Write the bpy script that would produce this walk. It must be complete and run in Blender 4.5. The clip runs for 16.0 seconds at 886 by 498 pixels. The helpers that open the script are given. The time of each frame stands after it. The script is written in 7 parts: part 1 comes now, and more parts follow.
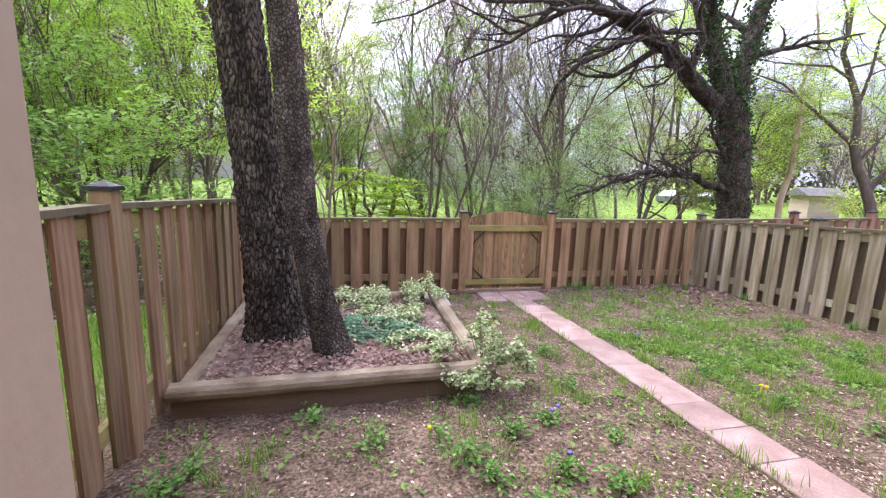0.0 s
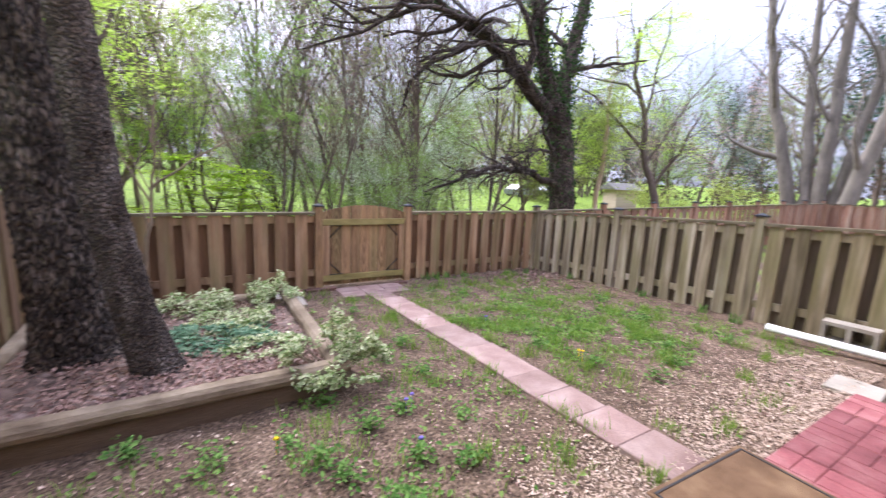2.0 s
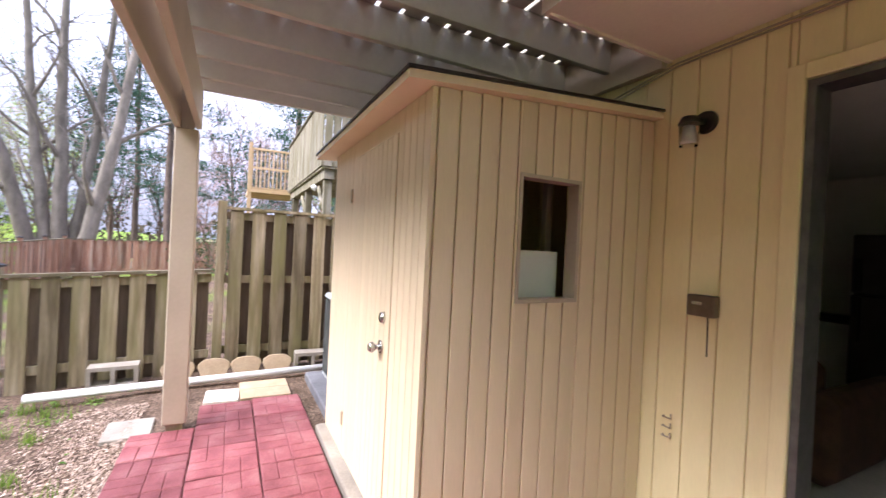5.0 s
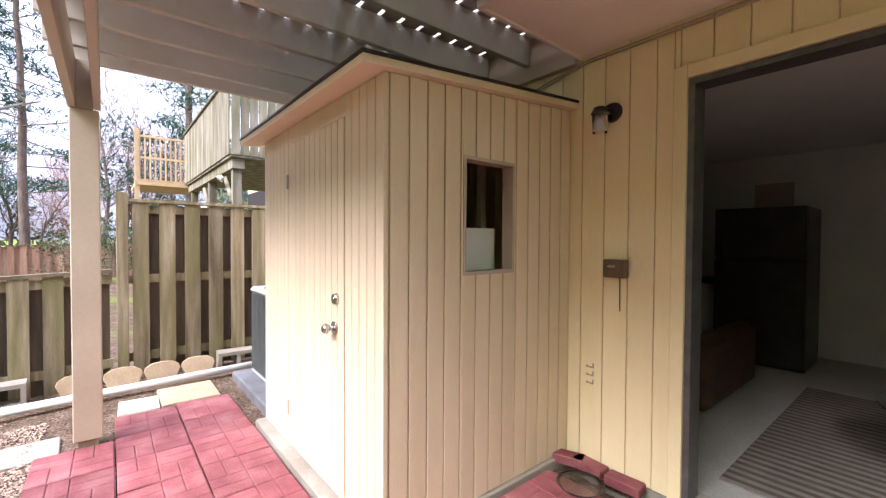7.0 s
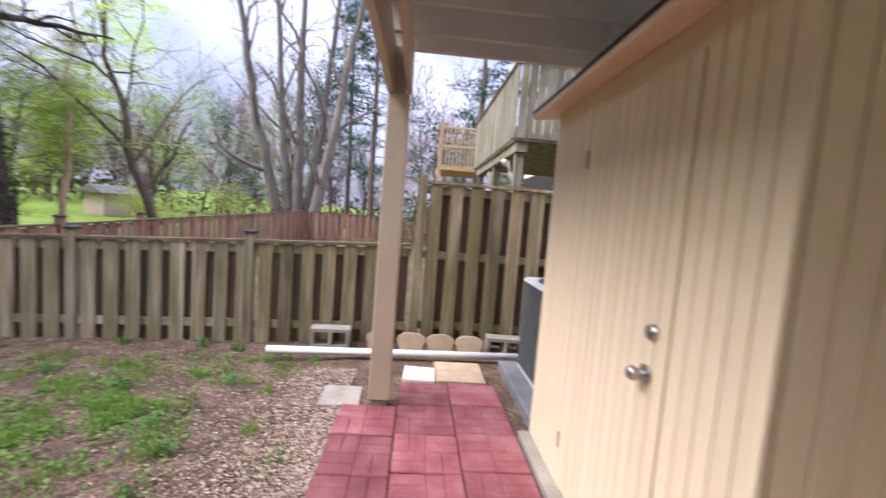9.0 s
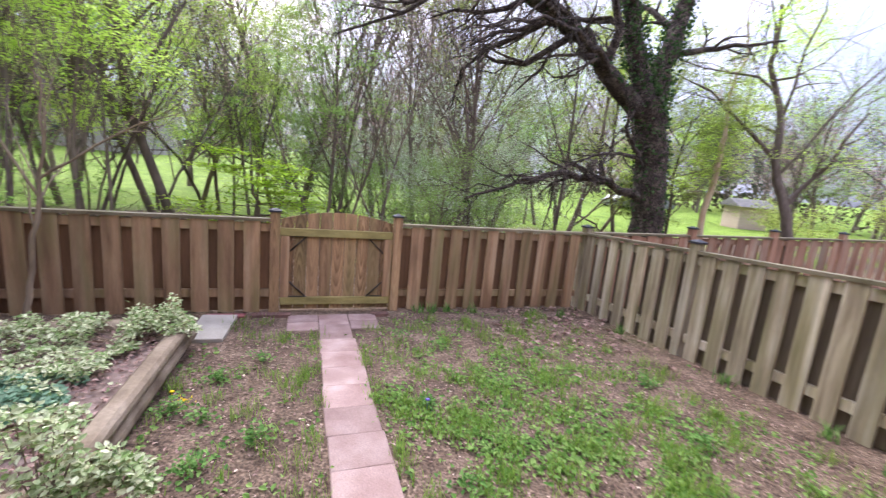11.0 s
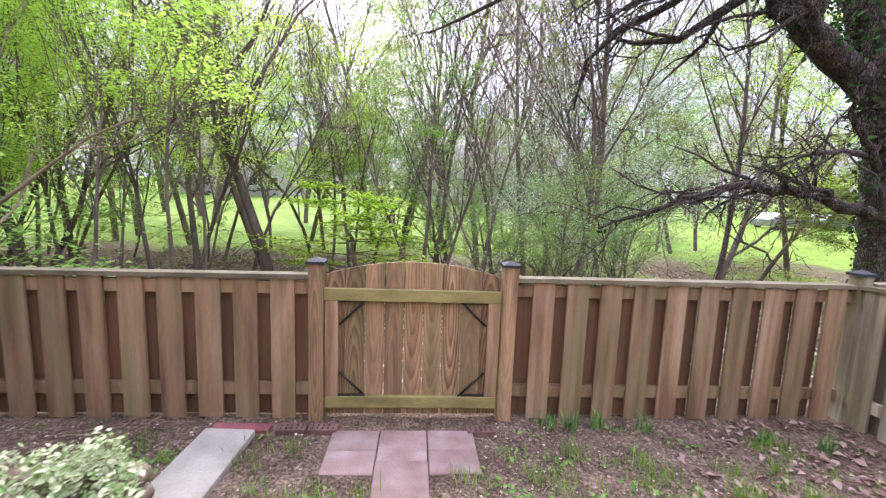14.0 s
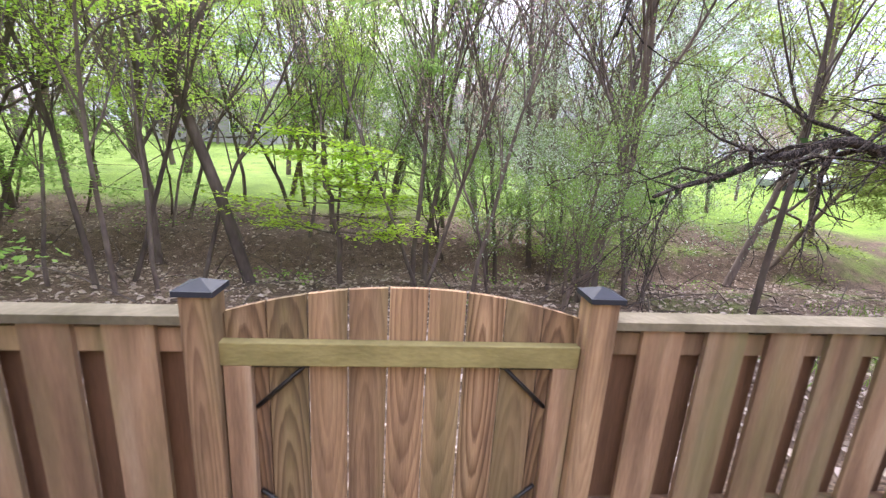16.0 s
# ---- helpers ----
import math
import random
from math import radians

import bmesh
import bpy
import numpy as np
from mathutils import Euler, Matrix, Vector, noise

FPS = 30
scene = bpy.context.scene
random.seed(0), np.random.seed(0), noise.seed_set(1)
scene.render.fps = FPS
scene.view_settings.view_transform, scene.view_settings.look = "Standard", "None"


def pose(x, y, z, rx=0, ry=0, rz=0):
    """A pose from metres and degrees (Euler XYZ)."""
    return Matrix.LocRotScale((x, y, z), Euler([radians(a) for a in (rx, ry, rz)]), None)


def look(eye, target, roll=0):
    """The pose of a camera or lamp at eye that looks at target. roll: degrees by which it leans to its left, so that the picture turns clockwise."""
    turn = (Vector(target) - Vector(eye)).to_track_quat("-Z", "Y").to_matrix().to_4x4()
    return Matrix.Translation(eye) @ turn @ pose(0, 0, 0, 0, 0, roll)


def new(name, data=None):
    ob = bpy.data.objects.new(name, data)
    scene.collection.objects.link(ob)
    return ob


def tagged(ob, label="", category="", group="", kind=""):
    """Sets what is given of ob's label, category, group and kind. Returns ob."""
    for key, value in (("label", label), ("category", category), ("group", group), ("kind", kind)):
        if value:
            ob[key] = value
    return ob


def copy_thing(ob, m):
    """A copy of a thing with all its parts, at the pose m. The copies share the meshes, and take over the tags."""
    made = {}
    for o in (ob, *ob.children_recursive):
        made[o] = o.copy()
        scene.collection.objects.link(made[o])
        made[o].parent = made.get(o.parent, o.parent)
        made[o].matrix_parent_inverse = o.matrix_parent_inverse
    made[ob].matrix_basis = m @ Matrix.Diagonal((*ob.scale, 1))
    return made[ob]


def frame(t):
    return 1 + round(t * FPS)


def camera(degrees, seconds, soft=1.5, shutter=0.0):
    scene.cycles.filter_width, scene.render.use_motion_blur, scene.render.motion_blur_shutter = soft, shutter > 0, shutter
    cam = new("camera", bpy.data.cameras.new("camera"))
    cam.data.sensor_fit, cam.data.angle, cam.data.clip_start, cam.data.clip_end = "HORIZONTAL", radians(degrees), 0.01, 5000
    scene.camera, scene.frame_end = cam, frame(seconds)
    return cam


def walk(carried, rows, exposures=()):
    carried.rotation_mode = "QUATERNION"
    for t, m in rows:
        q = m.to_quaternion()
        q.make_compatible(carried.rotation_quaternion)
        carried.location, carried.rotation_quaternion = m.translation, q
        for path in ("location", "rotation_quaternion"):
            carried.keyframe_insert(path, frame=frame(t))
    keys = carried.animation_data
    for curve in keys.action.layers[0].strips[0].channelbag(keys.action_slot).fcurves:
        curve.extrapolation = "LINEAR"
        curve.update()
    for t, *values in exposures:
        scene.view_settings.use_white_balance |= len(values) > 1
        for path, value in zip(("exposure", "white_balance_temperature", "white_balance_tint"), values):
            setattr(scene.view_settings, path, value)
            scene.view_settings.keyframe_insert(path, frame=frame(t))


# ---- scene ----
cam = camera(94.2, 16.0, 1.3, 0.38)
METRES, EYE, TILT, LEAN, TURN = 6.07, 1.47, 0.0, 0.0, -11.3
EXPOSURES = tuple((t, e, 6050, 19) for t, e in ((0.0, 1.7), (1.7, 1.6), (3.5, 1.0), (5.0, 1.7), (7.6, 1.82), (8.1, 1.55), (8.6, 1.05), (9.5, 1.2), (10.2, 1.35), (12.3, 1.72), (16.0, 1.9)))
PATH = [
    (0, (-0.154, 0.135, 1.329), (0.307, 2.052, 0.997), 2.0),
    (0.5, (-0.155, 0.135, 1.329), (0.308, 2.05, 0.986), 2.0),
    (1, (-0.152, 0.131, 1.329), (0.413, 2.016, 0.973), 2.4),
    (1.5, (-0.143, 0.104, 1.331), (0.64, 1.912, 0.986), 3.1),
    (2, (-0.052, 0.118, 1.338), (1.003, 1.783, 0.999), 2.9),
    (2.5, (-0.005, 0.117, 1.36), (1.442, 1.469, 1.074), 2.4),
    (3, (-0.012, 0.106, 1.372), (1.814, 0.875, 1.098), 3.0),
    (3.5, (-0.002, 0.135, 1.35), (1.965, 0.334, 1.042), 3.3),
    (4, (0.076, 0.16, 1.377), (2.04, -0.125, 1.128), 4.2),
    (4.5, (0.203, 0.201, 1.433), (2.076, -0.494, 1.342), 2.4),
    (5, (0.241, 0.231, 1.466), (2.02, -0.684, 1.457), 2.8),
    (5.2, (0.237, 0.253, 1.468), (1.963, -0.758, 1.464), 2.0),
    (7.3, (0.235, 0.457, 1.395), (1.782, -0.809, 1.353), 0.3),
    (7.5, (0.297, 0.414, 1.395), (1.875, -0.815, 1.346), 0.0),
    (8, (0.494, 0.262, 1.417), (2.203, -0.776, 1.41), 0.9),
    (8.5, (0.674, 0.249, 1.409), (2.6, -0.267, 1.249), 2.9),
    (9, (0.9, 0.37, 1.44), (2.885, 0.235, 1.276), 4.5),
    (9.5, (1.193, 0.496, 1.481), (3.096, 1.093, 1.34), 2.5),
    (10, (1.471, 0.573, 1.457), (2.94, 1.91, 1.225), 4.5),
    (10.2, (1.537, 0.628, 1.454), (2.807, 2.145, 1.16), 5.2),
    (12.3, (1.972, 1.629, 1.405), (2.203, 3.59, 1.088), 3.6),
    (12.5, (1.992, 1.757, 1.403), (2.221, 3.721, 1.106), 2.9),
    (13, (2.023, 2.109, 1.399), (2.259, 4.074, 1.106), 2.4),
    (13.5, (2.084, 2.497, 1.39), (2.225, 4.477, 1.146), 2.5),
    (14, (2.116, 2.831, 1.367), (2.252, 4.81, 1.113), 2.2),
    (14.5, (2.124, 3.206, 1.343), (2.358, 5.18, 1.117), 2.5),
    (15, (2.119, 3.58, 1.321), (2.321, 5.552, 1.056), 2.6),
    (15.5, (2.108, 3.944, 1.339), (2.284, 5.899, 0.955), 3.2),
    (16, (2.1, 4.332, 1.373), (2.285, 6.266, 0.899), 3.4),
]
walk(cam, [(t, look(eye, target, roll)) for t, eye, target, roll in PATH],
     exposures=EXPOSURES)

# ---------------------------------------------------------------- world, sun, exposure
world = bpy.data.worlds.new("overcast_sky")
scene.world = world
world.use_nodes = True
_n, _l = world.node_tree.nodes, world.node_tree.links
_bg = _n["Background"]
_sky = _n.new("ShaderNodeTexSky")
_sky.sky_type = 'NISHITA'
_sky.sun_disc = False
_sky.sun_elevation = radians(39)
_sky.sun_rotation = radians(-11)
_sky.air_density, _sky.dust_density, _sky.ozone_density = 1.0, 4.0, 1.0
_tc = _n.new("ShaderNodeTexCoord")
_cl = _n.new("ShaderNodeTexNoise")
_cl.inputs["Scale"].default_value, _cl.inputs["Detail"].default_value = 3.0, 6.0
_rmp = _n.new("ShaderNodeValToRGB")
_rmp.color_ramp.elements[0].position, _rmp.color_ramp.elements[0].color = 0.36, (0.3, 0.3, 0.3, 1)
_rmp.color_ramp.elements[1].position, _rmp.color_ramp.elements[1].color = 0.58, (0.95, 0.95, 0.95, 1)
_mix = _n.new("ShaderNodeMix")
_mix.data_type = 'RGBA'
_mix.inputs[7].default_value = (9.0, 9.5, 11.9, 1)
_l.new(_tc.outputs["Generated"], _cl.inputs["Vector"])
_l.new(_cl.outputs["Fac"], _rmp.inputs["Fac"])
_l.new(_rmp.outputs["Color"], _mix.inputs[0])
_l.new(_sky.outputs["Color"], _mix.inputs[6])
_sx, _el, _gm = _n.new("ShaderNodeSeparateXYZ"), _n.new("ShaderNodeMapRange"), _n.new("ShaderNodeVectorMath")
_el.inputs["From Min"].default_value, _el.inputs["From Max"].default_value = 0.0, 1.0
_el.inputs["To Min"].default_value, _el.inputs["To Max"].default_value = 0.30, 1.34
_gm.operation = 'SCALE'
_l.new(_tc.outputs["Generated"], _sx.inputs[0])
_l.new(_sx.outputs["Z"], _el.inputs["Value"])
_l.new(_mix.outputs[2], _gm.inputs[0])
_l.new(_el.outputs[0], _gm.inputs["Scale"])
_l.new(_gm.outputs[0], _bg.inputs["Color"])
_bg.inputs["Strength"].default_value = 0.115
sun = new("sun", bpy.data.lights.new("sun", 'SUN'))
sun.data.energy, sun.data.angle, sun.data.color = 3.2, radians(40), (1.0, 0.97, 0.92)
sun.matrix_world = look((0, 0, 30), (4.0, -21.0, 10))

# ---------------------------------------------------------------- materials


def mat(name, cols, scale=4.0, rough=0.8, bump=0.2, stretch=(1, 1, 1), fine=60.0, rand=0.15, metal=0.0, detail=5.0, island=False, spec=0.4, bscale=None, amp=0.5):
    """Base colours over two noises, per-object brightness and a bump."""
    m = bpy.data.materials.new(name)
    m.use_nodes = True
    n, l = m.node_tree.nodes, m.node_tree.links
    b = n["Principled BSDF"]
    b.inputs["Roughness"].default_value, b.inputs["Metallic"].default_value = rough, metal
    b.inputs["Specular IOR Level"].default_value = spec
    tc, mp, info = n.new("ShaderNodeTexCoord"), n.new("ShaderNodeMapping"), n.new("ShaderNodeObjectInfo")
    mp.inputs["Scale"].default_value = stretch
    off = n.new("ShaderNodeVectorMath")
    off.operation = 'MULTIPLY'
    off.inputs[1].default_value = (17.0, 31.0, 9.0)
    l.new(info.outputs["Random"], off.inputs[0])
    l.new(off.outputs[0], mp.inputs["Location"])
    l.new(tc.outputs["Object"], mp.inputs["Vector"])
    n1, n2 = n.new("ShaderNodeTexNoise"), n.new("ShaderNodeTexNoise")
    n1.inputs["Scale"].default_value, n1.inputs["Detail"].default_value = scale, detail
    n2.inputs["Scale"].default_value, n2.inputs["Detail"].default_value = fine, 3.0
    l.new(mp.outputs[0], n1.inputs["Vector"])
    l.new(mp.outputs[0], n2.inputs["Vector"])
    r = n.new("ShaderNodeValToRGB")
    el = r.color_ramp.elements
    lo, hi = 0.3, 0.7
    for i, c in enumerate(cols):
        p = lo + (hi - lo) * i / max(1, len(cols) - 1)
        e = el[i] if i < 2 else el.new(p)
        e.position, e.color = p, (*c, 1)
    l.new(n1.outputs["Fac"], r.inputs["Fac"])
    hsv = n.new("ShaderNodeHueSaturation")
    val = n.new("ShaderNodeMath")
    val.operation = 'MULTIPLY_ADD'
    val.inputs[1].default_value = amp
    val.inputs[2].default_value = 1 - amp / 2
    l.new(n2.outputs["Fac"], val.inputs[0])
    vr = n.new("ShaderNodeMath")
    vr.operation = 'MULTIPLY_ADD'
    vr.inputs[1].default_value, vr.inputs[2].default_value = 2 * rand, 1 - rand
    if island:
        geo = n.new("ShaderNodeNewGeometry")
        l.new(geo.outputs["Random Per Island"], vr.inputs[0])
    else:
        l.new(info.outputs["Random"], vr.inputs[0])
    mul = n.new("ShaderNodeMath")
    mul.operation = 'MULTIPLY'
    l.new(val.outputs[0], mul.inputs[0])
    l.new(vr.outputs[0], mul.inputs[1])
    l.new(mul.outputs[0], hsv.inputs["Value"])
    l.new(r.outputs["Color"], hsv.inputs["Color"])
    l.new(hsv.outputs["Color"], b.inputs["Base Color"])
    if bump:
        bp = n.new("ShaderNodeBump")
        bp.inputs["Strength"].default_value, bp.inputs["Distance"].default_value = bump, 0.01
        if bscale:
            n3 = n.new("ShaderNodeTexNoise")
            n3.inputs["Scale"].default_value = bscale
            l.new(mp.outputs[0], n3.inputs["Vector"])
            l.new(n3.outputs["Fac"], bp.inputs["Height"])
        else:
            l.new(n2.outputs["Fac"], bp.inputs["Height"])
        l.new(bp.outputs[0], b.inputs["Normal"])
    return m


def leafmat(name, a, b2, rand=0.3, trans=0.35):
    """Leaf: diffuse with some light let through, varied leaf by leaf."""
    m = bpy.data.materials.new(name)
    m.use_nodes = True
    n, l = m.node_tree.nodes, m.node_tree.links
    out = n["Material Output"]
    n.remove(n["Principled BSDF"])
    geo = n.new("ShaderNodeNewGeometry")
    mx = n.new("ShaderNodeMix")
    mx.data_type = 'RGBA'
    mx.inputs[6].default_value, mx.inputs[7].default_value = (*a, 1), (*b2, 1)
    l.new(geo.outputs["Random Per Island"], mx.inputs[0])
    d, t, s = n.new("ShaderNodeBsdfDiffuse"), n.new("ShaderNodeBsdfTranslucent"), n.new("ShaderNodeMixShader")
    s.inputs[0].default_value = trans
    l.new(mx.outputs[2], d.inputs["Color"])
    l.new(mx.outputs[2], t.inputs["Color"])
    l.new(d.outputs[0], s.inputs[1])
    l.new(t.outputs[0], s.inputs[2])
    l.new(s.outputs[0], out.inputs["Surface"])
    return m


def woodmat(name, dark, mid, light, moss=0.0, rand=0.2, ring=1.0):
    """Sawn softwood: wavering growth rings along the board, stains and some green algae."""
    m = mat(name, [dark, mid, light], 2.2, 0.85, 0.35, (5, 5, 0.55), 30, rand)
    n, l = m.node_tree.nodes, m.node_tree.links
    b = n["Principled BSDF"]
    src = b.inputs["Base Color"].links[0].from_socket
    mp = next(k for k in n if k.bl_idname == "ShaderNodeMapping")
    wv = n.new("ShaderNodeTexWave")
    wv.wave_type, wv.rings_direction = 'RINGS', 'Z'
    wv.inputs["Scale"].default_value, wv.inputs["Distortion"].default_value = 3.4, 7.0
    wv.inputs["Detail"].default_value, wv.inputs["Detail Scale"].default_value = 3.0, 0.8
    mp2 = n.new("ShaderNodeMapping")
    mp2.inputs["Scale"].default_value = (2.0, 2.0, 0.28)
    off = mp.inputs["Location"].links[0].from_socket
    l.new(off, mp2.inputs["Location"])
    l.new(mp.inputs["Vector"].links[0].from_socket, mp2.inputs["Vector"])
    l.new(mp2.outputs[0], wv.inputs["Vector"])
    rp = n.new("ShaderNodeValToRGB")
    rp.color_ramp.elements[0].position, rp.color_ramp.elements[0].color = 0.15, (1 - 0.30 * ring, 1 - 0.34 * ring, 1 - 0.38 * ring, 1)
    rp.color_ramp.elements[1].position, rp.color_ramp.elements[1].color = 0.6, (1.08, 1.06, 1.04, 1)
    l.new(wv.outputs["Fac"], rp.inputs["Fac"])
    mu = n.new("ShaderNodeMix")
    mu.data_type, mu.blend_type = 'RGBA', 'MULTIPLY'
    mu.inputs[0].default_value = 1.0
    l.new(src, mu.inputs[6])
    l.new(rp.outputs["Color"], mu.inputs[7])
    last = mu.outputs[2]
    if moss:
        nz = n.new("ShaderNodeTexNoise")
        nz.inputs["Scale"].default_value = 1.3
        l.new(mp.outputs[0], nz.inputs["Vector"])
        mr = n.new("ShaderNodeMapRange")
        mr.inputs["From Min"].default_value, mr.inputs["From Max"].default_value, mr.inputs["To Max"].default_value = 0.45, 0.7, moss
        l.new(nz.outputs["Fac"], mr.inputs["Value"])
        mg = n.new("ShaderNodeMix")
        mg.data_type = 'RGBA'
        mg.inputs[7].default_value = (0.17, 0.155, 0.06, 1)
        l.new(mr.outputs[0], mg.inputs[0])
        l.new(last, mg.inputs[6])
        last = mg.outputs[2]
    l.new(last, b.inputs["Base Color"])
    return m


def flame(m, rings=1.35, long=1.7):
    """Adds the nested arches of a plain-sawn face, centred on each board and stronger on some."""
    n, l = m.node_tree.nodes, m.node_tree.links
    b = n["Principled BSDF"]
    src = b.inputs["Base Color"].links[0].from_socket
    tc = next(k for k in n if k.bl_idname == "ShaderNodeTexCoord")
    info = next(k for k in n if k.bl_idname == "ShaderNodeObjectInfo")
    mid = n.new("ShaderNodeCombineXYZ")
    mid.inputs[0].default_value, mid.inputs[1].default_value = 0.46, 0.5
    l.new(info.outputs["Random"], mid.inputs[2])
    sub, mul = n.new("ShaderNodeVectorMath"), n.new("ShaderNodeVectorMath")
    sub.operation, mul.operation = 'SUBTRACT', 'MULTIPLY'
    mul.inputs[1].default_value = (2.0, 0.6, long)
    l.new(tc.outputs["Generated"], sub.inputs[0])
    l.new(mid.outputs[0], sub.inputs[1])
    l.new(sub.outputs[0], mul.inputs[0])
    wv = n.new("ShaderNodeTexWave")
    wv.wave_type, wv.rings_direction, wv.wave_profile = 'RINGS', 'SPHERICAL', 'SAW'
    wv.inputs["Scale"].default_value, wv.inputs["Distortion"].default_value = rings, 2.6
    wv.inputs["Detail"].default_value, wv.inputs["Detail Scale"].default_value = 2.0, 1.6
    l.new(mul.outputs[0], wv.inputs["Vector"])
    rp = n.new("ShaderNodeValToRGB")
    el = rp.color_ramp.elements
    el[0].position, el[0].color = 0.25, (1.1, 1.08, 1.06, 1)
    el[1].position, el[1].color = 0.86, (0.42, 0.36, 0.31, 1)
    el.new(1.0).color = (0.85, 0.82, 0.8, 1)
    l.new(wv.outputs["Fac"], rp.inputs["Fac"])
    k = n.new("ShaderNodeMath")
    k.operation = 'MULTIPLY'
    k.inputs[1].default_value = 7.3
    l.new(info.outputs["Random"], k.inputs[0])
    fr = n.new("ShaderNodeMath")
    fr.operation = 'FRACT'
    l.new(k.outputs[0], fr.inputs[0])
    st = n.new("ShaderNodeMapRange")
    st.inputs["To Min"].default_value, st.inputs["To Max"].default_value = 0.25, 0.95
    l.new(fr.outputs[0], st.inputs["Value"])
    mu = n.new("ShaderNodeMix")
    mu.data_type, mu.blend_type = 'RGBA', 'MULTIPLY'
    l.new(st.outputs[0], mu.inputs[0])
    l.new(src, mu.inputs[6])
    l.new(rp.outputs["Color"], mu.inputs[7])
    l.new(mu.outputs[2], b.inputs["Base Color"])
    return m


def barkmat(name, cols, cell, tall, crack=0.35):
    """Bark broken into plates: dark cracks round paler plates over a noise."""
    m = mat(name, cols, 8.0, 0.95, 0.0, (1, 1, 0.5), 70, 0.1)
    n, l = m.node_tree.nodes, m.node_tree.links
    b = n["Principled BSDF"]
    src = b.inputs["Base Color"].links[0].from_socket
    geo, mp = n.new("ShaderNodeNewGeometry"), n.new("ShaderNodeMapping")
    mp.inputs["Scale"].default_value = (cell, cell, cell * tall)
    wn = n.new("ShaderNodeTexNoise")
    wn.inputs["Scale"].default_value = 0.9
    add = n.new("ShaderNodeVectorMath")
    add.operation = 'MULTIPLY_ADD'
    add.inputs[1].default_value = (0.9, 0.9, 0.9)
    l.new(geo.outputs["Position"], mp.inputs["Vector"])
    l.new(mp.outputs[0], wn.inputs["Vector"])
    l.new(wn.outputs["Color"], add.inputs[0])
    l.new(mp.outputs[0], add.inputs[2])
    v = n.new("ShaderNodeTexVoronoi")
    v.feature = 'DISTANCE_TO_EDGE'
    v.inputs["Scale"].default_value = 1.0
    l.new(add.outputs[0], v.inputs["Vector"])
    rp = n.new("ShaderNodeValToRGB")
    rp.color_ramp.elements[0].position, rp.color_ramp.elements[0].color = 0.02, (crack, crack, crack, 1)
    rp.color_ramp.elements[1].position, rp.color_ramp.elements[1].color = 0.22, (1.15, 1.13, 1.12, 1)
    l.new(v.outputs["Distance"], rp.inputs["Fac"])
    mu = n.new("ShaderNodeMix")
    mu.data_type, mu.blend_type = 'RGBA', 'MULTIPLY'
    mu.inputs[0].default_value = 1.0
    l.new(src, mu.inputs[6])
    l.new(rp.outputs["Color"], mu.inputs[7])
    l.new(mu.outputs[2], b.inputs["Base Color"])
    bp = n.new("ShaderNodeBump")
    bp.inputs["Strength"].default_value, bp.inputs["Distance"].default_value = 1.0, 0.012
    l.new(rp.outputs["Color"], bp.inputs["Height"])
    l.new(bp.outputs[0], b.inputs["Normal"])
    return m


WOOD_N = woodmat("weathered_brown_cedar", (0.16, 0.092, 0.052), (0.27, 0.165, 0.096), (0.34, 0.235, 0.15), 0.6, 0.22, 0.45)
WOOD_G = flame(woodmat("grained_gate_pine", (0.19, 0.115, 0.065), (0.30, 0.185, 0.10), (0.37, 0.245, 0.145), 0.45, 0.25, 0.35))
# Recessed back boards of the north fence: red cedar with gap shade painted in.
WOOD_BACK_SHADE = mat("red_cedar_painted_shade", [(0.10, 0.052, 0.028), (0.17, 0.09, 0.05)], 3.0, 0.85, 0.3, (6, 6, 0.5), 30, 0.2)
# East and tall fence backs, coloured dark to carry the shade between boards.
WOOD_GAP_SHADE = mat("old_fir_painted_shade", [(0.085, 0.06, 0.038), (0.16, 0.118, 0.078)], 3.0, 0.85, 0.3, (6, 6, 0.5), 30, 0.2)
WOOD_E = woodmat("grey_weathered_fir", (0.18, 0.14, 0.09), (0.33, 0.27, 0.185), (0.48, 0.42, 0.33), 0.6, 0.25, 0.35)
# Mossy fir of the south end, its colour also darkened for the shade there.
WOOD_M = woodmat("mossy_fir_with_shade", (0.13, 0.10, 0.052), (0.235, 0.19, 0.117), (0.345, 0.29, 0.205), 0.8, 0.25, 0.35)
WOOD_RAIL = mat("greenish_rail_wood", [(0.18, 0.145, 0.05), (0.34, 0.275, 0.105)], 3.0, 0.85, 0.3, (1, 1, 3), 30, 0.15)
WOOD_CAP = mat("mossy_cap_wood", [(0.095, 0.078, 0.042), (0.19, 0.155, 0.10)], 5.0, 0.85, 0.3, (1, 1, 1), 40, 0.12)
BLACKCAP = mat("black_metal_cap", [(0.015, 0.016, 0.02), (0.03, 0.03, 0.04)], 8, 0.65, 0.05, rand=0.1)
CREAM = mat("cream_siding_paint", [(0.70, 0.57, 0.385), (0.75, 0.62, 0.43)], 1.5, 0.55, 0.12, (3, 3, 0.4), 50, 0.03, amp=0.12)
CREAM_WALL = mat("yellow_cream_wall_paint", [(0.80, 0.68, 0.40), (0.85, 0.73, 0.45)], 1.5, 0.55, 0.12, (3, 3, 0.4), 50, 0.03, amp=0.12)
CREAM_TRIM = mat("cream_trim_paint", [(0.45, 0.37, 0.28), (0.51, 0.425, 0.325)], 2.5, 0.5, 0.1, fine=40, rand=0.04, amp=0.12)
SOFFIT = mat("pale_soffit_paint", [(0.78, 0.70, 0.60), (0.83, 0.75, 0.65)], 2.0, 0.7, 0.05, rand=0.03, amp=0.12)
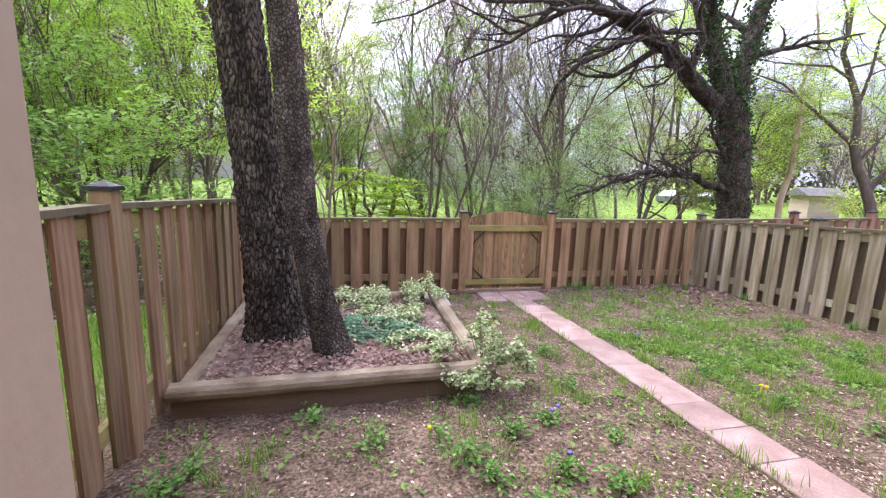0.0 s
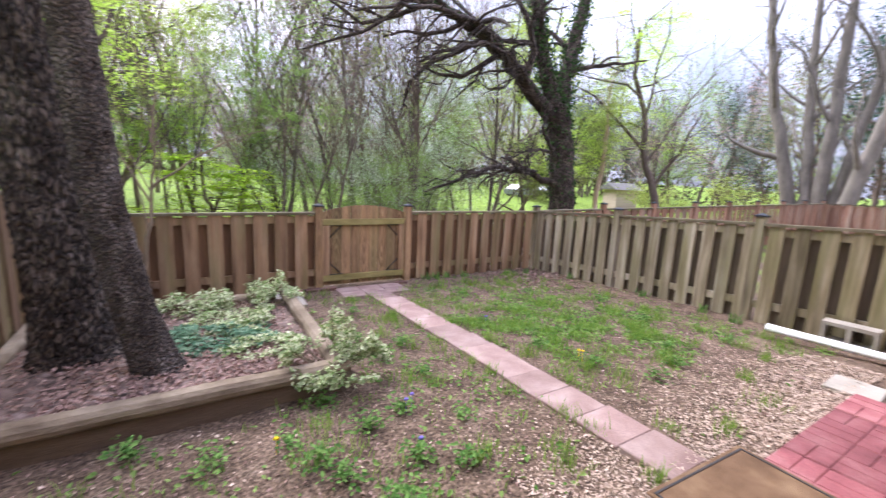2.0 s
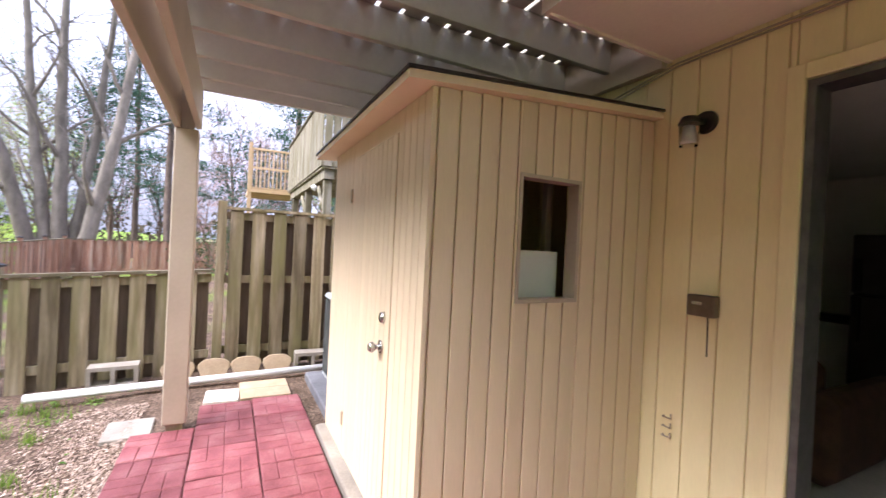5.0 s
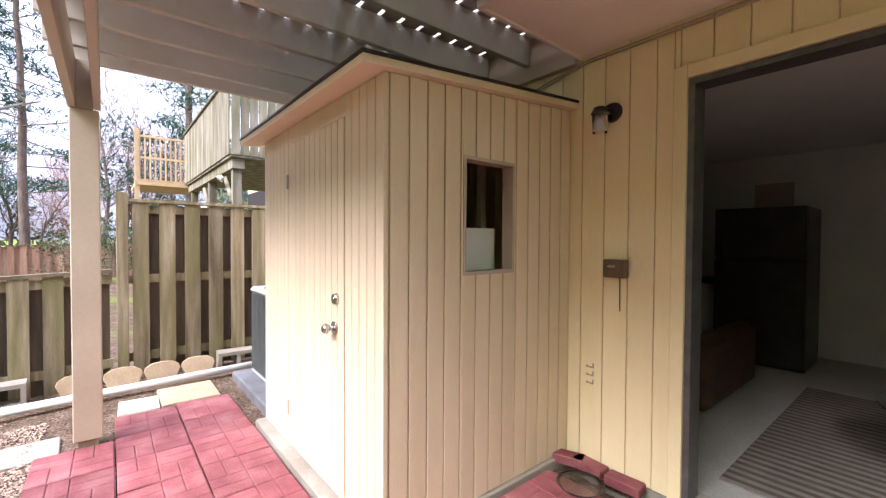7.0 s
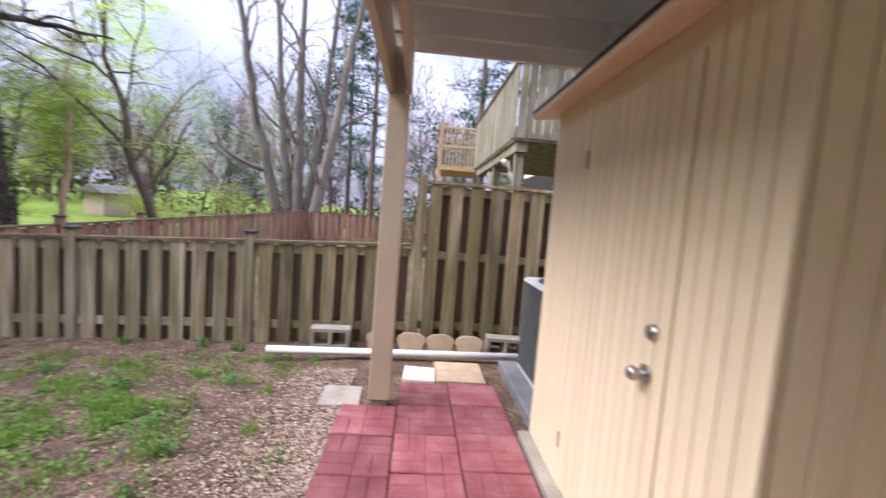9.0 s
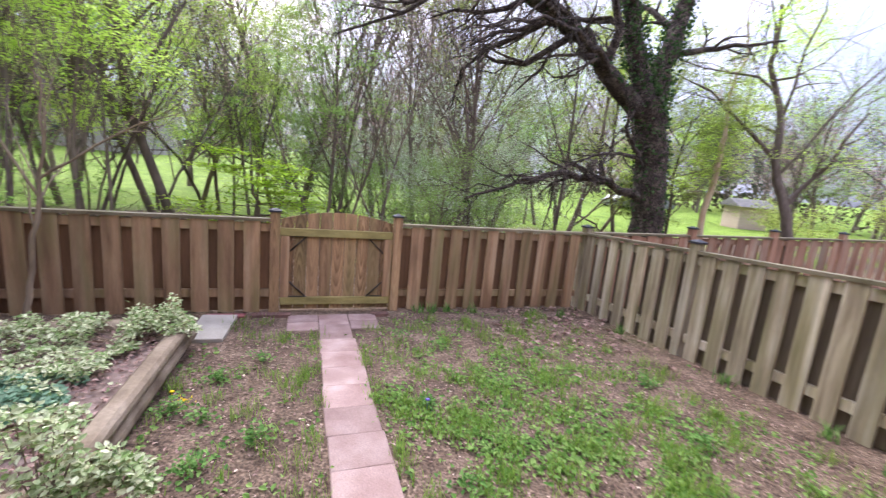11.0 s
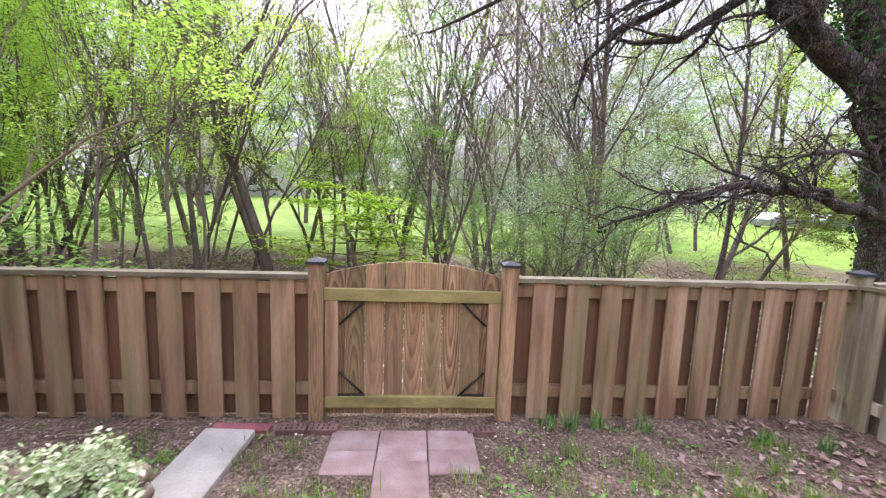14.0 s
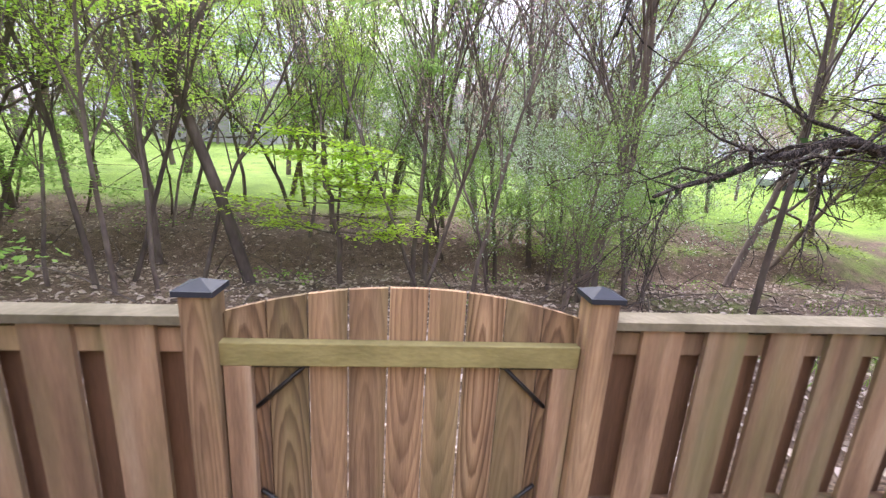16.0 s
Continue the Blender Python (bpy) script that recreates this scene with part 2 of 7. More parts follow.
JOIST = mat("painted_deck_joist", [(0.46, 0.425, 0.37), (0.55, 0.51, 0.45)], 2.0, 0.75, 0.15, fine=30, rand=0.08, amp=0.12)
REDBRICK = mat("red_concrete_paver", [(0.17, 0.045, 0.05), (0.25, 0.075, 0.08), (0.31, 0.125, 0.125)], 5.0, 0.8, 0.4, fine=110, rand=0.22, amp=0.8)
PINKTILE = mat("pink_concrete_tile", [(0.22, 0.135, 0.115), (0.285, 0.19, 0.163), (0.36, 0.26, 0.228)], 5.0, 0.85, 0.3, fine=120, rand=0.16, amp=0.7)
CONC = mat("grey_concrete", [(0.26, 0.23, 0.19), (0.39, 0.345, 0.285)], 4.0, 0.9, 0.3, fine=80, rand=0.12)
DARKPAD = mat("dark_grey_pad", [(0.13, 0.13, 0.14), (0.20, 0.20, 0.21)], 5.0, 0.85, 0.2, rand=0.05)
WHITEPVC = mat("white_pvc", [(0.75, 0.75, 0.75), (0.82, 0.82, 0.82)], 6, 0.35, 0.03, rand=0.02, amp=0.12)
TIMBER = mat("weathered_landscape_timber", [(0.10, 0.068, 0.042), (0.20, 0.15, 0.10), (0.29, 0.23, 0.165)], 4.0, 0.9, 0.5, (1, 1, 3), 40, 0.14)
BARK = barkmat("dark_furrowed_bark", [(0.042, 0.029, 0.023), (0.088, 0.064, 0.05), (0.17, 0.135, 0.112)], 33.0, 0.34, 0.16)
BARK2 = barkmat("pitted_grey_bark", [(0.055, 0.04, 0.032), (0.105, 0.08, 0.065), (0.20, 0.17, 0.15)], 46.0, 0.75, 0.3)
BARKF = mat("forest_bark", [(0.085, 0.062, 0.05), (0.19, 0.145, 0.118)], 5.0, 0.95, 0.4, (1, 1, 0.3), 20, 0.3)
BARKG = mat("smooth_grey_bark", [(0.13, 0.115, 0.095), (0.24, 0.21, 0.18)], 4.0, 0.9, 0.3, (1, 1, 0.4), 25, 0.2)
BARKPALE = mat("pale_bare_wood", [(0.38, 0.25, 0.15), (0.55, 0.42, 0.30)], 3.0, 0.9, 0.3, (1, 1, 0.4), 25, 0.1)
BARKTAN = mat("tan_sapling_bark", [(0.14, 0.10, 0.066), (0.28, 0.215, 0.15)], 6.0, 0.9, 0.3, (1, 1, 0.3), 40, 0.1)
STEEL = mat("brushed_steel", [(0.5, 0.5, 0.5), (0.62, 0.62, 0.62)], 20, 0.25, 0.02, metal=1.0, rand=0.02)
BRONZE = mat("dark_bronze", [(0.03, 0.025, 0.022), (0.05, 0.045, 0.04)], 10, 0.4, 0.05, metal=0.6, rand=0.02)
# Near black for dark parts; also painted shade under the neighbour's deck.
DARK = mat("near_black_and_deck_shade", [(0.02, 0.018, 0.016), (0.035, 0.03, 0.028)], 5, 0.6, 0.0, rand=0.02)
INWALL = mat("room_wall_paint", [(0.72, 0.74, 0.67), (0.78, 0.79, 0.72)], 2, 0.9, 0.02, rand=0.02, amp=0.08)

# ---------------------------------------------------------------- mesh helpers


def thing(name, label, category, at=(0, 0, 0), group="", kind=""):
    e = new(name)
    e.location = at
    e.empty_display_size = 0.1
    return tagged(e, label, category, group, kind)


def part(name, bm, material, parent, label=""):
    """Link a bmesh, built in world space, as one mesh object under a thing or part."""
    me = bpy.data.meshes.new(name)
    bm.normal_update()
    bm.to_mesh(me)
    bm.free()
    me.materials.append(material)
    ob = new(name, me)
    if parent is not None:
        ob.parent = parent
        base = parent
        loc = Vector((0, 0, 0))
        while base is not None:
            loc += base.location
            base = base.parent
        ob.location = -loc
    if label:
        ob["label"] = label
    return ob


def raw(name, verts, faces, material, parent=None, smooth=False, label=""):
    me = bpy.data.meshes.new(name)
    me.from_pydata(verts, [], faces)
    me.materials.append(material)
    if smooth:
        me.polygons.foreach_set("use_smooth", [True] * len(me.polygons))
    me.update()
    ob = new(name, me)
    if parent is not None:
        ob.parent = parent
        loc = Vector((0, 0, 0))
        base = parent
        while base is not None:
            loc += base.location
            base = base.parent
        ob.location = -loc
    if label:
        ob["label"] = label
    return ob


def box(bm, x0, x1, y0, y1, z0, z1, bevel=0.0, m=None):
    vs = [bm.verts.new(v) for v in ((x0, y0, z0), (x1, y0, z0), (x1, y1, z0), (x0, y1, z0), (x0, y0, z1), (x1, y0, z1), (x1, y1, z1), (x0, y1, z1))]
    fs = [bm.faces.new([vs[i] for i in q]) for q in ((0, 3, 2, 1), (4, 5, 6, 7), (0, 1, 5, 4), (1, 2, 6, 5), (2, 3, 7, 6), (3, 0, 4, 7))]
    if bevel:
        es = list({e for f in fs for e in f.edges})
        r = bmesh.ops.bevel(bm, geom=es, offset=bevel, segments=1, affect='EDGES')
        vs = list({v for v in bm.verts if v.is_valid}) if m is not None else vs
    if m is not None:
        bmesh.ops.transform(bm, matrix=m, verts=list(bm.verts))
    return bm


def boxm(*a, bevel=0.0, m=None):
    return box(bmesh.new(), *a, bevel=bevel, m=m)


def cyl(bm, p0, p1, r0, r1=None, n=12, caps=True):
    """A round bar from p0 to p1."""
    p0, p1 = Vector(p0), Vector(p1)
    r1 = r0 if r1 is None else r1
    q = (p1 - p0).to_track_quat('Z', 'Y')
    rings = []
    for p, r in ((p0, r0), (p1, r1)):
        rings.append([bm.verts.new(p + q @ Vector((r * math.cos(2 * math.pi * i / n), r * math.sin(2 * math.pi * i / n), 0))) for i in range(n)])
    for i in range(n):
        f = bm.faces.new((rings[0][i], rings[0][(i + 1) % n], rings[1][(i + 1) % n], rings[1][i]))
        f.smooth = True
    if caps:
        bm.faces.new(rings[0][::-1])
        bm.faces.new(rings[1])
    return bm


def cylm(*a, **k):
    return cyl(bmesh.new(), *a, **k)


def lerp(a, b, f):
    return a + (b - a) * f


def ramp(x, pts):
    if x <= pts[0][0]:
        return pts[0][1]
    for (a, za), (b, zb) in zip(pts, pts[1:]):
        if x <= b:
            f = (x - a) / (b - a)
            return za + (zb - za) * f
    return pts[-1][1]


# ---------------------------------------------------------------- ground
YARD = ((-3, -0.03), (0.6, -0.03), (2.2, -0.10), (4.1, -0.175), (5.6, -0.235))


def ground_z(x, y):
    """Height of the earth: the sloping yard, the creek bank and the lawns beyond."""
    if y < 5.75:
        z = ramp(y, YARD)
    else:
        z = ramp(y, ((5.75, -0.24), (7.5, -0.75), (10.5, -1.15), (12.8, -1.5), (13.9, -1.85), (14.9, -1.88), (16.0, -1.3), (19, -0.95), (40, -0.2), (90, 2.0), (200, 5.0), (400, 9.0)))
    inside = -1.3 < x < 5.5 and -2 < y < 5.75
    amp = 0.012 if inside else min(0.25, 0.02 + 0.012 * max(0.0, abs(y - 3)))
    s = 1.7 if inside else 0.35
    z += amp * noise.noise((x * s, y * s, 0.3)) + 0.008 * noise.noise((x * 6, y * 6, 2.0))
    if x < -1.35 and y < 9:
        z -= min(0.5, (-1.35 - x) * 0.12)
    return z


def axis(stops):
    """Grid lines, from (start, step) pairs up to the last start."""
    out = []
    for (a, s), (b, _) in zip(stops, stops[1:]):
        n = max(1, round((b - a) / s))
        out += [a + (b - a) * i / n for i in range(n)]
    return out + [stops[-1][0]]


GX = axis(((-400, 60), (-100, 12), (-30, 2), (-8, 0.5), (-1.4, 0.07), (5.6, 0.4), (12, 1.5), (40, 12), (110, 60), (400, 0)))
GY = axis(((-300, 60), (-60, 10), (-8, 1.5), (-2, 0.4), (0, 0.07), (5.9, 0.3), (22, 1.2), (45, 6), (110, 40), (600, 0)))
ground_verts = [(x, y, ground_z(x, y)) for y in GY for x in GX]
ground_faces = [(j * len(GX) + i, j * len(GX) + i + 1, (j + 1) * len(GX) + i + 1, (j + 1) * len(GX) + i) for j in range(len(GY) - 1) for i in range(len(GX) - 1)]


def ground_material():
    """Bare earth and leaf litter by the house and creek, grass on the lawns."""
    m = bpy.data.materials.new("earth_and_grass")
    m.use_nodes = True
    n, l = m.node_tree.nodes, m.node_tree.links
    b = n["Principled BSDF"]
    b.inputs["Roughness"].default_value = 0.95
    b.inputs["Specular IOR Level"].default_value = 0.2
    geo, sep = n.new("ShaderNodeNewGeometry"), n.new("ShaderNodeSeparateXYZ")
    l.new(geo.outputs["Position"], sep.inputs[0])

    def nz(scale, detail=6.0):
        t = n.new("ShaderNodeTexNoise")
        t.inputs["Scale"].default_value, t.inputs["Detail"].default_value = scale, detail
        l.new(geo.outputs["Position"], t.inputs["Vector"])
        return t.outputs["Fac"]

    def ramp_node(fac, stops):
        r = n.new("ShaderNodeValToRGB")
        for i, (p, c) in enumerate(stops):
            e = r.color_ramp.elements[i] if i < 2 else r.color_ramp.elements.new(p)
            e.position, e.color = p, (*c, 1)
        l.new(fac, r.inputs["Fac"])
        return r.outputs["Color"]

    def mixc(f, a, c):
        x = n.new("ShaderNodeMix")
        x.data_type = 'RGBA'
        l.new(f, x.inputs[0])
        l.new(a, x.inputs[6])
        l.new(c, x.inputs[7])
        return x.outputs[2]

    def math_(op, a, v, c=None):
        x = n.new("ShaderNodeMath")
        x.operation = op
        l.new(a, x.inputs[0])
        if isinstance(v, (int, float)):
            x.inputs[1].default_value = v
        else:
            l.new(v, x.inputs[1])
        if c is not None:
            x.inputs[2].default_value = c
        return x.outputs[0]

    dirt = ramp_node(nz(5.0, 8.0), ((0.3, (0.068, 0.044, 0.031)), (0.5, (0.17, 0.115, 0.082)), (0.7, (0.30, 0.215, 0.16))))
    litter = ramp_node(nz(28.0, 8.0), ((0.3, (0.06, 0.041, 0.028)), (0.55, (0.18, 0.125, 0.086)), (0.72, (0.38, 0.29, 0.215))))
    grass = ramp_node(nz(1.2, 8.0), ((0.3, (0.12, 0.20, 0.025)), (0.55, (0.20, 0.31, 0.04)), (0.75, (0.26, 0.36, 0.07))))
    fine = ramp_node(nz(60.0, 4.0), ((0.36, (0.34, 0.325, 0.31)), (0.64, (1.2, 1.18, 1.15))))
    earth = mixc(math_('MULTIPLY', nz(1.7, 4.0), 0.9), dirt, litter)
    wob = math_('MULTIPLY_ADD', nz(0.35, 5.0), 7.0, -3.5)
    far = math_('ADD', sep.outputs["Y"], wob)
    lawn = n.new("ShaderNodeMapRange")
    lawn.inputs["From Min"].default_value, lawn.inputs["From Max"].default_value = 18.0, 20.5
    l.new(far, lawn.inputs["Value"])
    west = n.new("ShaderNodeMapRange")
    west.inputs["From Min"].default_value, west.inputs["From Max"].default_value = -1.45, -2.2
    l.new(sep.outputs["X"], west.inputs["Value"])
    near = n.new("ShaderNodeMapRange")
    near.inputs["From Min"].default_value, near.inputs["From Max"].default_value = 8.0, 5.0
    l.new(sep.outputs["Y"], near.inputs["Value"])
    side = math_('MULTIPLY', west.outputs[0], near.outputs[0])
    east = n.new("ShaderNodeMapRange")
    east.inputs["From Min"].default_value, east.inputs["From Max"].default_value = 5.6, 9.0
    wobx = math_('ADD', sep.outputs["X"], wob)
    l.new(wobx, east.inputs["Value"])
    e2 = math_('MULTIPLY', east.outputs[0], 0.8)
    patch = n.new("ShaderNodeMapRange")
    patch.inputs["From Min"].default_value, patch.inputs["From Max"].default_value = 0.5, 0.62
    l.new(nz(0.45, 5.0), patch.inputs["Value"])
    e3 = math_('MULTIPLY', e2, patch.outputs[0])
    g = math_('MAXIMUM', math_('MAXIMUM', lawn.outputs[0], side), e3)
    col = mixc(g, earth, grass)
    mul = n.new("ShaderNodeMix")
    mul.data_type, mul.blend_type = 'RGBA', 'MULTIPLY'
    mul.inputs[0].default_value = 1.0
    l.new(col, mul.inputs[6])
    l.new(fine, mul.inputs[7])
    l.new(mul.outputs[2], b.inputs["Base Color"])
    bp = n.new("ShaderNodeBump")
    bp.inputs["Strength"].default_value, bp.inputs["Distance"].default_value = 0.9, 0.03
    l.new(nz(35.0, 6.0), bp.inputs["Height"])
    l.new(bp.outputs[0], b.inputs["Normal"])
    return m


ground = raw("ground", ground_verts, ground_faces, ground_material(), smooth=True)
tagged(ground, "bare brown earth with leaf litter running to green lawns", "ground", kind="structure")
WATER = mat("creek_water", [(0.05, 0.045, 0.035), (0.09, 0.08, 0.065)], 0.8, 0.08, 0.15, fine=6, rand=0.0, spec=0.6)
creek = raw("water", [(-60, 12.6, -1.98), (60, 12.6, -1.98), (60, 16.6, -1.98), (-60, 16.6, -1.98)], [(0, 1, 2, 3)], WATER)
tagged(creek, "shallow brown creek water between earth banks", "creek", kind="structure")

# ---------------------------------------------------------------- fences
rng = random.Random(4)


def post_cap(parent, x, y, z, w=0.052, material=None):
    bm = bmesh.new()
    box(bm, x - w, x + w, y - w, y + w, z, z + 0.018)
    top = [bm.verts.new((x + a * w * 0.92, y + b * w * 0.92, z + 0.0185)) for a, b in ((-1, -1), (1, -1), (1, 1), (-1, 1))]
    tip = bm.verts.new((x, y, z + 0.045))
    for i in range(4):
        bm.faces.new((top[i], top[(i + 1) % 4], tip))
    return part("cap", bm, material or BLACKCAP, parent)


def oriented(p0, p1, inward):
    """Frame along a fence: s runs from p0 to p1, d points into the yard."""
    p0, p1 = Vector(p0), Vector(p1)
    u = (p1 - p0).normalized()
    d = Vector((-u.y, u.x))
    if d.dot(Vector(inward)) < 0:
        d = -d
    return p0, u, d, (p1 - p0).length


def obox(o, u, d, s0, s1, d0, d1, zb0, zb1, zt0, zt1):
    """A bar in a fence's frame whose bottom and top may slope from s0 to s1."""
    bm = bmesh.new()

    def v(s, dd, z):
        p = o + u * s + d * dd
        return bm.verts.new((p.x, p.y, z))
    a = [v(s0, d0, zb0), v(s1, d0, zb1), v(s1, d1, zb1), v(s0, d1, zb0), v(s0, d0, zt0), v(s1, d0, zt1), v(s1, d1, zt1), v(s0, d1, zt0)]
    for q in ((0, 3, 2, 1), (4, 5, 6, 7), (0, 1, 5, 4), (1, 2, 6, 5), (2, 3, 7, 6), (3, 0, 4, 7)):
        bm.faces.new([a[i] for i in q])
    bmesh.ops.recalc_face_normals(bm, faces=list(bm.faces))
    return bm


def fence_run(parent, p0, p1, inward, top, foot, front, back, rail, cap, pitch=0.235, wide=0.14, mid=False, phase=0.05, lift=0.0, backs=True):
    """One bay of board-on-board fence: boards on both faces of two rails under a flat cap."""
    o, u, d, length = oriented(p0, p1, inward)
    zt = lambda s: lerp(top[0], top[1], s / length)
    zf = lambda s: lerp(foot[0], foot[1], s / length)
    hs = [0.16, None] + ([0.95] if mid else [])
    for h in hs:
        if h is None:
            a, b = zt(0) - 0.14, zt(length) - 0.14
        else:
            a, b = zf(0) + h, zf(length) + h
        part("rail", obox(o, u, d, 0, length, -0.02, 0.018, a, b, a + 0.085, b + 0.085), rail, parent)
    part("top_rail", obox(o, u, d, 0, length, -0.045, 0.055, zt(0) - 0.03, zt(length) - 0.03, zt(0), zt(length)), cap, parent)
    n = int((length - phase) / pitch) + 1
    for i in range(-1, n):
        s = phase + i * pitch
        w = wide * rng.uniform(0.96, 1.03)
        if s > -0.001 and s + 0.07 <= length:
            e = min(length, s + w)
            k = rng.uniform(-0.006, 0.006)
            part("board", obox(o, u, d, s, e, 0.0195, 0.037 + rng.uniform(0, 0.003), zf(s) + k + lift, zf(e) + k + lift, zt(s) - 0.031, zt(e) - 0.031), front, parent)
        s2 = s + pitch * 0.5
        if backs and s2 > -0.06 and s2 + w <= length + 0.06:
            e = min(length, s2 + w)
            s2 = max(0.0, s2)
            part("board", obox(o, u, d, s2, e, -0.042, -0.0215, zf(s2), zf(e), zt(s2) - 0.1, zt(e) - 0.1), back, parent)


def fence_post(parent, x, y, z0, z1, w=0.045, material=None, cap=True):
    part("post", boxm(x - w, x + w, y - w, y + w, z0 - 0.05, z1, bevel=0.004), material or WOOD_N, parent)
    if cap:
        post_cap(parent, x, y, z1, w + 0.012)


NY = 5.66          # centre line of the north fence
EX = 5.44          # east fence
WX = -1.235        # west fence
GL, GR = 1.455, 2.79   # gate posts

north_fence = thing("fence", "weathered brown cedar board-on-board fence with flat cap rail", "fence", (2, NY, -0.24), "yard fences")
fence_run(north_fence, (WX + 0.05, NY), (GL - 0.045, NY), (0, -1), (0.79, 0.81), (-0.22, -0.22), WOOD_N, WOOD_BACK_SHADE, WOOD_N, WOOD_CAP, 0.247, 0.16, phase=0.111)
fence_run(north_fence, (GR + 0.045, NY), (EX - 0.05, NY), (0, -1), (0.82, 0.83), (-0.225, -0.24), WOOD_N, WOOD_BACK_SHADE, WOOD_N, WOOD_CAP, 0.247, 0.152, phase=0.125)
for px, pz, wm in ((WX, 0.86, WOOD_N), (GL, 0.885, WOOD_G), (GR, 0.895, WOOD_G), (EX, 0.90, WOOD_E)):
    fence_post(north_fence, px, NY - 0.02, -0.24, pz, 0.05, wm)

east_fence = thing("fence", "grey weathered board-on-board fence with dark post caps", "fence", (EX, 3, -0.15), "yard fences")
EP = ((NY, 0.83, -0.24), (3.94, 0.93, -0.17), (2.13, 1.02, -0.1), (0.36, 1.10, -0.03))
for (ya, ta, fa), (yb, tb, fb) in zip(EP, EP[1:]):
    we = WOOD_M if yb < 1 else WOOD_E
    fence_run(east_fence, (EX, ya - 0.05), (EX, yb + 0.05), (-1, 0), (ta, tb), (fa, fb), we, WOOD_GAP_SHADE, we, WOOD_CAP, 0.225)
for ya, ta, fa in EP[1:3]:
    fence_post(east_fence, EX - 0.01, ya, fa, ta + 0.07, 0.047, WOOD_E)

tall_fence = thing("fence", "tall mossy grey privacy fence with three rails", "fence", (EX, -0.5, 0), "yard fences")
fence_run(tall_fence, (EX, 0.30), (EX, -2.4), (-1, 0), (1.80, 1.80), (0.0, 0.0), WOOD_M, WOOD_GAP_SHADE, WOOD_M, WOOD_M, 0.225, mid=True)
fence_post(tall_fence, EX - 0.01, 0.33, 0, 1.86, 0.047, WOOD_M, cap=False)

west_fence = thing("fence", "brown cedar board fence with gaps and a capped post", "fence", (WX, 3, -0.1), "yard fences")
fence_run(west_fence, (WX, -1.9), (WX, 2.28), (1, 0), (1.21, 1.17), (-0.03, -0.08), WOOD_N, WOOD_N, WOOD_RAIL, WOOD_CAP, 0.25, phase=0.06, lift=0.02)
fence_run(west_fence, (WX, 2.37), (WX, 4.72), (1, 0), (1.17, 1.07), (-0.08, -0.15), WOOD_N, WOOD_N, WOOD_RAIL, WOOD_CAP, 0.25, phase=0.0, lift=0.02)
fence_run(west_fence, (WX, 4.82), (WX, NY - 0.07), (1, 0), (0.87, 0.82), (-0.17, -0.22), WOOD_N, WOOD_N, WOOD_RAIL, WOOD_CAP, 0.25, phase=0.02, lift=0.02)
for yy, zz in ((2.325, 1.23), (4.77, 1.10)):
    fence_post(west_fence, WX + 0.015, yy, -0.1, zz, 0.045)

# gate
gate = thing("gate", "arched brown wooden garden gate with diagonal metal braces", "gate", (2.12, NY, -0.2))
gw0, gw1 = GL + 0.055, GR - 0.055
gb = 9
for i in range(gb):
    a, b = lerp(gw0, gw1, i / gb) + 0.002, lerp(gw0, gw1, (i + 1) / gb) - (0.003, 0.004, 0.006, 0.005, 0.004, 0.008, 0.004, 0.003, 0.002)[i]
    arch = lambda x: 0.805 + 0.10 * (1 - ((x - 2.1225) / 0.62) ** 2)
    bm = bmesh.new()
    pts = [(a, -0.21), (b, -0.21), (b, arch(b)), ((a + b) / 2, arch((a + b) / 2)), (a, arch(a))]
    f = [bm.verts.new((x, NY + 0.0, z)) for x, z in pts]
    k = [bm.verts.new((x, NY + 0.018, z)) for x, z in pts]
    bm.faces.new(f)
    bm.faces.new(k[::-1])
    for j in range(5):
        bm.faces.new((f[(j + 1) % 5], f[j], k[j], k[(j + 1) % 5]))
    part("board", bm, WOOD_G, gate)
part("top_rail", boxm(gw0 - 0.02, gw1, NY - 0.04, NY - 0.002, 0.63, 0.715, bevel=0.003), WOOD_RAIL, gate)
part("bottom_rail", boxm(gw0, gw1, NY - 0.04, NY - 0.002, -0.15, -0.065, bevel=0.003), WOOD_RAIL, gate)
part("stile", boxm(gw0, gw0 + 0.09, NY - 0.038, NY - 0.002, -0.064, 0.629, bevel=0.003), WOOD_N, gate)
part("stile", boxm(gw1 - 0.09, gw1, NY - 0.038, NY - 0.002, -0.064, 0.629, bevel=0.003), WOOD_N, gate)
for sx, x in ((1, gw0 + 0.092), (-1, gw1 - 0.092)):
    for sz, z in ((1, -0.062), (-1, 0.627)):
        bm = bmesh.new()
        cyl(bm, (x + sx * 0.005, NY - 0.012, z + sz * 0.17), (x + sx * 0.17, NY - 0.012, z + sz * 0.008), 0.008, n=6)
        box(bm, min(x, x + sx * 0.19), max(x, x + sx * 0.19), NY - 0.03, NY - 0.004, min(z, z + sz * 0.006), max(z, z + sz * 0.006))
        part("brace", bm, BRONZE, gate, "dark metal corner brace")

# ---------------------------------------------------------------- house wall with the open sliding door
HY = -1.88
DX0, DX1, DZ0, DZ1 = -0.75, 1.09, 0.03, 2.235


def sided_wall(parent, x0, x1, z0, z1, y, material, groove=0.15, outward=1, name="plank", off=0.0):
    """Grooved vertical siding: planks with a narrow dark groove between them."""
    x = x0
    first = True
    while x < x1 - 0.01:
        e = min(x1, x + (groove - off if first else groove))
        first = False
        part(name, boxm(x + 0.003, e - 0.003, min(y, y + outward * 0.012), max(y, y + outward * 0.012), z0, z1, bevel=0.002), material, parent)
        x = e


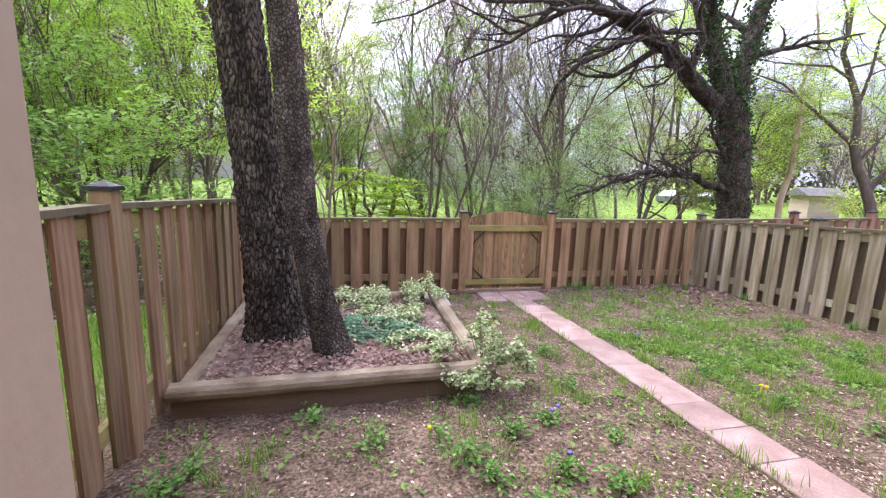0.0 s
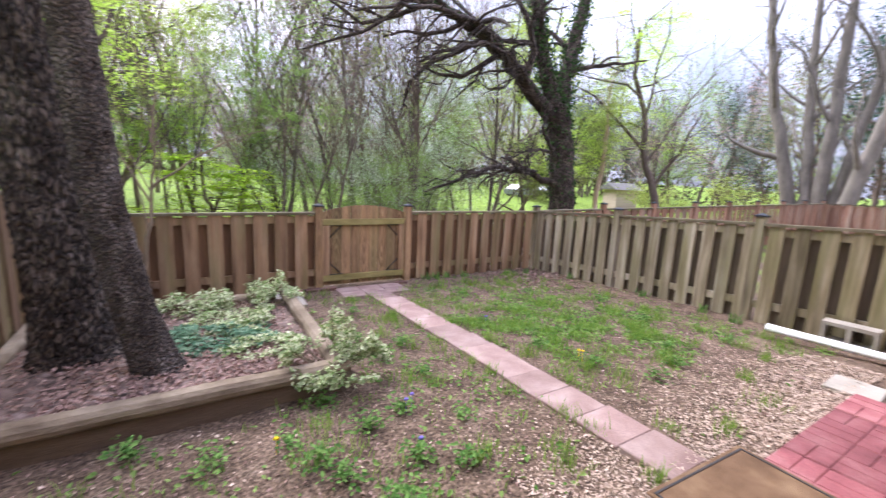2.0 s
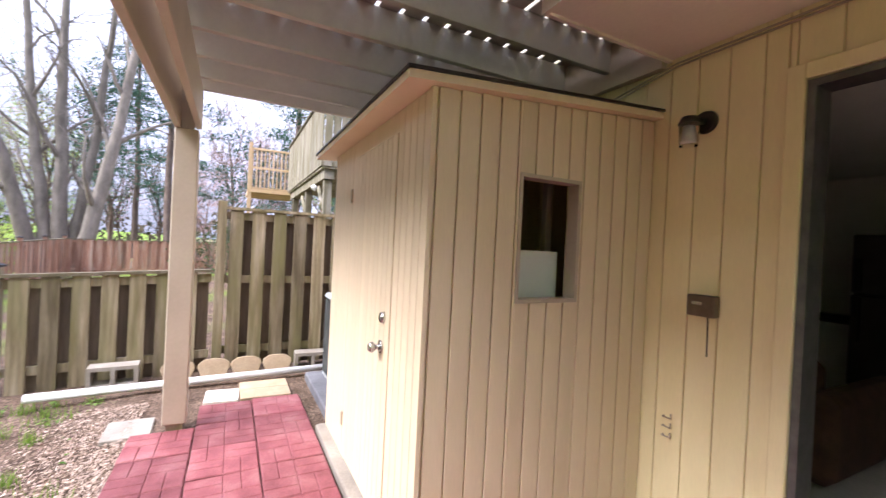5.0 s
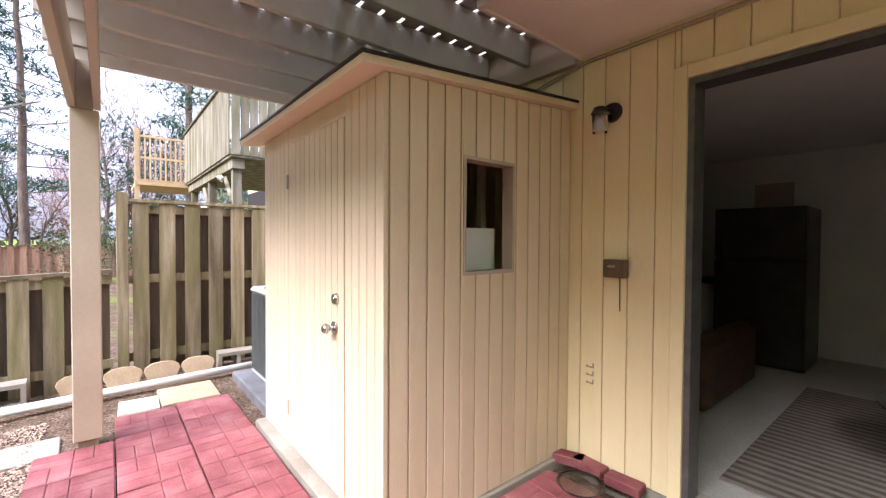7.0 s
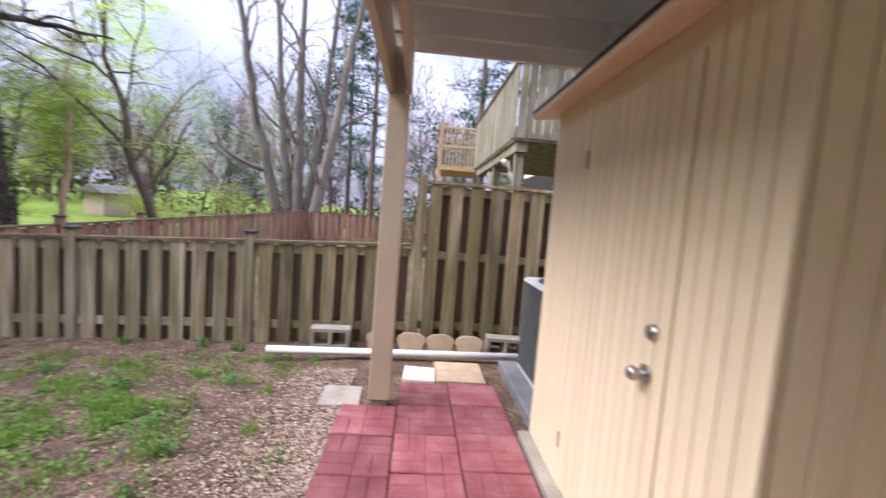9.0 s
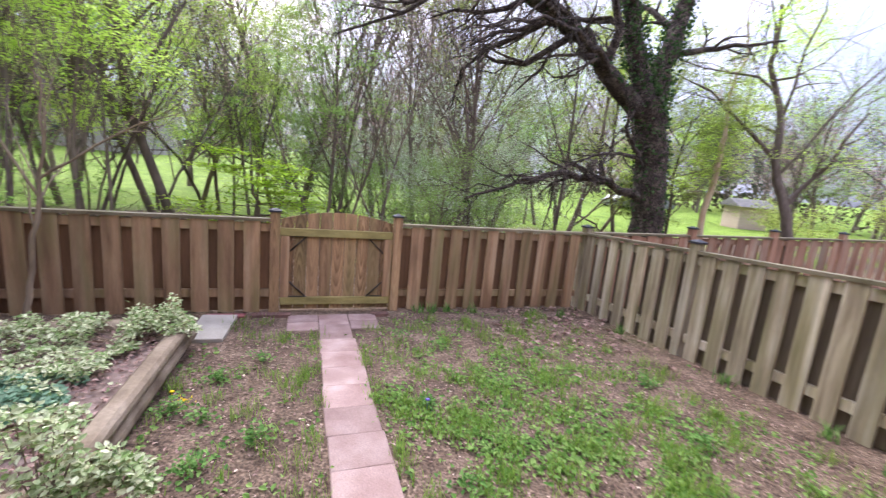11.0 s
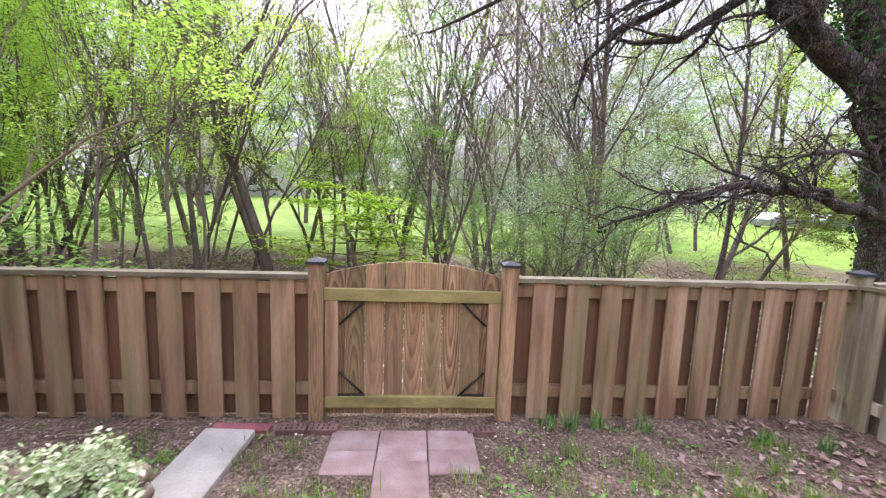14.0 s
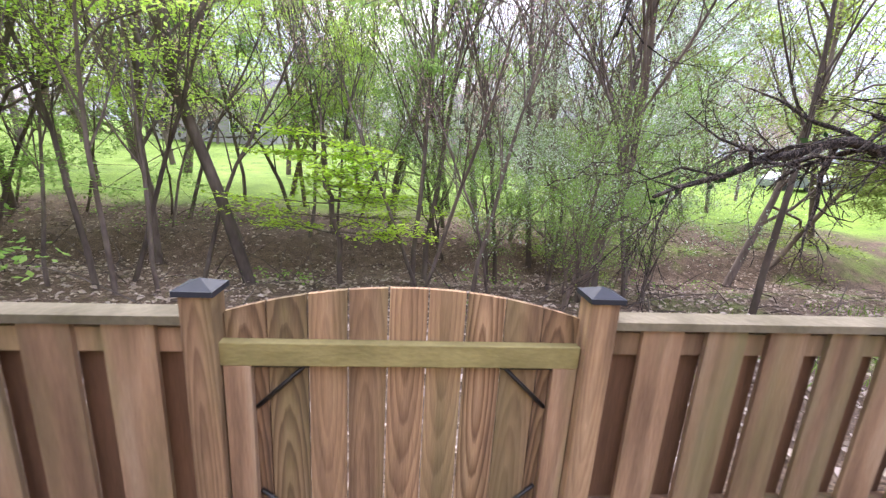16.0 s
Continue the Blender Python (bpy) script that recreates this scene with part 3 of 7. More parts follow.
house = thing("wall_house", "cream painted house wall with vertical grooved siding", "wall", (0, HY, 0), kind="structure")
HB = HY - 0.0125
part("backing", boxm(DX1, 4.6, HB - 0.14, HB, -0.1, 2.9), CREAM_WALL, house)
part("backing", boxm(-1.6, DX0, HB - 0.14, HB, -0.1, 2.9), CREAM_WALL, house)
part("backing", boxm(DX0, DX1, HB - 0.14, HB, DZ1, 2.9), CREAM_WALL, house)
sided_wall(house, DX1 + 0.07, 4.6, 0.02, 2.62, HB, CREAM_WALL, 0.15, off=0.06)
sided_wall(house, -1.6, DX0 - 0.07, 0.02, 2.55, HB, CREAM_WALL)
sided_wall(house, DX0 - 0.07, DX1 + 0.07, DZ1 + 0.075, 2.62, HB, CREAM_WALL, 0.15)
part("foundation", boxm(-1.6, DX0 - 0.07, HB - 0.1, HB + 0.02, -0.12, 0.018), CONC, house, "stained concrete footing")
part("foundation", boxm(DX1 + 0.07, 4.6, HB - 0.1, HB + 0.02, -0.12, 0.018), CONC, house, "stained concrete footing")
part("upper_wall", boxm(-1.6, 4.6, HB - 0.14, HB - 0.001, 2.901, 5.6), CREAM_WALL, house)

door = thing("door_1", "open sliding door opening with cream trim and dark metal frame", "door", (0.2, HY, 0), kind="structure")
for a, b, c, d2 in ((DX1 + 0.002, DX1 + 0.068, 0.02, DZ1 + 0.07), (DX0 - 0.068, DX0 - 0.002, 0.02, DZ1 + 0.07), (DX0 - 0.001, DX1 + 0.001, DZ1 + 0.004, DZ1 + 0.07)):
    part("trim", boxm(a, b, HY - 0.002, HY + 0.022, c, d2, bevel=0.003), CREAM_WALL, door)
FRAME = mat("grey_door_metal", [(0.10, 0.10, 0.10), (0.16, 0.16, 0.155)], 12, 0.4, 0.05, metal=0.5, rand=0.03)
part("frame", boxm(DX1 - 0.03, DX1, HY - 0.13, HY + 0.005, DZ0, DZ1), FRAME, door, "dark grey metal jamb")
part("frame", boxm(DX0, DX0 + 0.03, HY - 0.13, HY + 0.005, DZ0, DZ1), FRAME, door, "dark grey metal jamb")
part("frame", boxm(DX0 + 0.03, DX1 - 0.03, HY - 0.13, HY + 0.003, DZ1 - 0.03, DZ1), FRAME, door, "dark grey metal head")
part("sill", boxm(DX0, DX1, HY - 0.17, HY + 0.09, -0.05, DZ0, bevel=0.004), CONC, door, "pale door sill")

# room behind the door
room = thing("wall_room", "dim pale room walls behind the door", "wall", (1, -4, 0), kind="structure")
RY = -6.2
part("wall", boxm(-3.2, 5.2, RY - 0.1, RY, 0, 2.5), INWALL, room)
part("wall", boxm(-3.3, -3.2, RY, HB - 0.14, 0, 2.5), INWALL, room)
part("wall", boxm(5.2, 5.3, RY, HB - 0.14, 0, 2.5), INWALL, room)
part("wall", boxm(-3.2, -1.6, HB - 0.14, HB - 0.04, 0, 2.5), INWALL, room)
part("wall", boxm(4.6, 5.2, HB - 0.14, HB - 0.04, 0, 2.5), INWALL, room)
inceil = raw("ceiling", [(-3.3, RY - 0.1, 2.5), (5.3, RY - 0.1, 2.5), (5.3, HB - 0.14, 2.5), (-3.3, HB - 0.14, 2.5)], [(0, 1, 2, 3)], INWALL)
tagged(inceil, "plain dim ceiling of the room", "ceiling", kind="structure")
INFLOOR = mat("pale_vinyl_floor", [(0.38, 0.36, 0.32), (0.45, 0.43, 0.39)], 3, 0.5, 0.05, rand=0.02)
infloor = part("floor", boxm(-3.3, 5.3, RY - 0.1, HY - 0.17, -0.06, 0.01), INFLOOR, None)
tagged(infloor, "pale vinyl floor of the room", "floor", kind="structure")

# ---------------------------------------------------------------- shed
SX0, SX1, SY = 1.785, 3.52, -0.485
shed = thing("shed", "cream painted shed with grooved plank siding and a small window", "shed", (2.6, -1.2, 0))
WZ0, WZ1, WY0, WY1 = 1.22, 1.832, -1.335, -0.948


def shed_top(y):
    return lerp(2.13, 2.235, (SY - y) / (SY - HY))


y = HY + 0.003
while y < SY - 0.02:
    e = min(SY, y + 0.105)
    a, b = y + 0.004, e - 0.004
    segs = [(0.035, shed_top((a + b) / 2))]
    if b > WY0 + 0.005 and a < WY1 - 0.005:
        if a < WY0:
            part("plank", boxm(SX0, SX0 + 0.012, a, WY0, 0.035, segs[0][1], bevel=0.002), CREAM, shed)
            a = WY0
        if b > WY1:
            part("plank", boxm(SX0, SX0 + 0.012, WY1, b, 0.035, segs[0][1], bevel=0.002), CREAM, shed)
            b = WY1
        segs = [(0.035, WZ0), (WZ1, segs[0][1])]
    for z0, z1 in segs:
        part("plank", boxm(SX0, SX0 + 0.012, a, b, z0, z1, bevel=0.002), CREAM, shed)
    y = e
for a, b, c, d2 in ((HY, WY0, 0, 2.22), (WY1, SY - 0.014, 0, 2.13), (WY0, WY1, 0, WZ0), (WY0, WY1, WZ1, 2.16)):
    part("backing", boxm(SX0 + 0.013, SX0 + 0.06, a, b, c, d2), CREAM, shed)
x = SX0 + 0.002
sd0, sd1 = 2.165, 2.985
while x < SX1 - 0.01:
    e = min(SX1, x + 0.076)
    isdoor = x >= sd0 - 0.01 and e <= sd1 + 0.01
    lo_, hi_ = (0.006 if abs(x - sd0) < 0.04 else 0.0028), (0.006 if abs(e - sd1) < 0.04 else 0.0028)
    part("plank", boxm(x + lo_, e - hi_, SY - 0.012 + (0.004 if isdoor else 0), SY + (0.004 if isdoor else 0), 0.05 if isdoor else 0.035, 2.02 if isdoor else 2.128, bevel=0.002), CREAM, shed)
    x = e
part("door_head", boxm(sd0, sd1, SY - 0.011, SY - 0.001, 2.024, 2.128), CREAM, shed)
part("backing", boxm(SX0 + 0.061, SX1, SY - 0.06, SY - 0.013, 0, 2.125), CREAM, shed)
part("backing", boxm(SX1 - 0.05, SX1, HY, SY - 0.061, 0, 2.2), CREAM, shed)
part("footing", boxm(SX0 - 0.02, SX1 + 0.02, HY, SY + 0.07, -0.1, 0.03, bevel=0.008), CONC, shed, "stained concrete shed slab")
part("corner_trim", boxm(SX0 - 0.004, SX0 + 0.02, SY - 0.018, SY + 0.006, 0.035, 2.128, bevel=0.002), CREAM, shed)
# window opening trim and the dim inside
for a, b, c, d2 in ((WY0 - 0.0, WY0 + 0.018, WZ0, WZ1), (WY1 - 0.018, WY1, WZ0, WZ1), (WY0 + 0.018, WY1 - 0.018, WZ1 - 0.018, WZ1), (WY0 + 0.018, WY1 - 0.018, WZ0, WZ0 + 0.018)):
    part("window_frame", boxm(SX0 - 0.004, SX0 + 0.075, a, b, c, d2), CREAM_TRIM, shed, "cream window opening frame")
part("inside_shelf", boxm(SX0 + 0.15, SX0 + 0.17, -1.335, -0.80, 0.9, 1.47), INWALL, shed, "pale panel inside the shed")
part("inside_post", boxm(SX0 + 0.35, SX0 + 0.39, -1.46, -1.42, 0.9, 2.0), CREAM_TRIM, shed)
# roof: a thin sloping lid with an overhang and black roofing edge
for z, t, nm, mt_, o in ((0.0, 0.035, "roof", CREAM, 0.0), (0.036, 0.014, "roofing", BRONZE, 0.008)):
    bm = bmesh.new()
    yf, yb = SY + 0.13 + o, HY + 0.002
    zs = lerp(2.13, 2.235, (SY - yf) / (SY - HY)) + z
    zb = 2.24 + z
    q = [(SX0 - 0.05 - o, yf, zs), (SX1 + 0.16 + o, yf, zs), (SX1 + 0.16 + o, yb, zb), (SX0 - 0.05 - o, yb, zb)]
    lo = [bm.verts.new(v) for v in q]
    hi = [bm.verts.new((v[0], v[1], v[2] + t)) for v in q]
    bm.faces.new(lo[::-1])
    bm.faces.new(hi)
    for i in range(4):
        bm.faces.new((lo[i], lo[(i + 1) % 4], hi[(i + 1) % 4], hi[i]))
    part(nm, bm, mt_, shed, "black roofing edge" if o else "")
# knob, lock and hinges
kb = bmesh.new()
cyl(kb, (2.275, SY + 0.004, 0.935), (2.275, SY + 0.012, 0.935), 0.034, n=16)
cyl(kb, (2.275, SY + 0.012, 0.935), (2.275, SY + 0.04, 0.935), 0.012, n=10)
cyl(kb, (2.275, SY + 0.04, 0.935), (2.275, SY + 0.055, 0.935), 0.022, 0.029, n=16)
cyl(kb, (2.275, SY + 0.055, 0.935), (2.275, SY + 0.072, 0.935), 0.029, 0.018, n=16)
part("door_knob", kb, STEEL, shed, "polished steel knob")
lk = bmesh.new()
cyl(lk, (2.255, SY + 0.004, 1.09), (2.255, SY + 0.022, 1.09), 0.031, 0.026, n=16)
cyl(lk, (2.255, SY + 0.022, 1.09), (2.255, SY + 0.028, 1.09), 0.013, n=12)
part("deadbolt", lk, STEEL, shed, "round steel lock")
for hz in (1.78, 0.28):
    part("hinge", boxm(2.99, 3.015, SY, SY + 0.012, hz - 0.045, hz + 0.045), CREAM_TRIM, shed)

# ---------------------------------------------------------------- deck overhead
deck = thing("deck", "painted wooden deck overhead on square posts", "deck", (1.5, 0, 2.4))
DZ = 2.40
DJ = 2.60          # underside of the joists, which sit on the front beam
for k in range(12):
    jx = 3.99 if k == 0 else 4.10 - 0.40 * k
    part("joist", boxm(jx - 0.021, jx + 0.021, HY + 0.052, 0.74, DJ, DJ + 0.19, bevel=0.003), JOIST, deck)
yb_ = HY + 0.012
while yb_ < 0.72:
    part("deck_board", boxm(-0.62, 4.06, yb_, yb_ + 0.121, DJ + 0.192, DJ + 0.22, bevel=0.003), JOIST, deck)
    yb_ += 0.1445
part("ledger", boxm(1.73, 4.05, HY + 0.002, HY + 0.05, 2.508, DJ + 0.19, bevel=0.003), CREAM_TRIM, deck)
part("beam", boxm(-0.6, 4.04, 0.472, 0.512, DZ - 0.10, DJ - 0.001, bevel=0.003), CREAM_TRIM, deck, "cream painted front beam")
part("beam", boxm(-0.6, 4.04, 0.60, 0.64, DZ - 0.14, DJ - 0.001, bevel=0.003), CREAM_TRIM, deck, "cream painted front beam")
for px in (3.92, -0.522):
    part("post", boxm(px - 0.07, px + 0.07, 0.48, 0.635, 0.045, DZ - 0.145, bevel=0.006), CREAM_TRIM, deck, "cream painted square post")
    part("post_tongue", boxm(px - 0.045, px + 0.045, 0.513, 0.599, DZ - 0.144, DJ - 0.02), JOIST, deck)
    part("post_base", boxm(px - 0.05, px + 0.05, 0.505, 0.61, -0.06, 0.046), WOOD_E, deck, "weathered post foot")
part("soffit", boxm(-0.6, 1.702, HY + 0.001, -1.001, 2.552, 2.59), SOFFIT, deck, "smooth pale soffit panel")
part("soffit_trim", boxm(-0.6, 1.725, -1.0, -0.976, 2.54, 2.62), SOFFIT, deck)
part("soffit_trim", boxm(1.703, 1.725, HY + 0.001, -1.001, 2.54, 2.62), SOFFIT, deck)

# ---------------------------------------------------------------- patio
patio = thing("patio", "red basket-weave concrete pavers laid on earth", "patio", (3, 0.2, 0), kind="structure")
PS = 0.408
brng = random.Random(8)


def paver_mesh(flip):
    """A square paver moulded as a basket weave of narrow bricks."""
    vs, fs = [], []

    def blk(x0, x1, y0, y1, z0, z1, c=0.006):
        k = len(vs)
        vs.extend([(x0, y0, z0), (x1, y0, z0), (x1, y1, z0), (x0, y1, z0), (x0 + c, y0 + c, z1), (x1 - c, y0 + c, z1), (x1 - c, y1 - c, z1), (x0 + c, y1 - c, z1)])
        fs.extend([(k + 4, k + 5, k + 6, k + 7), (k, k + 1, k + 5, k + 4), (k + 1, k + 2, k + 6, k + 5), (k + 2, k + 3, k + 7, k + 6), (k + 3, k, k + 4, k + 7)])
    h = PS / 2 - 0.003
    vs2 = [(-h, -h, -0.05), (h, -h, -0.05), (h, h, -0.05), (-h, h, -0.05), (-h, -h, -0.006), (h, -h, -0.006), (h, h, -0.006), (-h, h, -0.006)]
    vs.extend(vs2)
    fs.extend([(4, 5, 6, 7), (0, 1, 5, 4), (1, 2, 6, 5), (2, 3, 7, 6), (3, 0, 4, 7)])
    g = 0.0015
    for qx in (0, 1):
        for qy in (0, 1):
            x0, y0 = -h + qx * h, -h + qy * h
            for j in (0, 1):
                if (qx + qy + flip) % 2:
                    blk(x0 + g, x0 + h - g, y0 + j * h / 2 + g, y0 + (j + 1) * h / 2 - g, -0.006, 0.0)
                else:
                    blk(x0 + j * h / 2 + g, x0 + (j + 1) * h / 2 - g, y0 + g, y0 + h - g, -0.006, 0.0)
    me = bpy.data.meshes.new("paver")
    me.from_pydata(vs, [], fs)
    me.materials.append(REDBRICK)
    return me


PAVERS = [paver_mesh(0), paver_mesh(1)]


def lay(me, name, parent, x, y, z, tilt=0.6, turn=0.8):
    ob = new(name, me)
    ob.parent = parent
    ob.matrix_basis = Matrix.Translation(-parent.location) @ pose(x, y, z + 0.004, brng.uniform(-tilt, tilt), brng.uniform(-tilt, tilt), brng.uniform(-turn, turn))
    return ob


for col, (yc, xf, nrow) in enumerate(((-0.40 + PS / 2, 4.34, 15), (-0.40 + PS * 1.5 + 0.002, 4.31, 15), (-0.40 + PS * 2.5 + 0.004, 3.86, 12))):
    for r in range(nrow):
        lay(PAVERS[(r + col) % 2], "paver", patio, xf - PS / 2 - r * (PS + 0.003), yc, brng.uniform(-0.004, 0.003))
for r in range(7):
    for c in range(3):
        lay(PAVERS[(r + c) % 2], "paver", patio, 1.55 - r * (PS + 0.003), -0.40 - PS / 2 - 0.005 - c * (PS + 0.002), brng.uniform(-0.004, 0.003))
bed_ = part("base", boxm(-1.5, 4.34, -1.8, 0.85, -0.12, -0.045), CONC, patio)

# path of square pink tiles from the gate to the patio
path = thing("path", "straight path of worn pink concrete tiles", "path", (2.07, 3, -0.1), kind="structure")


def slab_mesh(name, a, b, h, material, c=0.006):
    bm = bmesh.new()
    box(bm, -a / 2, a / 2, -b / 2, b / 2, -h, 0, bevel=c)
    me = bpy.data.meshes.new(name)
    bm.to_mesh(me)
    bm.free()
    me.materials.append(material)
    return me


TILE = slab_mesh("tile", 0.335, 0.297, 0.05, PINKTILE)
TILE2 = slab_mesh("tile", 0.305, 0.215, 0.05, PINKTILE)
TILE3 = slab_mesh("tile", 0.31, 0.40, 0.05, PINKTILE)
PX = 2.075
yy = 4.69
for k in range(12):
    ty = yy - 0.1545 - 0.309 * k
    if ty < 1.1:
        break
    lay(TILE, "tile", path, PX + 0.008 * math.sin(k * 1.3) - 0.05 * max(0.0, (k - 5) / 6), ty, ramp(ty, YARD) + 0.018, 0.8, 0.6)
lay(TILE3, "tile", path, PX, 4.895, -0.195, 0.3, 0.4)
lay(slab_mesh("tile", 0.305, 0.325, 0.05, PINKTILE), "tile", path, PX, 5.264, -0.205, 0.3, 0.4)
for sx in (-0.312, 0.312):
    lay(TILE2, "tile", path, PX + sx, 5.10, -0.205, 0.5, 0.6)
    lay(TILE2, "tile", path, PX + sx * 1.0, 5.32, -0.205, 0.5, 0.6)
SLAB = slab_mesh("slab", 0.32, 0.62, 0.05, CONC)
stone = new("stepping_slab", SLAB)
stone.matrix_basis = pose(0.95, 5.08, -0.165, 0, 0, -3)
tagged(stone, "long pale concrete slab lying on the earth", "slab")

# ---------------------------------------------------------------- raised bed of landscape timbers
bed = thing("raised_bed", "raised bed edged with weathered landscape timbers", "planter", (-0.2, 3.5, 0))


def timber(p0, p1, z, r=0.058, label=""):
    """A landscape timber: a log with flattened top and bottom."""
    p0, p1 = Vector((*p0, z)), Vector((*p1, z))
    u = (p1 - p0).normalized()
    s = Vector((0, 0, 1)).cross(u)
    prof = [(-1.0, -0.45), (-1.12, 0), (-1.0, 0.45), (-0.6, 0.8), (0.6, 0.8), (1.0, 0.45), (1.12, 0), (1.0, -0.45), (0.6, -0.8), (-0.6, -0.8)]
    bm = bmesh.new()
    segs = 8
    rings = []
    for i in range(segs + 1):
        c = p0.lerp(p1, i / segs) + Vector((0, 0, 0.006 * noise.noise((i * 0.9, z * 7, p0.x))))
        k = 1 + 0.05 * noise.noise((i * 1.3, p0.y, z))
        rings.append([bm.verts.new(c + s * a * r * k + Vector((0, 0, b * r * k))) for a, b in prof])
    for a, b in zip(rings, rings[1:]):
        for j in range(10):
            f = bm.faces.new((a[j], a[(j + 1) % 10], b[(j + 1) % 10], b[j]))
    bm.faces.new(rings[0][::-1])
    bm.faces.new(rings[-1])
    bmesh.ops.recalc_face_normals(bm, faces=list(bm.faces))
    return part("timber", bm, TIMBER, bed, label)


BX0, BX1, BY0, BY1 = -1.10, 0.80, 2.66, 4.72
timber((BX0 - 0.06, BY0), (BX1 + 0.05, BY0 + 0.03), 0.045)
PLANKB = mat("wet_brown_plank", [(0.10, 0.065, 0.045), (0.17, 0.115, 0.08)], 4.0, 0.9, 0.4, (0.5, 3, 3), 40, 0.05)
part("plank", obox(Vector((BX0 - 0.05, BY0 + 0.02)), Vector((1, 0.012)).normalized(), Vector((0, -1)), 0.0, BX1 - BX0 + 0.12, -0.03, 0.045, -0.16, -0.14, -0.003, 0.0), PLANKB, bed, "flat brown timber below the log")
timber((BX0 - 0.02, BY0 + 0.08), (BX0 - 0.04, BY1), -0.0, 0.05)
timber((BX1, BY0 + 0.10), (BX1 + 0.04, BY1), 0.02)
timber((BX1 + 0.005, BY0 + 0.10), (BX1 + 0.045, BY1), -0.08)
timber((BX0 + 0.06, BY1 + 0.02), (BX1 - 0.06, BY1 + 0.03), -0.02)
SOIL = mat("bed_soil_with_leaf_litter", [(0.05, 0.035, 0.025), (0.15, 0.10, 0.08), (0.26, 0.19, 0.16)], 14.0, 0.95, 0.8, fine=60, rand=0.0, bscale=30)
sv = [(lerp(BX0, BX1, i / 60), lerp(BY0 + 0.03, BY1, j / 60), 0.02 - 0.07 * j / 60 + 0.05 * math.exp(-((lerp(BX0, BX1, i / 60) + 0.6) ** 2 + (lerp(BY0, BY1, j / 60) - 3.5) ** 2) / 0.3) + 0.015 * noise.noise((i * 0.3, j * 0.3, 5)) + 0.01 * noise.noise((i * 1.1, j * 1.1, 7))) for j in range(61) for i in range(61)]
raw("soil", sv, [(j * 61 + i, j * 61 + i + 1, (j + 1) * 61 + i + 1, (j + 1) * 61 + i) for j in range(60) for i in range(60)], SOIL, bed, True, "dark soil under dead leaves")

# ---------------------------------------------------------------- trees
LIME = leafmat("young_lime_leaf", (0.42, 0.64, 0.07), (0.66, 0.82, 0.19), trans=0.55)
GREEN = leafmat("spring_green_leaf", (0.20, 0.36, 0.07), (0.40, 0.56, 0.16), trans=0.5)
PALE = leafmat("pale_sage_leaf", (0.24, 0.42, 0.12), (0.78, 0.80, 0.70), trans=0.45)
BUD = leafmat("reddish_bud", (0.38, 0.23, 0.20), (0.60, 0.44, 0.41), trans=0.45)
IVY = leafmat("dark_ivy_leaf", (0.022, 0.05, 0.018), (0.085, 0.15, 0.05), trans=0.15)
PINE = leafmat("blue_green_needles", (0.03, 0.07, 0.05), (0.09, 0.16, 0.11), trans=0.15)
EVER = leafmat("dark_evergreen_leaf", (0.025, 0.06, 0.025), (0.07, 0.13, 0.05), trans=0.15)
YGREEN = leafmat("yellowish_olive_leaf", (0.22, 0.31, 0.05), (0.42, 0.47, 0.15), trans=0.5)
OLIVE = leafmat("olive_haze_leaf", (0.22, 0.25, 0.09), (0.38, 0.39, 0.19), trans=0.45)


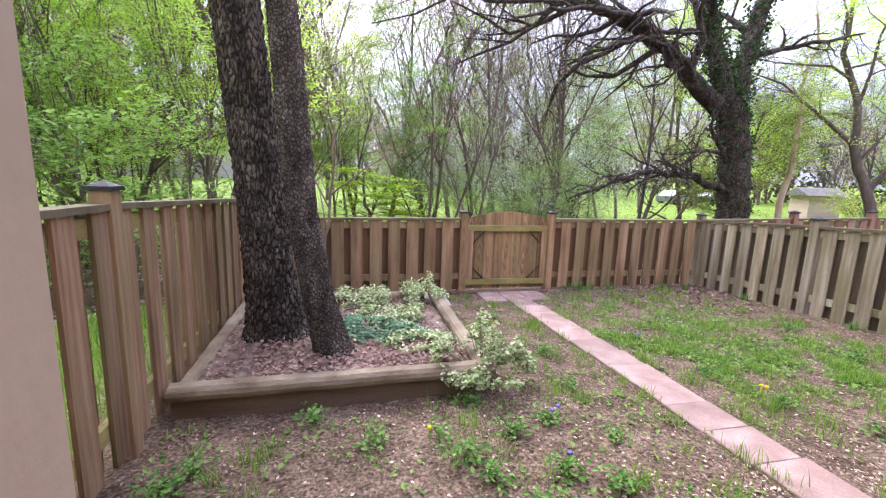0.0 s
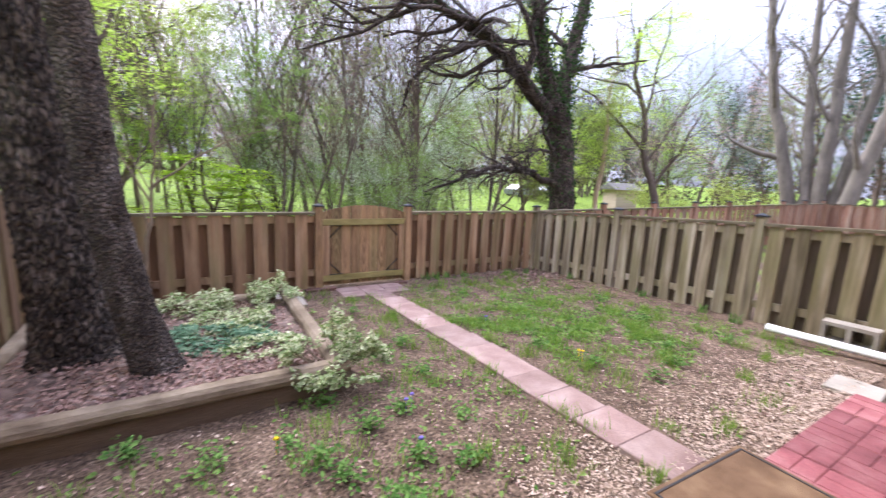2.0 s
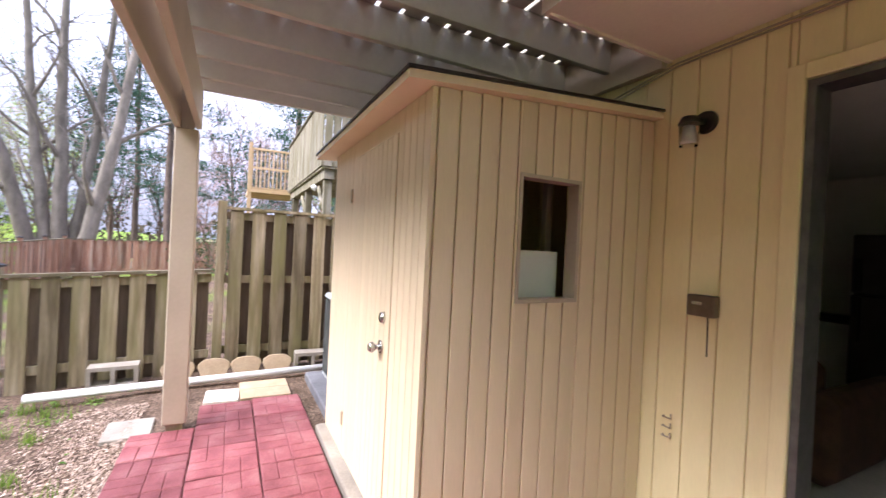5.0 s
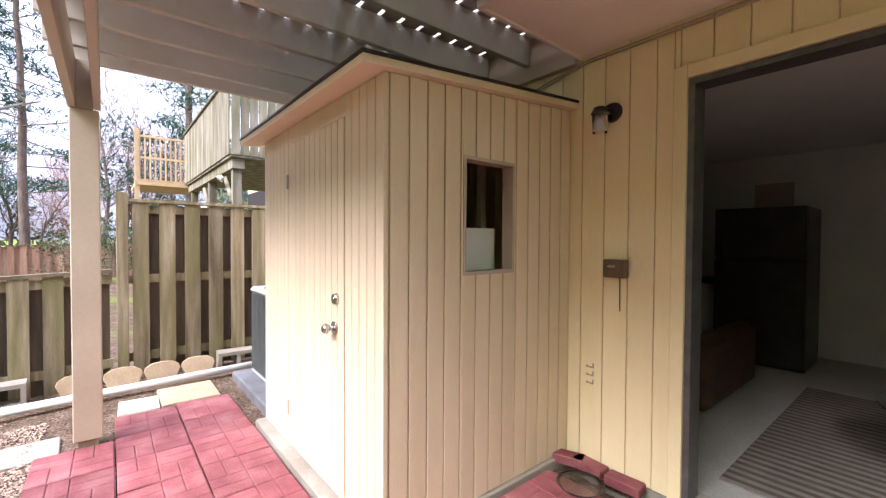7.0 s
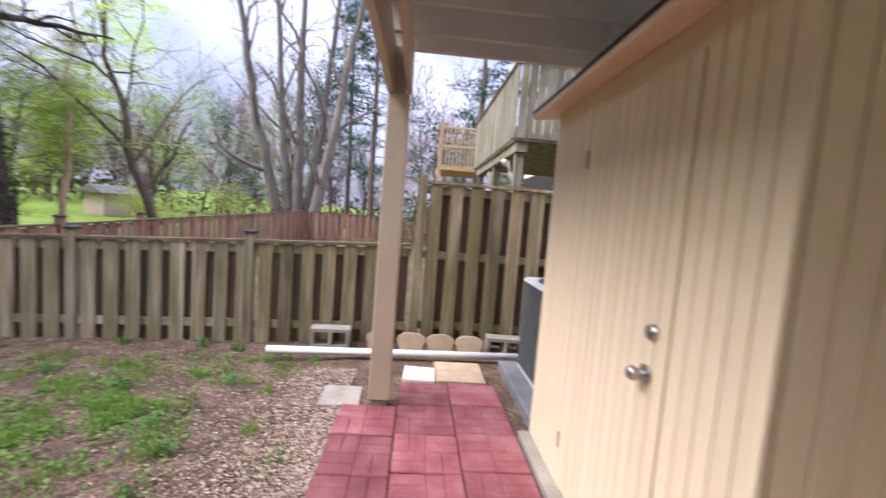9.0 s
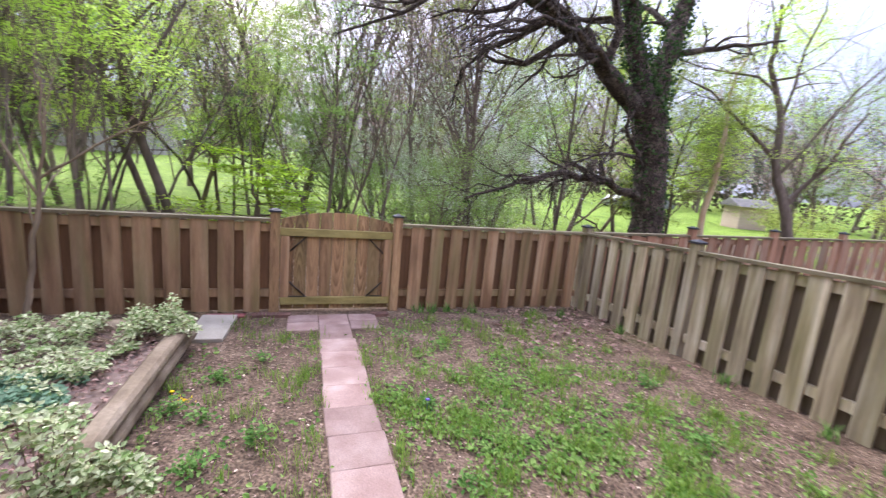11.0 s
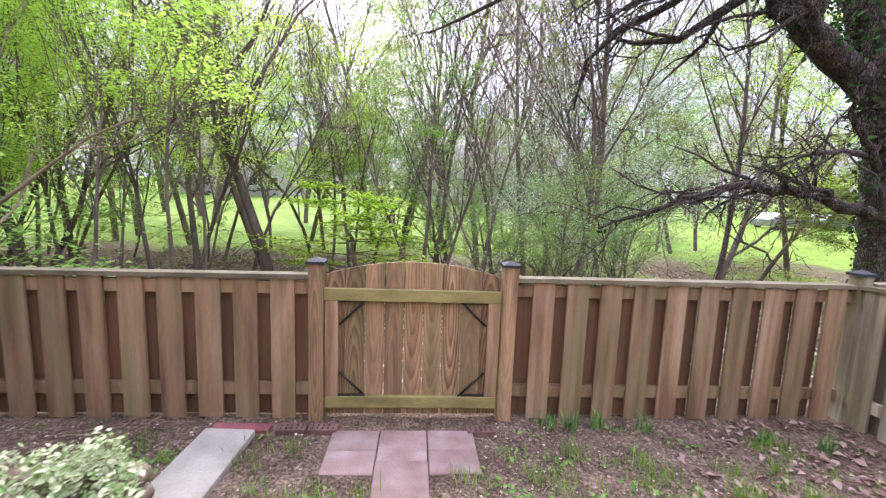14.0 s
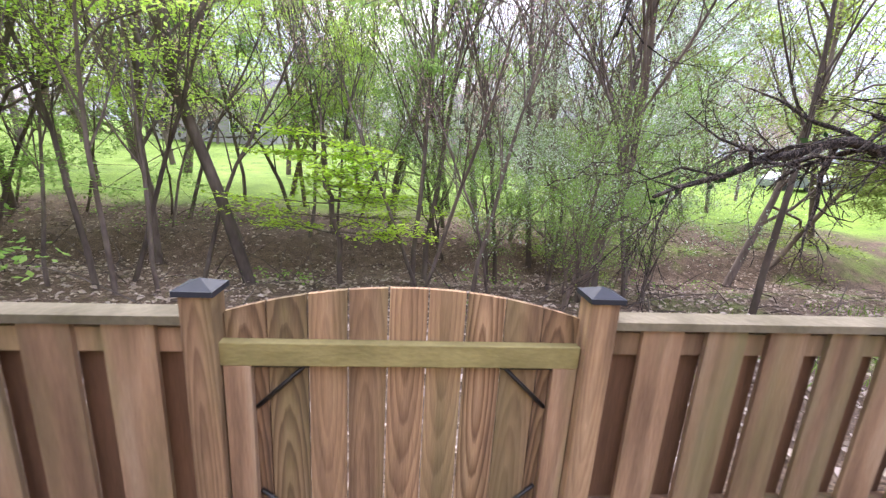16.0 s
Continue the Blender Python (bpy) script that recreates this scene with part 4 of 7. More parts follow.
class Limbs:
    """Gathers tapered tubes and leaf blades for one tree."""

    def __init__(self, seed):
        self.v, self.f, self.lv, self.lf = [], [], [], []
        self.r = random.Random(seed)
        self.aspect = 0.32

    def tube(self, pts, rads, n=6):
        base = len(self.v)
        for i, (p, rad) in enumerate(zip(pts, rads)):
            a = pts[max(0, i - 1)]
            b = pts[min(len(pts) - 1, i + 1)]
            d = (b - a)
            d = d.normalized() if d.length > 1e-6 else Vector((0, 0, 1))
            s = d.cross(Vector((0.31, 0.95, 0.05)))
            s = s.normalized() if s.length > 1e-3 else Vector((1, 0, 0))
            t = d.cross(s)
            for k in range(n):
                an = 2 * math.pi * k / n
                q = p + (s * math.cos(an) + t * math.sin(an)) * rad
                self.v.append((q.x, q.y, q.z))
        for i in range(len(pts) - 1):
            for k in range(n):
                a, b = base + i * n + k, base + i * n + (k + 1) % n
                self.f.append((a, b, b + n, a + n))

    def leaf(self, p, size, flat=0.0, droop=0.0):
        r = self.r
        u = Vector((r.uniform(-1, 1), r.uniform(-1, 1), r.uniform(-1, 1) * (1 - flat) - droop))
        u = u.normalized() if u.length > 0.01 else Vector((1, 0, 0))
        w = u.cross(Vector((r.uniform(-1, 1) * (1 - flat), r.uniform(-1, 1) * (1 - flat), 1 if flat else r.uniform(-1, 1))))
        w = w.normalized() if w.length > 0.01 else Vector((0, 1, 0))
        s = size * r.uniform(0.6, 1.3)
        k = len(self.lv)
        for q in (p, p + u * s * 0.5 + w * s * self.aspect, p + u * s, p + u * s * 0.5 - w * s * self.aspect):
            self.lv.append((q.x, q.y, q.z))
        self.lf.append((k, k + 1, k + 2, k + 3))

    def branch(self, p, d, length, rad, level, spec):
        """Grow one limb and its children."""
        r = self.r
        n = 6 if level == 0 else (4 if level == 1 else 3)
        pts, rads = [p.copy()], [rad]
        cur, dd = p.copy(), d.normalized()
        bend = spec.get("bend", 0.22)
        for i in range(n):
            up = spec.get("up", 0.08)
            dd = (dd + Vector((r.gauss(0, bend), r.gauss(0, bend), r.gauss(0, bend) + up)) * (0.6 if level == 0 else 1.0)).normalized()
            cur = cur + dd * (length / n)
            pts.append(cur.copy())
            rads.append(max(spec.get("tip", 0.006), rad * (1 - (i + 1) / n * (0.75 if level else 0.65))))
        self.tube(pts, rads, (8, 5, 4, 3, 3)[min(level, 4)])
        self.kids(pts, rads, length, level, spec)

    def kids(self, pts, rads, length, level, spec):
        r = self.r
        if level >= spec["levels"]:
            for _ in range(spec.get("leaves", 0)):
                f = r.random() * (len(pts) - 1)
                i = min(int(f), len(pts) - 2)
                sp = spec.get("spread", 0.12)
                q = pts[i].lerp(pts[i + 1], f - i) + Vector((r.gauss(0, sp), r.gauss(0, sp), r.gauss(0, sp * spec.get("thin", 0.7))))
                self.leaf(q, spec.get("size", 0.08), spec.get("flat", 0.0), spec.get("droop", 0.0))
            return
        count = spec["kids"][min(level, len(spec["kids"]) - 1)]
        start = spec.get("bare", 0.35) if level == 0 else 0.2
        for c in range(count):
            f = (start + (1 - start) * (c + r.random()) / count) * (len(pts) - 1)
            i = min(int(f), len(pts) - 2)
            q = pts[i].lerp(pts[i + 1], f - i)
            axis_ = (pts[i + 1] - pts[i]).normalized()
            side = axis_.cross(Vector((r.uniform(-1, 1), r.uniform(-1, 1), r.uniform(-1, 1))))
            side = side.normalized() if side.length > 0.05 else Vector((1, 0, 0))
            o = spec.get("open", 0.9)
            d = (axis_ + side * r.uniform(0.6, 1.3) * o + Vector((0, 0, -spec.get("droop", 0) * (level > 0))))
            if level > 0:
                d.z *= spec.get("plane", 1.0)
            rr = lerp(rads[i], rads[i + 1], f - i) * r.uniform(0.4, 0.65)
            self.branch(q, d, length * r.uniform(0.35, 0.62) * spec.get("ratio", 1.0), max(rr, spec.get("tip", 0.006)), level + 1, spec)

    def finish(self, name, label, bark, leaf, base, crown="crown", group="", category="tree", at=None):
        e = thing(name, label, category, base, group)
        raw("trunk", self.v, self.f, bark, e, True)
        if self.lf:
            raw(crown, self.lv, self.lf, leaf, e)
        return e


def bark_trunk(seed, path_, rads, n=56, rings=150, depth=0.02, freq=7.0, stretch=0.22, pits=False):
    """A trunk whose furrowed bark plates are part of its surface."""
    vs, fs = [], []
    m = len(path_) - 1
    for j in range(rings + 1):
        f = j / rings * m
        i = min(int(f), m - 1)
        c = path_[i].lerp(path_[i + 1], f - i)
        rad = lerp(rads[i], rads[i + 1], f - i)
        for k in range(n):
            a = 2 * math.pi * k / n
            nx, ny = math.cos(a), math.sin(a)
            p = Vector((nx * rad * freq, ny * rad * freq, c.z * freq * stretch + seed))
            p = p + noise.noise_vector(p * 0.8) * 0.35
            near = noise.voronoi(p)[0]
            edge = min(1.0, (near[1] - near[0]) * 3.0)
            h = edge * (0.75 + 0.5 * noise.noise(p * 0.7)) + 0.3 * noise.noise(p * 2.7) - 0.5
            if pits and noise.noise(Vector((nx * 2.2, ny * 2.2, c.z * 5.5 + seed))) > 0.52:
                h -= 1.6
            lump = 1 + 0.05 * noise.noise((nx, ny, c.z * 0.8 + seed))
            rr = rad * lump + depth * h
            vs.append((c.x + nx * rr, c.y + ny * rr, c.z))
    for j in range(rings):
        for k in range(n):
            a, b = j * n + k, j * n + (k + 1) % n
            fs.append((a, b, b + n, a + n))
    return vs, fs


def V(*a):
    return Vector(a)


def near_tree(name, label, seed, path_, rads, bark, depth, freq, stretch, pits):
    e = thing(name, label, "tree", tuple(path_[0]))
    vs, fs = bark_trunk(seed, path_, rads, 130 if not pits else 96, 700, depth, freq, stretch, pits)
    raw("trunk", vs, fs, bark, e, False)
    g = Limbs(seed)
    for k in range(6):
        a = k * 2.1 + seed
        g.branch(path_[-1] + V(0, 0, -1.4 + 0.25 * k), V(math.cos(a), math.sin(a), 0.7), 2.2, rads[-1] * 0.5, 1, dict(levels=2, kids=(4,), leaves=4, size=0.09, tip=0.01))
    raw("limbs", g.v, g.f, bark, e, True)
    raw("crown", g.lv, g.lf, LIME, e)
    return e


near_tree("tree", "large dark furrowed trunk rising from the raised bed", 3, [V(-0.66, 3.62, -0.06), V(-0.70, 3.63, 0.12), V(-0.745, 3.64, 0.45), V(-0.80, 3.65, 1.2), V(-0.895, 3.65, 2.2), V(-1.03, 3.72, 3.6), V(-1.2, 3.9, 6.5), V(-1.3, 4.0, 8.5)], [0.35, 0.245, 0.195, 0.177, 0.172, 0.165, 0.14, 0.11], BARK, 0.022, 33.0, 0.34, False)
near_tree("tree", "slimmer pitted trunk leaning beside the large one", 9, [V(-0.22, 3.19, -0.04), V(-0.262, 3.19, 0.10), V(-0.35, 3.20, 0.45), V(-0.455, 3.20, 1.1), V(-0.525, 3.20, 2.1), V(-0.60, 3.24, 3.0), V(-0.75, 3.4, 5.5), V(-0.8, 3.5, 7.5)], [0.17, 0.14, 0.114, 0.107, 0.102, 0.096, 0.08, 0.06], BARK2, 0.011, 46.0, 0.75, True)

# the big ivy-clad tree beyond the fence corner
ivy_tree = thing("tree", "old leaning tree clad in dark ivy with spreading bare limbs", "tree", (9.75, 8.9, -1.0))


def limb(g, pts, r0, r1, n=10, ivy=0, sub=0, spec=None, spread=0.16):
    pts = [V(*p) for p in pts]
    fine = []
    for a, b in zip(pts, pts[1:]):
        for k in range(4):
            q = a.lerp(b, k / 4)
            j = min(0.03, r0 * 0.3)
            fine.append(q + V(g.r.gauss(0, j), g.r.gauss(0, j), g.r.gauss(0, j)))
    fine.append(pts[-1])
    rads = [lerp(r0, r1, i / (len(fine) - 1)) for i in range(len(fine))]
    g.tube(fine, rads, n)
    for _ in range(ivy):
        f = g.r.random() * (len(fine) - 1)
        i = min(int(f), len(fine) - 2)
        q = fine[i].lerp(fine[i + 1], f - i)
        a = g.r.random() * 6.283
        rr = rads[i] * g.r.uniform(0.95, 1.0 + spread / rads[i])
        g.leaf(q + V(math.cos(a) * rr, math.sin(a) * rr, g.r.gauss(0, 0.06)), 0.09)
    if sub:
        L = sum((b - a).length for a, b in zip(pts, pts[1:]))
        sp = dict(spec)
        sp["kids"] = (sub,) + tuple(spec["kids"][1:])
        g.kids(fine, rads, L * 0.8, 0, sp)


tw = dict(levels=3, kids=(8, 5, 4), leaves=0, tip=0.0045, bend=0.3, up=-0.03, droop=0.12, open=1.0, bare=0.2)
tw3 = dict(levels=3, kids=(8, 5, 4), leaves=0, tip=0.004, bend=0.3, up=-0.04, droop=0.2, open=0.75, bare=0.25, ratio=0.8)
tw2 = dict(levels=3, kids=(8, 5, 4), leaves=0, tip=0.0045, bend=0.34, up=-0.06, droop=0.25, open=1.1, bare=0.15, ratio=0.8)

def ivy_limb(name, seed, *args):
    """One limb of the old tree, with the ivy that grows on it."""
    g = Limbs(seed)
    limb(g, *args)
    ob = raw(name, g.v, g.f, BARK, ivy_tree, True)
    if g.lf:
        raw("ivy", g.lv, g.lf, IVY, ob, label="dark green ivy leaves")


ivy_limb("trunk", 21, [(9.75, 8.90, -1.1), (9.74, 8.90, 0.2), (9.62, 8.90, 1.5), (9.40, 8.90, 2.6), (9.10, 8.90, 3.5)], 0.41, 0.33, 16, 1500, 0, None, 0.05)
ivy_limb("limb", 22, [(9.15, 8.90, 3.0), (8.05, 8.92, 3.85), (7.2, 8.95, 4.5), (6.4, 9.0, 4.92), (5.4, 9.05, 5.2), (4.4, 9.1, 5.3), (3.0, 9.0, 5.3)], 0.23, 0.07, 10, 800, 15, tw, 0.1)
ivy_limb("limb", 23, [(9.10, 8.90, 3.3), (8.75, 9.00, 4.2), (8.45, 9.05, 5.1), (8.2, 9.15, 6.2), (8.1, 9.20, 8.6)], 0.25, 0.12, 10, 2200, 3, tw)
ivy_limb("limb", 24, [(9.20, 8.90, 3.2), (9.45, 9.00, 4.3), (9.80, 9.10, 5.6), (10.2, 9.20, 7.0), (10.6, 9.20, 8.6)], 0.26, 0.12, 10, 2400, 3, tw)
ivy_limb("limb", 25, [(9.60, 8.90, 1.15), (9.0, 8.88, 1.40), (8.02, 8.80, 1.64), (6.85, 8.70, 1.68), (5.75, 8.60, 1.40), (4.7, 8.50, 1.0)], 0.12, 0.02, 8, 80, 17, tw3, 0.05)
ivy_limb("limb", 26, [(9.35, 8.90, 1.9), (8.85, 8.70, 2.3), (8.4, 8.6, 2.75), (8.2, 8.5, 3.4)], 0.075, 0.02, 7, 30, 8, tw3)
ivy_limb("limb", 27, [(9.0, 8.80, 2.2), (8.2, 8.50, 2.25), (7.3, 8.2, 2.1), (6.5, 8.0, 1.8)], 0.05, 0.012, 6, 0, 13, tw3)
ivy_limb("limb", 28, [(8.15, 8.95, 3.9), (7.4, 8.50, 4.0), (6.5, 8.10, 4.3), (5.5, 7.70, 4.2), (4.4, 7.50, 3.8)], 0.09, 0.02, 7, 0, 10, tw2)
ivy_limb("limb", 29, [(6.6, 9.00, 4.9), (5.7, 8.50, 4.95), (4.7, 8.10, 4.8), (3.6, 7.80, 4.5), (2.6, 7.50, 4.1)], 0.08, 0.02, 7, 0, 10, tw2)
ivy_limb("limb", 30, [(9.75, 8.90, 4.6), (10.9, 8.50, 4.9), (12.2, 8.30, 5.2)], 0.08, 0.02, 7, 0, 9, tw2)

# grey many-stemmed tree and companions east of the neighbour's fences
GTX, GTY = 22.5, 6.5
grey_tree = thing("tree", "bare grey tree with many tall stems", "tree", (GTX, GTY, -0.6))
for k, (dx, dy, h, r) in enumerate(((-0.3, 1.75, 11, 0.33), (0.2, 0.85, 12, 0.27), (0.1, 0.1, 11.5, 0.34), (0.4, -0.75, 11, 0.25), (-0.4, -1.5, 10, 0.36))):
    gm = Limbs(31 + k)
    limb(gm, [(GTX, GTY + dy * 0.42, -0.6), (GTX + dx * 0.4, GTY + dy * 0.62, 1.4), (GTX + dx, GTY + dy * 1.15, 5.0), (GTX + dx * 1.3, GTY + dy * 1.6, 9.5), (GTX + dx * 1.6, GTY + dy * 2.3, h * 1.4)], r, 0.08, 9, 0, 8, dict(levels=3, kids=(8, 5, 4), tip=0.012, bend=0.26, up=0.12, bare=0.3, ratio=0.55, open=0.8))
    raw("stem", gm.v, gm.f, BARKG, grey_tree, True)


def pine(x, y, z, h, seed, r=0.22):
    g = Limbs(seed)
    g.aspect = 0.09
    limb(g, [(x, y, z), (x + 0.1, y, z + h * 0.4), (x, y + 0.1, z + h * 0.75), (x, y, z + h)], r, 0.03, 8)
    for i in range(46):
        zz = z + h * (0.22 + 0.78 * i / 46)
        a = g.r.random() * 6.283
        L = (1 - i / 52) * h * 0.26 + 0.4
        p = V(x, y, zz)
        d = V(math.cos(a), math.sin(a), g.r.uniform(-0.12, 0.15))
        pts = [p, p + d * L * 0.5, p + d * L + V(0, 0, -0.1 * L)]
        g.tube(pts, [0.035, 0.025, 0.01], 3)
        for _ in range(150):
            f = g.r.uniform(0.3, 1.05)
            q = p + d * L * f + V(g.r.gauss(0, 0.28), g.r.gauss(0, 0.28), g.r.gauss(0, 0.09))
            g.leaf(q, 0.34, 0.3)
    return g.finish("pine_tree", "tall pine with a dark trunk and blue-green needles", BARKF, PINE, (x, y, z), group="pines")


pine(27, 3.4, -0.5, 18, 41)
pine(27, -3.2, -0.5, 16, 42, 0.3)
pine(34, 6.0, -0.3, 17, 43)
pine(30, -8.5, -0.3, 15, 44)


def shrub(name, label, x, y, z, seed, h, w, leaf, count, size, stems=5, bark=None, flat=0.2, group="", category="shrub"):
    g = Limbs(seed)
    for k in range(stems):
        a = k * 6.283 / stems + g.r.random()
        g.branch(V(x + 0.1 * math.cos(a), y + 0.1 * math.sin(a), z - 0.05), V(math.cos(a) * w / h * 0.8, math.sin(a) * w / h * 0.8, 1.0), h * g.r.uniform(0.8, 1.05), 0.03, 1, dict(levels=3, kids=(6, 6, 4), leaves=count, size=size, flat=flat, spread=0.14, tip=0.005, open=1.0))
    return g.finish(name, label, bark or BARKF, leaf, (x, y, z), group=group, category=category)


shrub("evergreen_shrub", "dark green evergreen shrub behind the fence", 17.5, 0.2, -0.4, 51, 2.5, 1.7, EVER, 22, 0.08, 7)
shrub("shrub", "yellow-green leafing shrub on the far lawn", 26, 11.0, -0.5, 53, 2.4, 2.2, YGREEN, 20, 0.1, 6)
shrub("shrub", "yellow-green leafing shrub on the far lawn", 24, 14.5, -0.5, 54, 2.0, 2.0, YGREEN, 20, 0.1, 6)

# the lime-green young maple at the creek
MAPLE = leafmat("young_maple_leaf", (0.42, 0.62, 0.05), (0.60, 0.78, 0.11), trans=0.5)
mp_ = Limbs(61)
limb(mp_, [(0.75, 13.0, -1.7), (0.7, 13.0, -0.6), (0.45, 13.0, 0.5), (0.35, 13.0, 1.4), (0.35, 13.0, 2.2)], 0.075, 0.015, 6)
for k in range(26):
    tier = k // 4
    zz = -0.45 + 0.31 * tier + mp_.r.gauss(0, 0.03)
    a = mp_.r.random() * 6.283
    L = (2.5 if math.cos(a) > 0 else 2.0) * (1 - 0.09 * tier)
    mp_.branch(V(0.5, 13.0, zz), V(math.cos(a), math.sin(a), 0.04), L * mp_.r.uniform(0.65, 1.1), 0.016, 1, dict(levels=2, kids=(7,), leaves=40, size=0.10, flat=0.75, spread=0.15, thin=0.10, tip=0.004, up=0.0, bend=0.07, plane=0.12))
mp_.finish("tree", "young maple with layered lime-green leaves by the creek", BARKF, MAPLE, (0.75, 13.0, -1.7))

# kinds of woodland trees, built once and set out as copies


def wood_tree(seed, h, r, label, leaf, spec, bark=None, lean=0.1):
    g = Limbs(seed)
    d = V(g.r.uniform(-lean, lean), g.r.uniform(-lean, lean), 1)
    g.branch(V(0, 0, -0.3), d, h, r, 0, spec)
    return g.finish("tree", label, bark or BARKF, leaf, (0, 0, 0), group="woodland trees")


bare_ = dict(levels=3, kids=(13, 6, 4), leaves=4, size=0.035, tip=0.004, bend=0.2, up=0.12, open=0.62, bare=0.32, spread=0.06)
bud_ = dict(levels=3, kids=(13, 6, 5), leaves=16, size=0.042, tip=0.004, bend=0.2, up=0.1, open=0.7, bare=0.28, spread=0.12)
lime_ = dict(levels=3, kids=(12, 6, 5), leaves=90, size=0.085, tip=0.003, bend=0.22, up=0.0, open=1.05, bare=0.2, flat=0.65, spread=0.18, droop=0.10, thin=0.3, plane=0.55)
thin_ = dict(levels=2, kids=(9, 6), leaves=10, size=0.045, tip=0.004, bend=0.14, up=0.12, open=0.6, bare=0.42)
flow_ = dict(levels=3, kids=(11, 6, 5), leaves=34, size=0.045, tip=0.003, bend=0.25, up=0.04, open=1.0, bare=0.1, spread=0.13)
KINDS = dict(
    bare1=wood_tree(101, 11, 0.105, "tall bare woodland tree with fine grey twigs", BUD, bare_),
    bare2=wood_tree(102, 12, 0.095, "tall bare woodland tree with fine grey twigs", BUD, bare_, None, 0.25),
    bud1=wood_tree(103, 11, 0.10, "woodland tree with reddish spring buds", BUD, bud_),
    bud2=wood_tree(104, 10, 0.10, "woodland tree with olive spring buds", OLIVE, bud_),
    lime1=wood_tree(105, 9, 0.075, "woodland tree in bright lime-green leaf", LIME, lime_, None, 0.1),
    lime2=wood_tree(106, 8, 0.07, "woodland tree in spring-green leaf", GREEN, lime_, None, 0.12),
    olive1=wood_tree(111, 9, 0.11, "woodland tree in yellowish olive leaf", YGREEN, lime_, None, 0.1),
    thin1=wood_tree(107, 6, 0.055, "slender bare sapling leaning over the bank", OLIVE, thin_, None, 0.35),
    thin2=wood_tree(108, 5.5, 0.05, "slender bare sapling leaning over the bank", BUD, thin_, None, 0.45),
    flow1=wood_tree(109, 5.0, 0.08, "small tree with pale sage leaves and white blossom", PALE, flow_, None, 0.2),
    flow2=wood_tree(110, 4.6, 0.09, "small tree in fresh green leaf", GREEN, flow_, None, 0.2),
)
used = set()


def plant(kind, x, y, s=1.0, turn=None, tilt=0.0):
    turn = trng.uniform(0, 360) if turn is None else turn
    m = pose(x, y, ground_z(x, y), tilt * trng.uniform(-1, 1), tilt * trng.uniform(-1, 1), turn)
    ob = KINDS[kind]
    if kind not in used:
        used.add(kind)
        ob.matrix_basis = m
        ob.scale = (s, s, s)
        return ob
    c = copy_thing(ob, m)
    c.scale = (s, s, s)
    return c


# far trees, of coarser build
far_ = dict(levels=2, kids=(15, 7), leaves=50, size=0.16, tip=0.022, bend=0.2, up=0.1, open=0.8, bare=0.12, spread=0.45)
fbare_ = dict(levels=3, kids=(13, 6, 5), leaves=10, size=0.1, tip=0.02, bend=0.2, up=0.1, open=0.75, bare=0.2, spread=0.3)
for nm, sd, lab, lf, spc in (("far1", 201, "distant tree in hazy reddish bud", BUD, far_), ("far2", 202, "distant tree in olive spring haze", OLIVE, far_), ("far3", 203, "distant tree in fresh green leaf", GREEN, far_), ("far4", 204, "distant bare tree with fine branches", BUD, fbare_), ("far5", 205, "distant dark evergreen tree", PINE, far_)):
    KINDS[nm] = wood_tree(sd, 12, 0.2, lab, lf, spc)
trng = random.Random(77)
